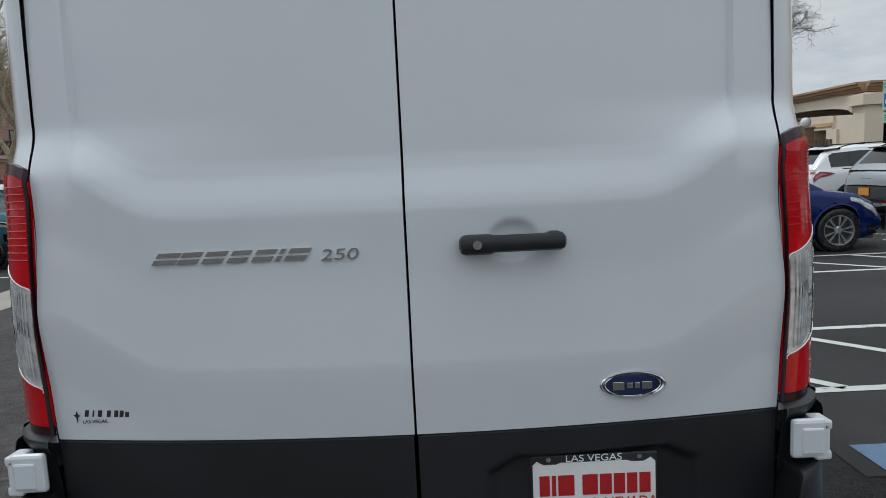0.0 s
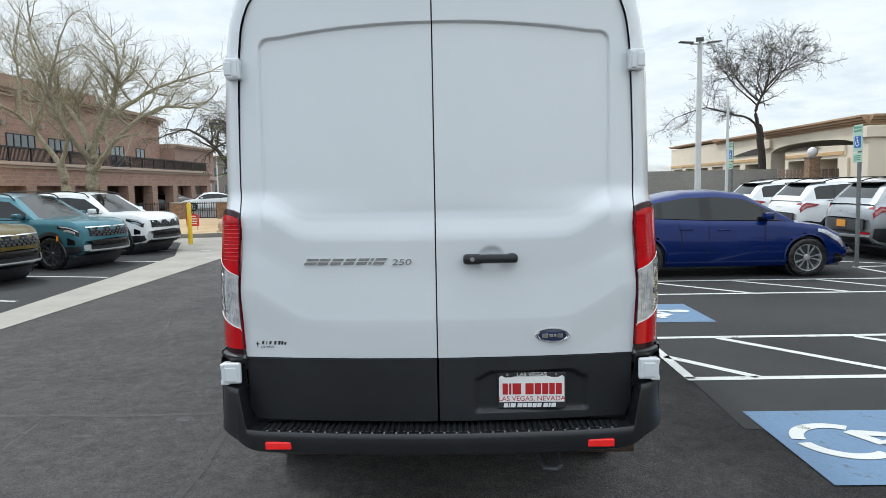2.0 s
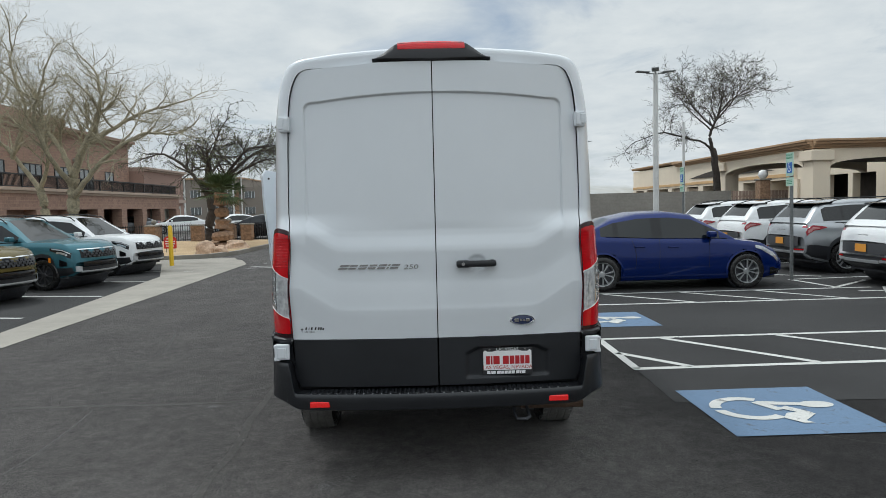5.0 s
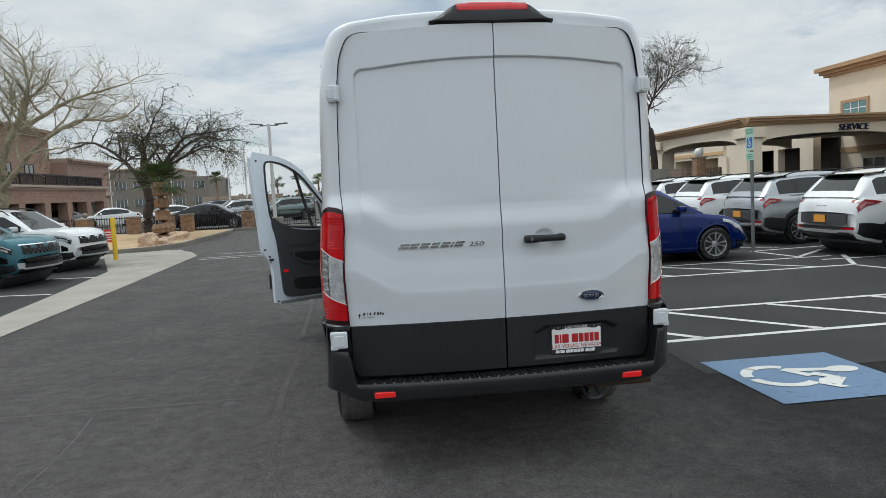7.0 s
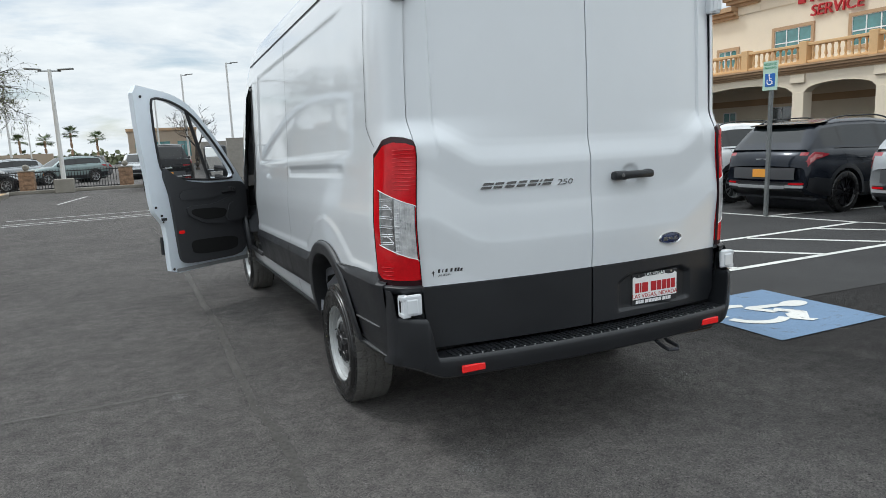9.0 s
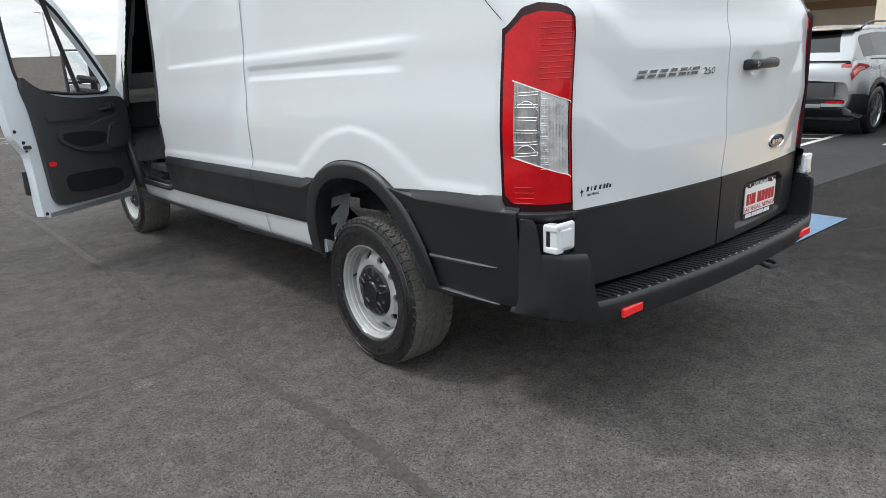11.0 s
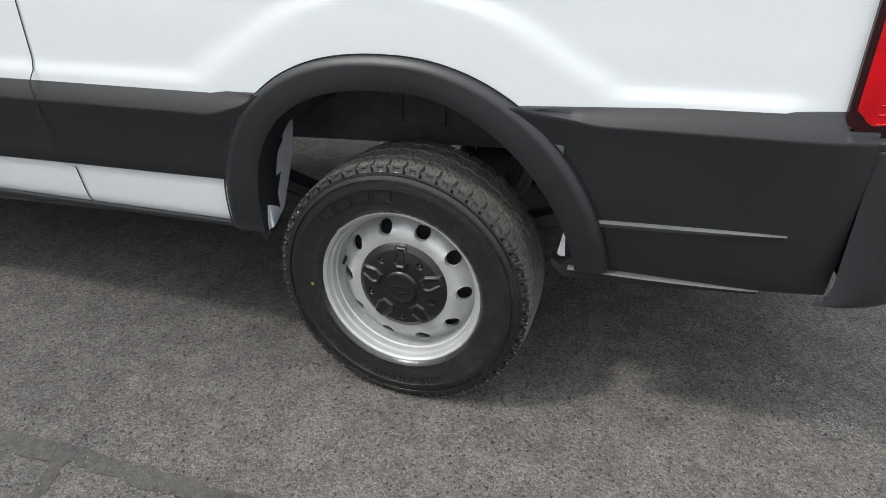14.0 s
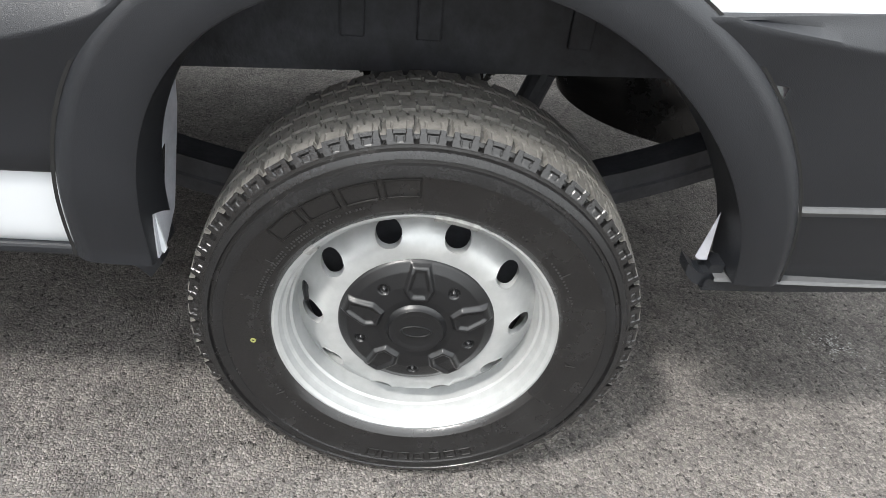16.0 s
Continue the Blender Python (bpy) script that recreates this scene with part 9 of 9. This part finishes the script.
cornice("canopy_cornice", d, -11.7, 32.3, -2.0, 43.2, 4.24, ((0.10, 0.06), (0.12, 0.16), (0.14, 0.30), (0.12, 0.40)), MOULD, (-1, 0))
cornice("canopy_front_cornice", d, -11.7, 32.3, -1.9, 32.6, 4.236, ((0.10, 0.06), (0.12, 0.16), (0.14, 0.30), (0.12, 0.40)), MOULD, (0, -1))
lettering("service_sign", "SERVICE", 0.50, NAVY, pose(-5.35, 32.24, 3.98, 90, 0, 0), d, 0.05, "navy raised letters", 0.15)
# long service wing with open bays
wing = thing("service_wing", "long cream service wing with a tan roof edge and dark bays", "building", (32, 0, 0))
slab("wing_wall_upper", (0.0, 55, 3.3), (12, 100, 6.2), STUCCO, wing)
cornice("wing_cornice", wing, 0, 55, 12, 82, 6.0, ((0.15, 0.2), (0.15, 0.38), (0.2, 0.55)), MOULD, (-1, 1))
cornice("wing_cornice", wing, 0, 82.2, 12, 100, 6.4, ((0.15, 0.15), (0.15, 0.28)), MOULD, (-1, 1))
slab("wing_band", (-0.08, 55, 3.55), (0, 100, 3.85), BALUSTER, wing, "orange-tan painted band")
# dark backing: the shade of the open bays is in its colour
slab("wing_back", (2.5, 55, 0), (12, 100, 3.3), DEEP_SHADE, wing)
for k in range(10):
    y = 55.2 + 4.9 * k
    slab("bay_pier", (0, y - 0.7, 0), (2.4, y + 0.7, 3.3), STUCCO, wing)
    if k in (2, 4, 5, 7, 8):
        slab("bay_door", (0.3, y + 0.7, 0), (0.4, y + 4.2, 3.2), mat("tan_roller_door", (0.40, 0.31, 0.23), 0.7, grain=(3, 0.06)), wing)
# flat dark sheet on the wall, painted as shade under a shallow arch
bm = bmesh.new()
rows = [[], []]
for i in range(21):
    u = i / 20
    y = 58 + 20 * u
    rows[0].append((-0.10, y, 4.25))
    rows[1].append((-0.10, y, 4.25 + 0.75 * math.sin(math.pi * u)))
grid(bm, rows)
part("arch_shade_sheet", bm, DEEP_SHADE, wing, "dark sheet painted as the shade of a shallow arch")

# brown brick building behind the trees
b = thing("brick_building", "two-storey brown brick building with balcony and dark railings", "building", (-26, 0, 0))
slab("upper_wall", (-14, 16, 3.3), (0, 57, 7.3), BRICK, b, "brown brick wall")
cornice("roof_cornice", b, -14, 16, 0, 57, 7.3, ((0.2, 0.12), (0.2, 0.28), (0.25, 0.45)), mat("brick_cornice", (0.30, 0.20, 0.15), 0.85, grain=(10, 0.08)), (1, 1))
slab("raised_parapet", (-8, 36, 7.9), (-0.5, 48, 8.7), BRICK, b)
# darker copy of the brick: shade under the balcony put into its colour
slab("ground_back", (-14, 16, 0), (-2.0, 62, 3.0), mat("brick_painted_shade", (0.14, 0.09, 0.07), 0.9, grain=(6, 0.15)), b)
slab("podium_wall", (1.6, 16, 2.05), (2.2, 62.5, 3.05), BRICK, b)
cornice("balcony_ledge", b, -1, 16, 2.2, 62.6, 3.02, ((0.16, 0.08), (0.18, 0.22)), mat("pale_ledge", (0.42, 0.33, 0.26), 0.85, grain=(10, 0.08)), (1, 0))
slab("balcony_floor", (-2, 16, 2.9), (1.6, 62.5, 3.05), BRICK, b)
for k in range(13):
    y = 16.5 + 3.8 * k
    slab("brick_pier", (1.5, y - 0.45, 0), (2.25, y + 0.45, 2.06), BRICK, b)
slab("ground_wall", (1.4, 16, 0), (1.5, 44, 2.06), BRICK, b)
for k in range(24):
    y = 17 + 1.9 * k
    slab("railing_post", (2.0, y - 0.05, 3.35), (2.1, y + 0.05, 4.18), IRON, b)
slab("railing_top", (1.98, 16, 4.12), (2.12, 62.4, 4.2), IRON, b)
slab("railing_low", (2.0, 16, 3.42), (2.1, 62.4, 3.47), IRON, b)
bm = bmesh.new()
for k in range(420):
    y = 16.1 + 46.2 * k / 420
    box(bm, (2.03, y - 0.012, 3.45), (2.06, y + 0.012, 4.13))
tagged(part("railing_infill", bm, IRON, b, "thin dark railing bars"), kind="stuff")
for y0, y1, z0, z1, c in ((33.0, 36.2, 4.35, 5.2, 5), (37.0, 39.6, 4.35, 5.15, 4), (41.0, 43.6, 4.3, 5.1, 4), (45.2, 47.0, 4.3, 5.1, 3), (48.6, 50.6, 3.4, 5.1, 3), (52.6, 54.0, 4.3, 5.1, 2), (27.5, 30.5, 4.35, 5.2, 5)):
    window_x(b, 0.0, y0, y1, z0, z1, 1, DARK_GLASS, IRON, c, 1)
for y in (31.5, 36.6, 40.2, 47.8):
    bm = bmesh.new()
    box(bm, (0, y - 0.1, 5.6), (0.25, y + 0.1, 5.85), 0.03)
    part("wall_lamp", bm, CONCRETE, b)
annex = thing("pink_annex", "lower dusty pink stucco wing with a pale cornice", "building", (-26, 0, 0))
slab("annex_wall", (-12, 57.2, 0), (1.2, 66.5, 5.4), PINK_STUCCO, annex)
cornice("annex_cornice", annex, -12, 57.2, 1.2, 66.5, 5.4, ((0.15, 0.15), (0.2, 0.35)), mat("annex_cornice_paint", (0.42, 0.32, 0.26), 0.85, grain=(10, 0.06)), (1, 1))
for k in range(3):
    y = 58.2 + 2.8 * k
    slab("annex_door", (1.2, y, 0), (1.28, y + 1.7, 2.3), PALE_BLIND, annex, "pale panelled door")
slab("annex_band", (1.2, 57.2, 2.6), (1.5, 66.4, 2.95), mat("annex_band_paint", (0.42, 0.33, 0.28), 0.85, grain=(10, 0.06)), annex)
far = thing("office_building", "distant two-storey taupe office block with dark windows", "building", (0, 0, 0))
slab("main_block", (-62, 120, 0), (-33.5, 140, 7.6), TAUPE, far)
slab("right_block", (-34, 118.5, 0), (-26.7, 138, 6.0), TAUPE, far)
slab("yard_wall", (-26.6, 112, 0), (-13.5, 112.4, 2.3), FAR_TAN, far, "low brown yard wall")
slab("roof_line", (-62.3, 119.7, 7.6), (-33.4, 140, 7.85), MOULD, far)
for k in range(9):
    for z in (1.2, 4.3):
        x = -61 + 3.05 * k
        w = new("window")
        w.parent = far
        slab("pane", (x, 119.9, z), (x + 1.9, 120.0, z + 1.35), DARK_GLASS, w)
        for q in (0.0, 0.63, 1.27, 1.86):
            slab("mullion", (x + q, 119.85, z), (x + q + 0.05, 119.95, z + 1.35), FRAME_WHITE, w)
for x in (-32.5, -29.2):
    for z in (1.2, 4.0):
        w = new("window")
        w.parent = far
        slab("pane", (x, 118.4, z), (x + 1.8, 118.6, z + 1.2), DARK_GLASS, w)
        for q in (0.0, 0.6, 1.2, 1.75):
            slab("mullion", (x + q, 118.35, z), (x + q + 0.05, 118.45, z + 1.2), FRAME_WHITE, w)
low = thing("low_building", "long low tan building with dark teal windows", "building", (0, 0, 0))
slab("low_wall", (-3.2, 100, 0), (5.6, 112, 4.7), FAR_TAN, low)
slab("low_roof_edge", (-3.4, 99.8, 4.7), (5.7, 112, 5.05), MOULD, low)
slab("grey_side_wall", (5.7, 96, 0), (30, 112, 2.9), CMU, low)
for k in range(3):
    x = -2.4 + 2.7 * k
    w = new("window")
    w.parent = low
    slab("pane", (x, 99.9, 1.0), (x + 1.7, 100.0, 3.2), TEAL_GLASS, w)
    slab("mullion", (x + 0.82, 99.85, 1.0), (x + 0.88, 99.95, 3.2), IRON, w)
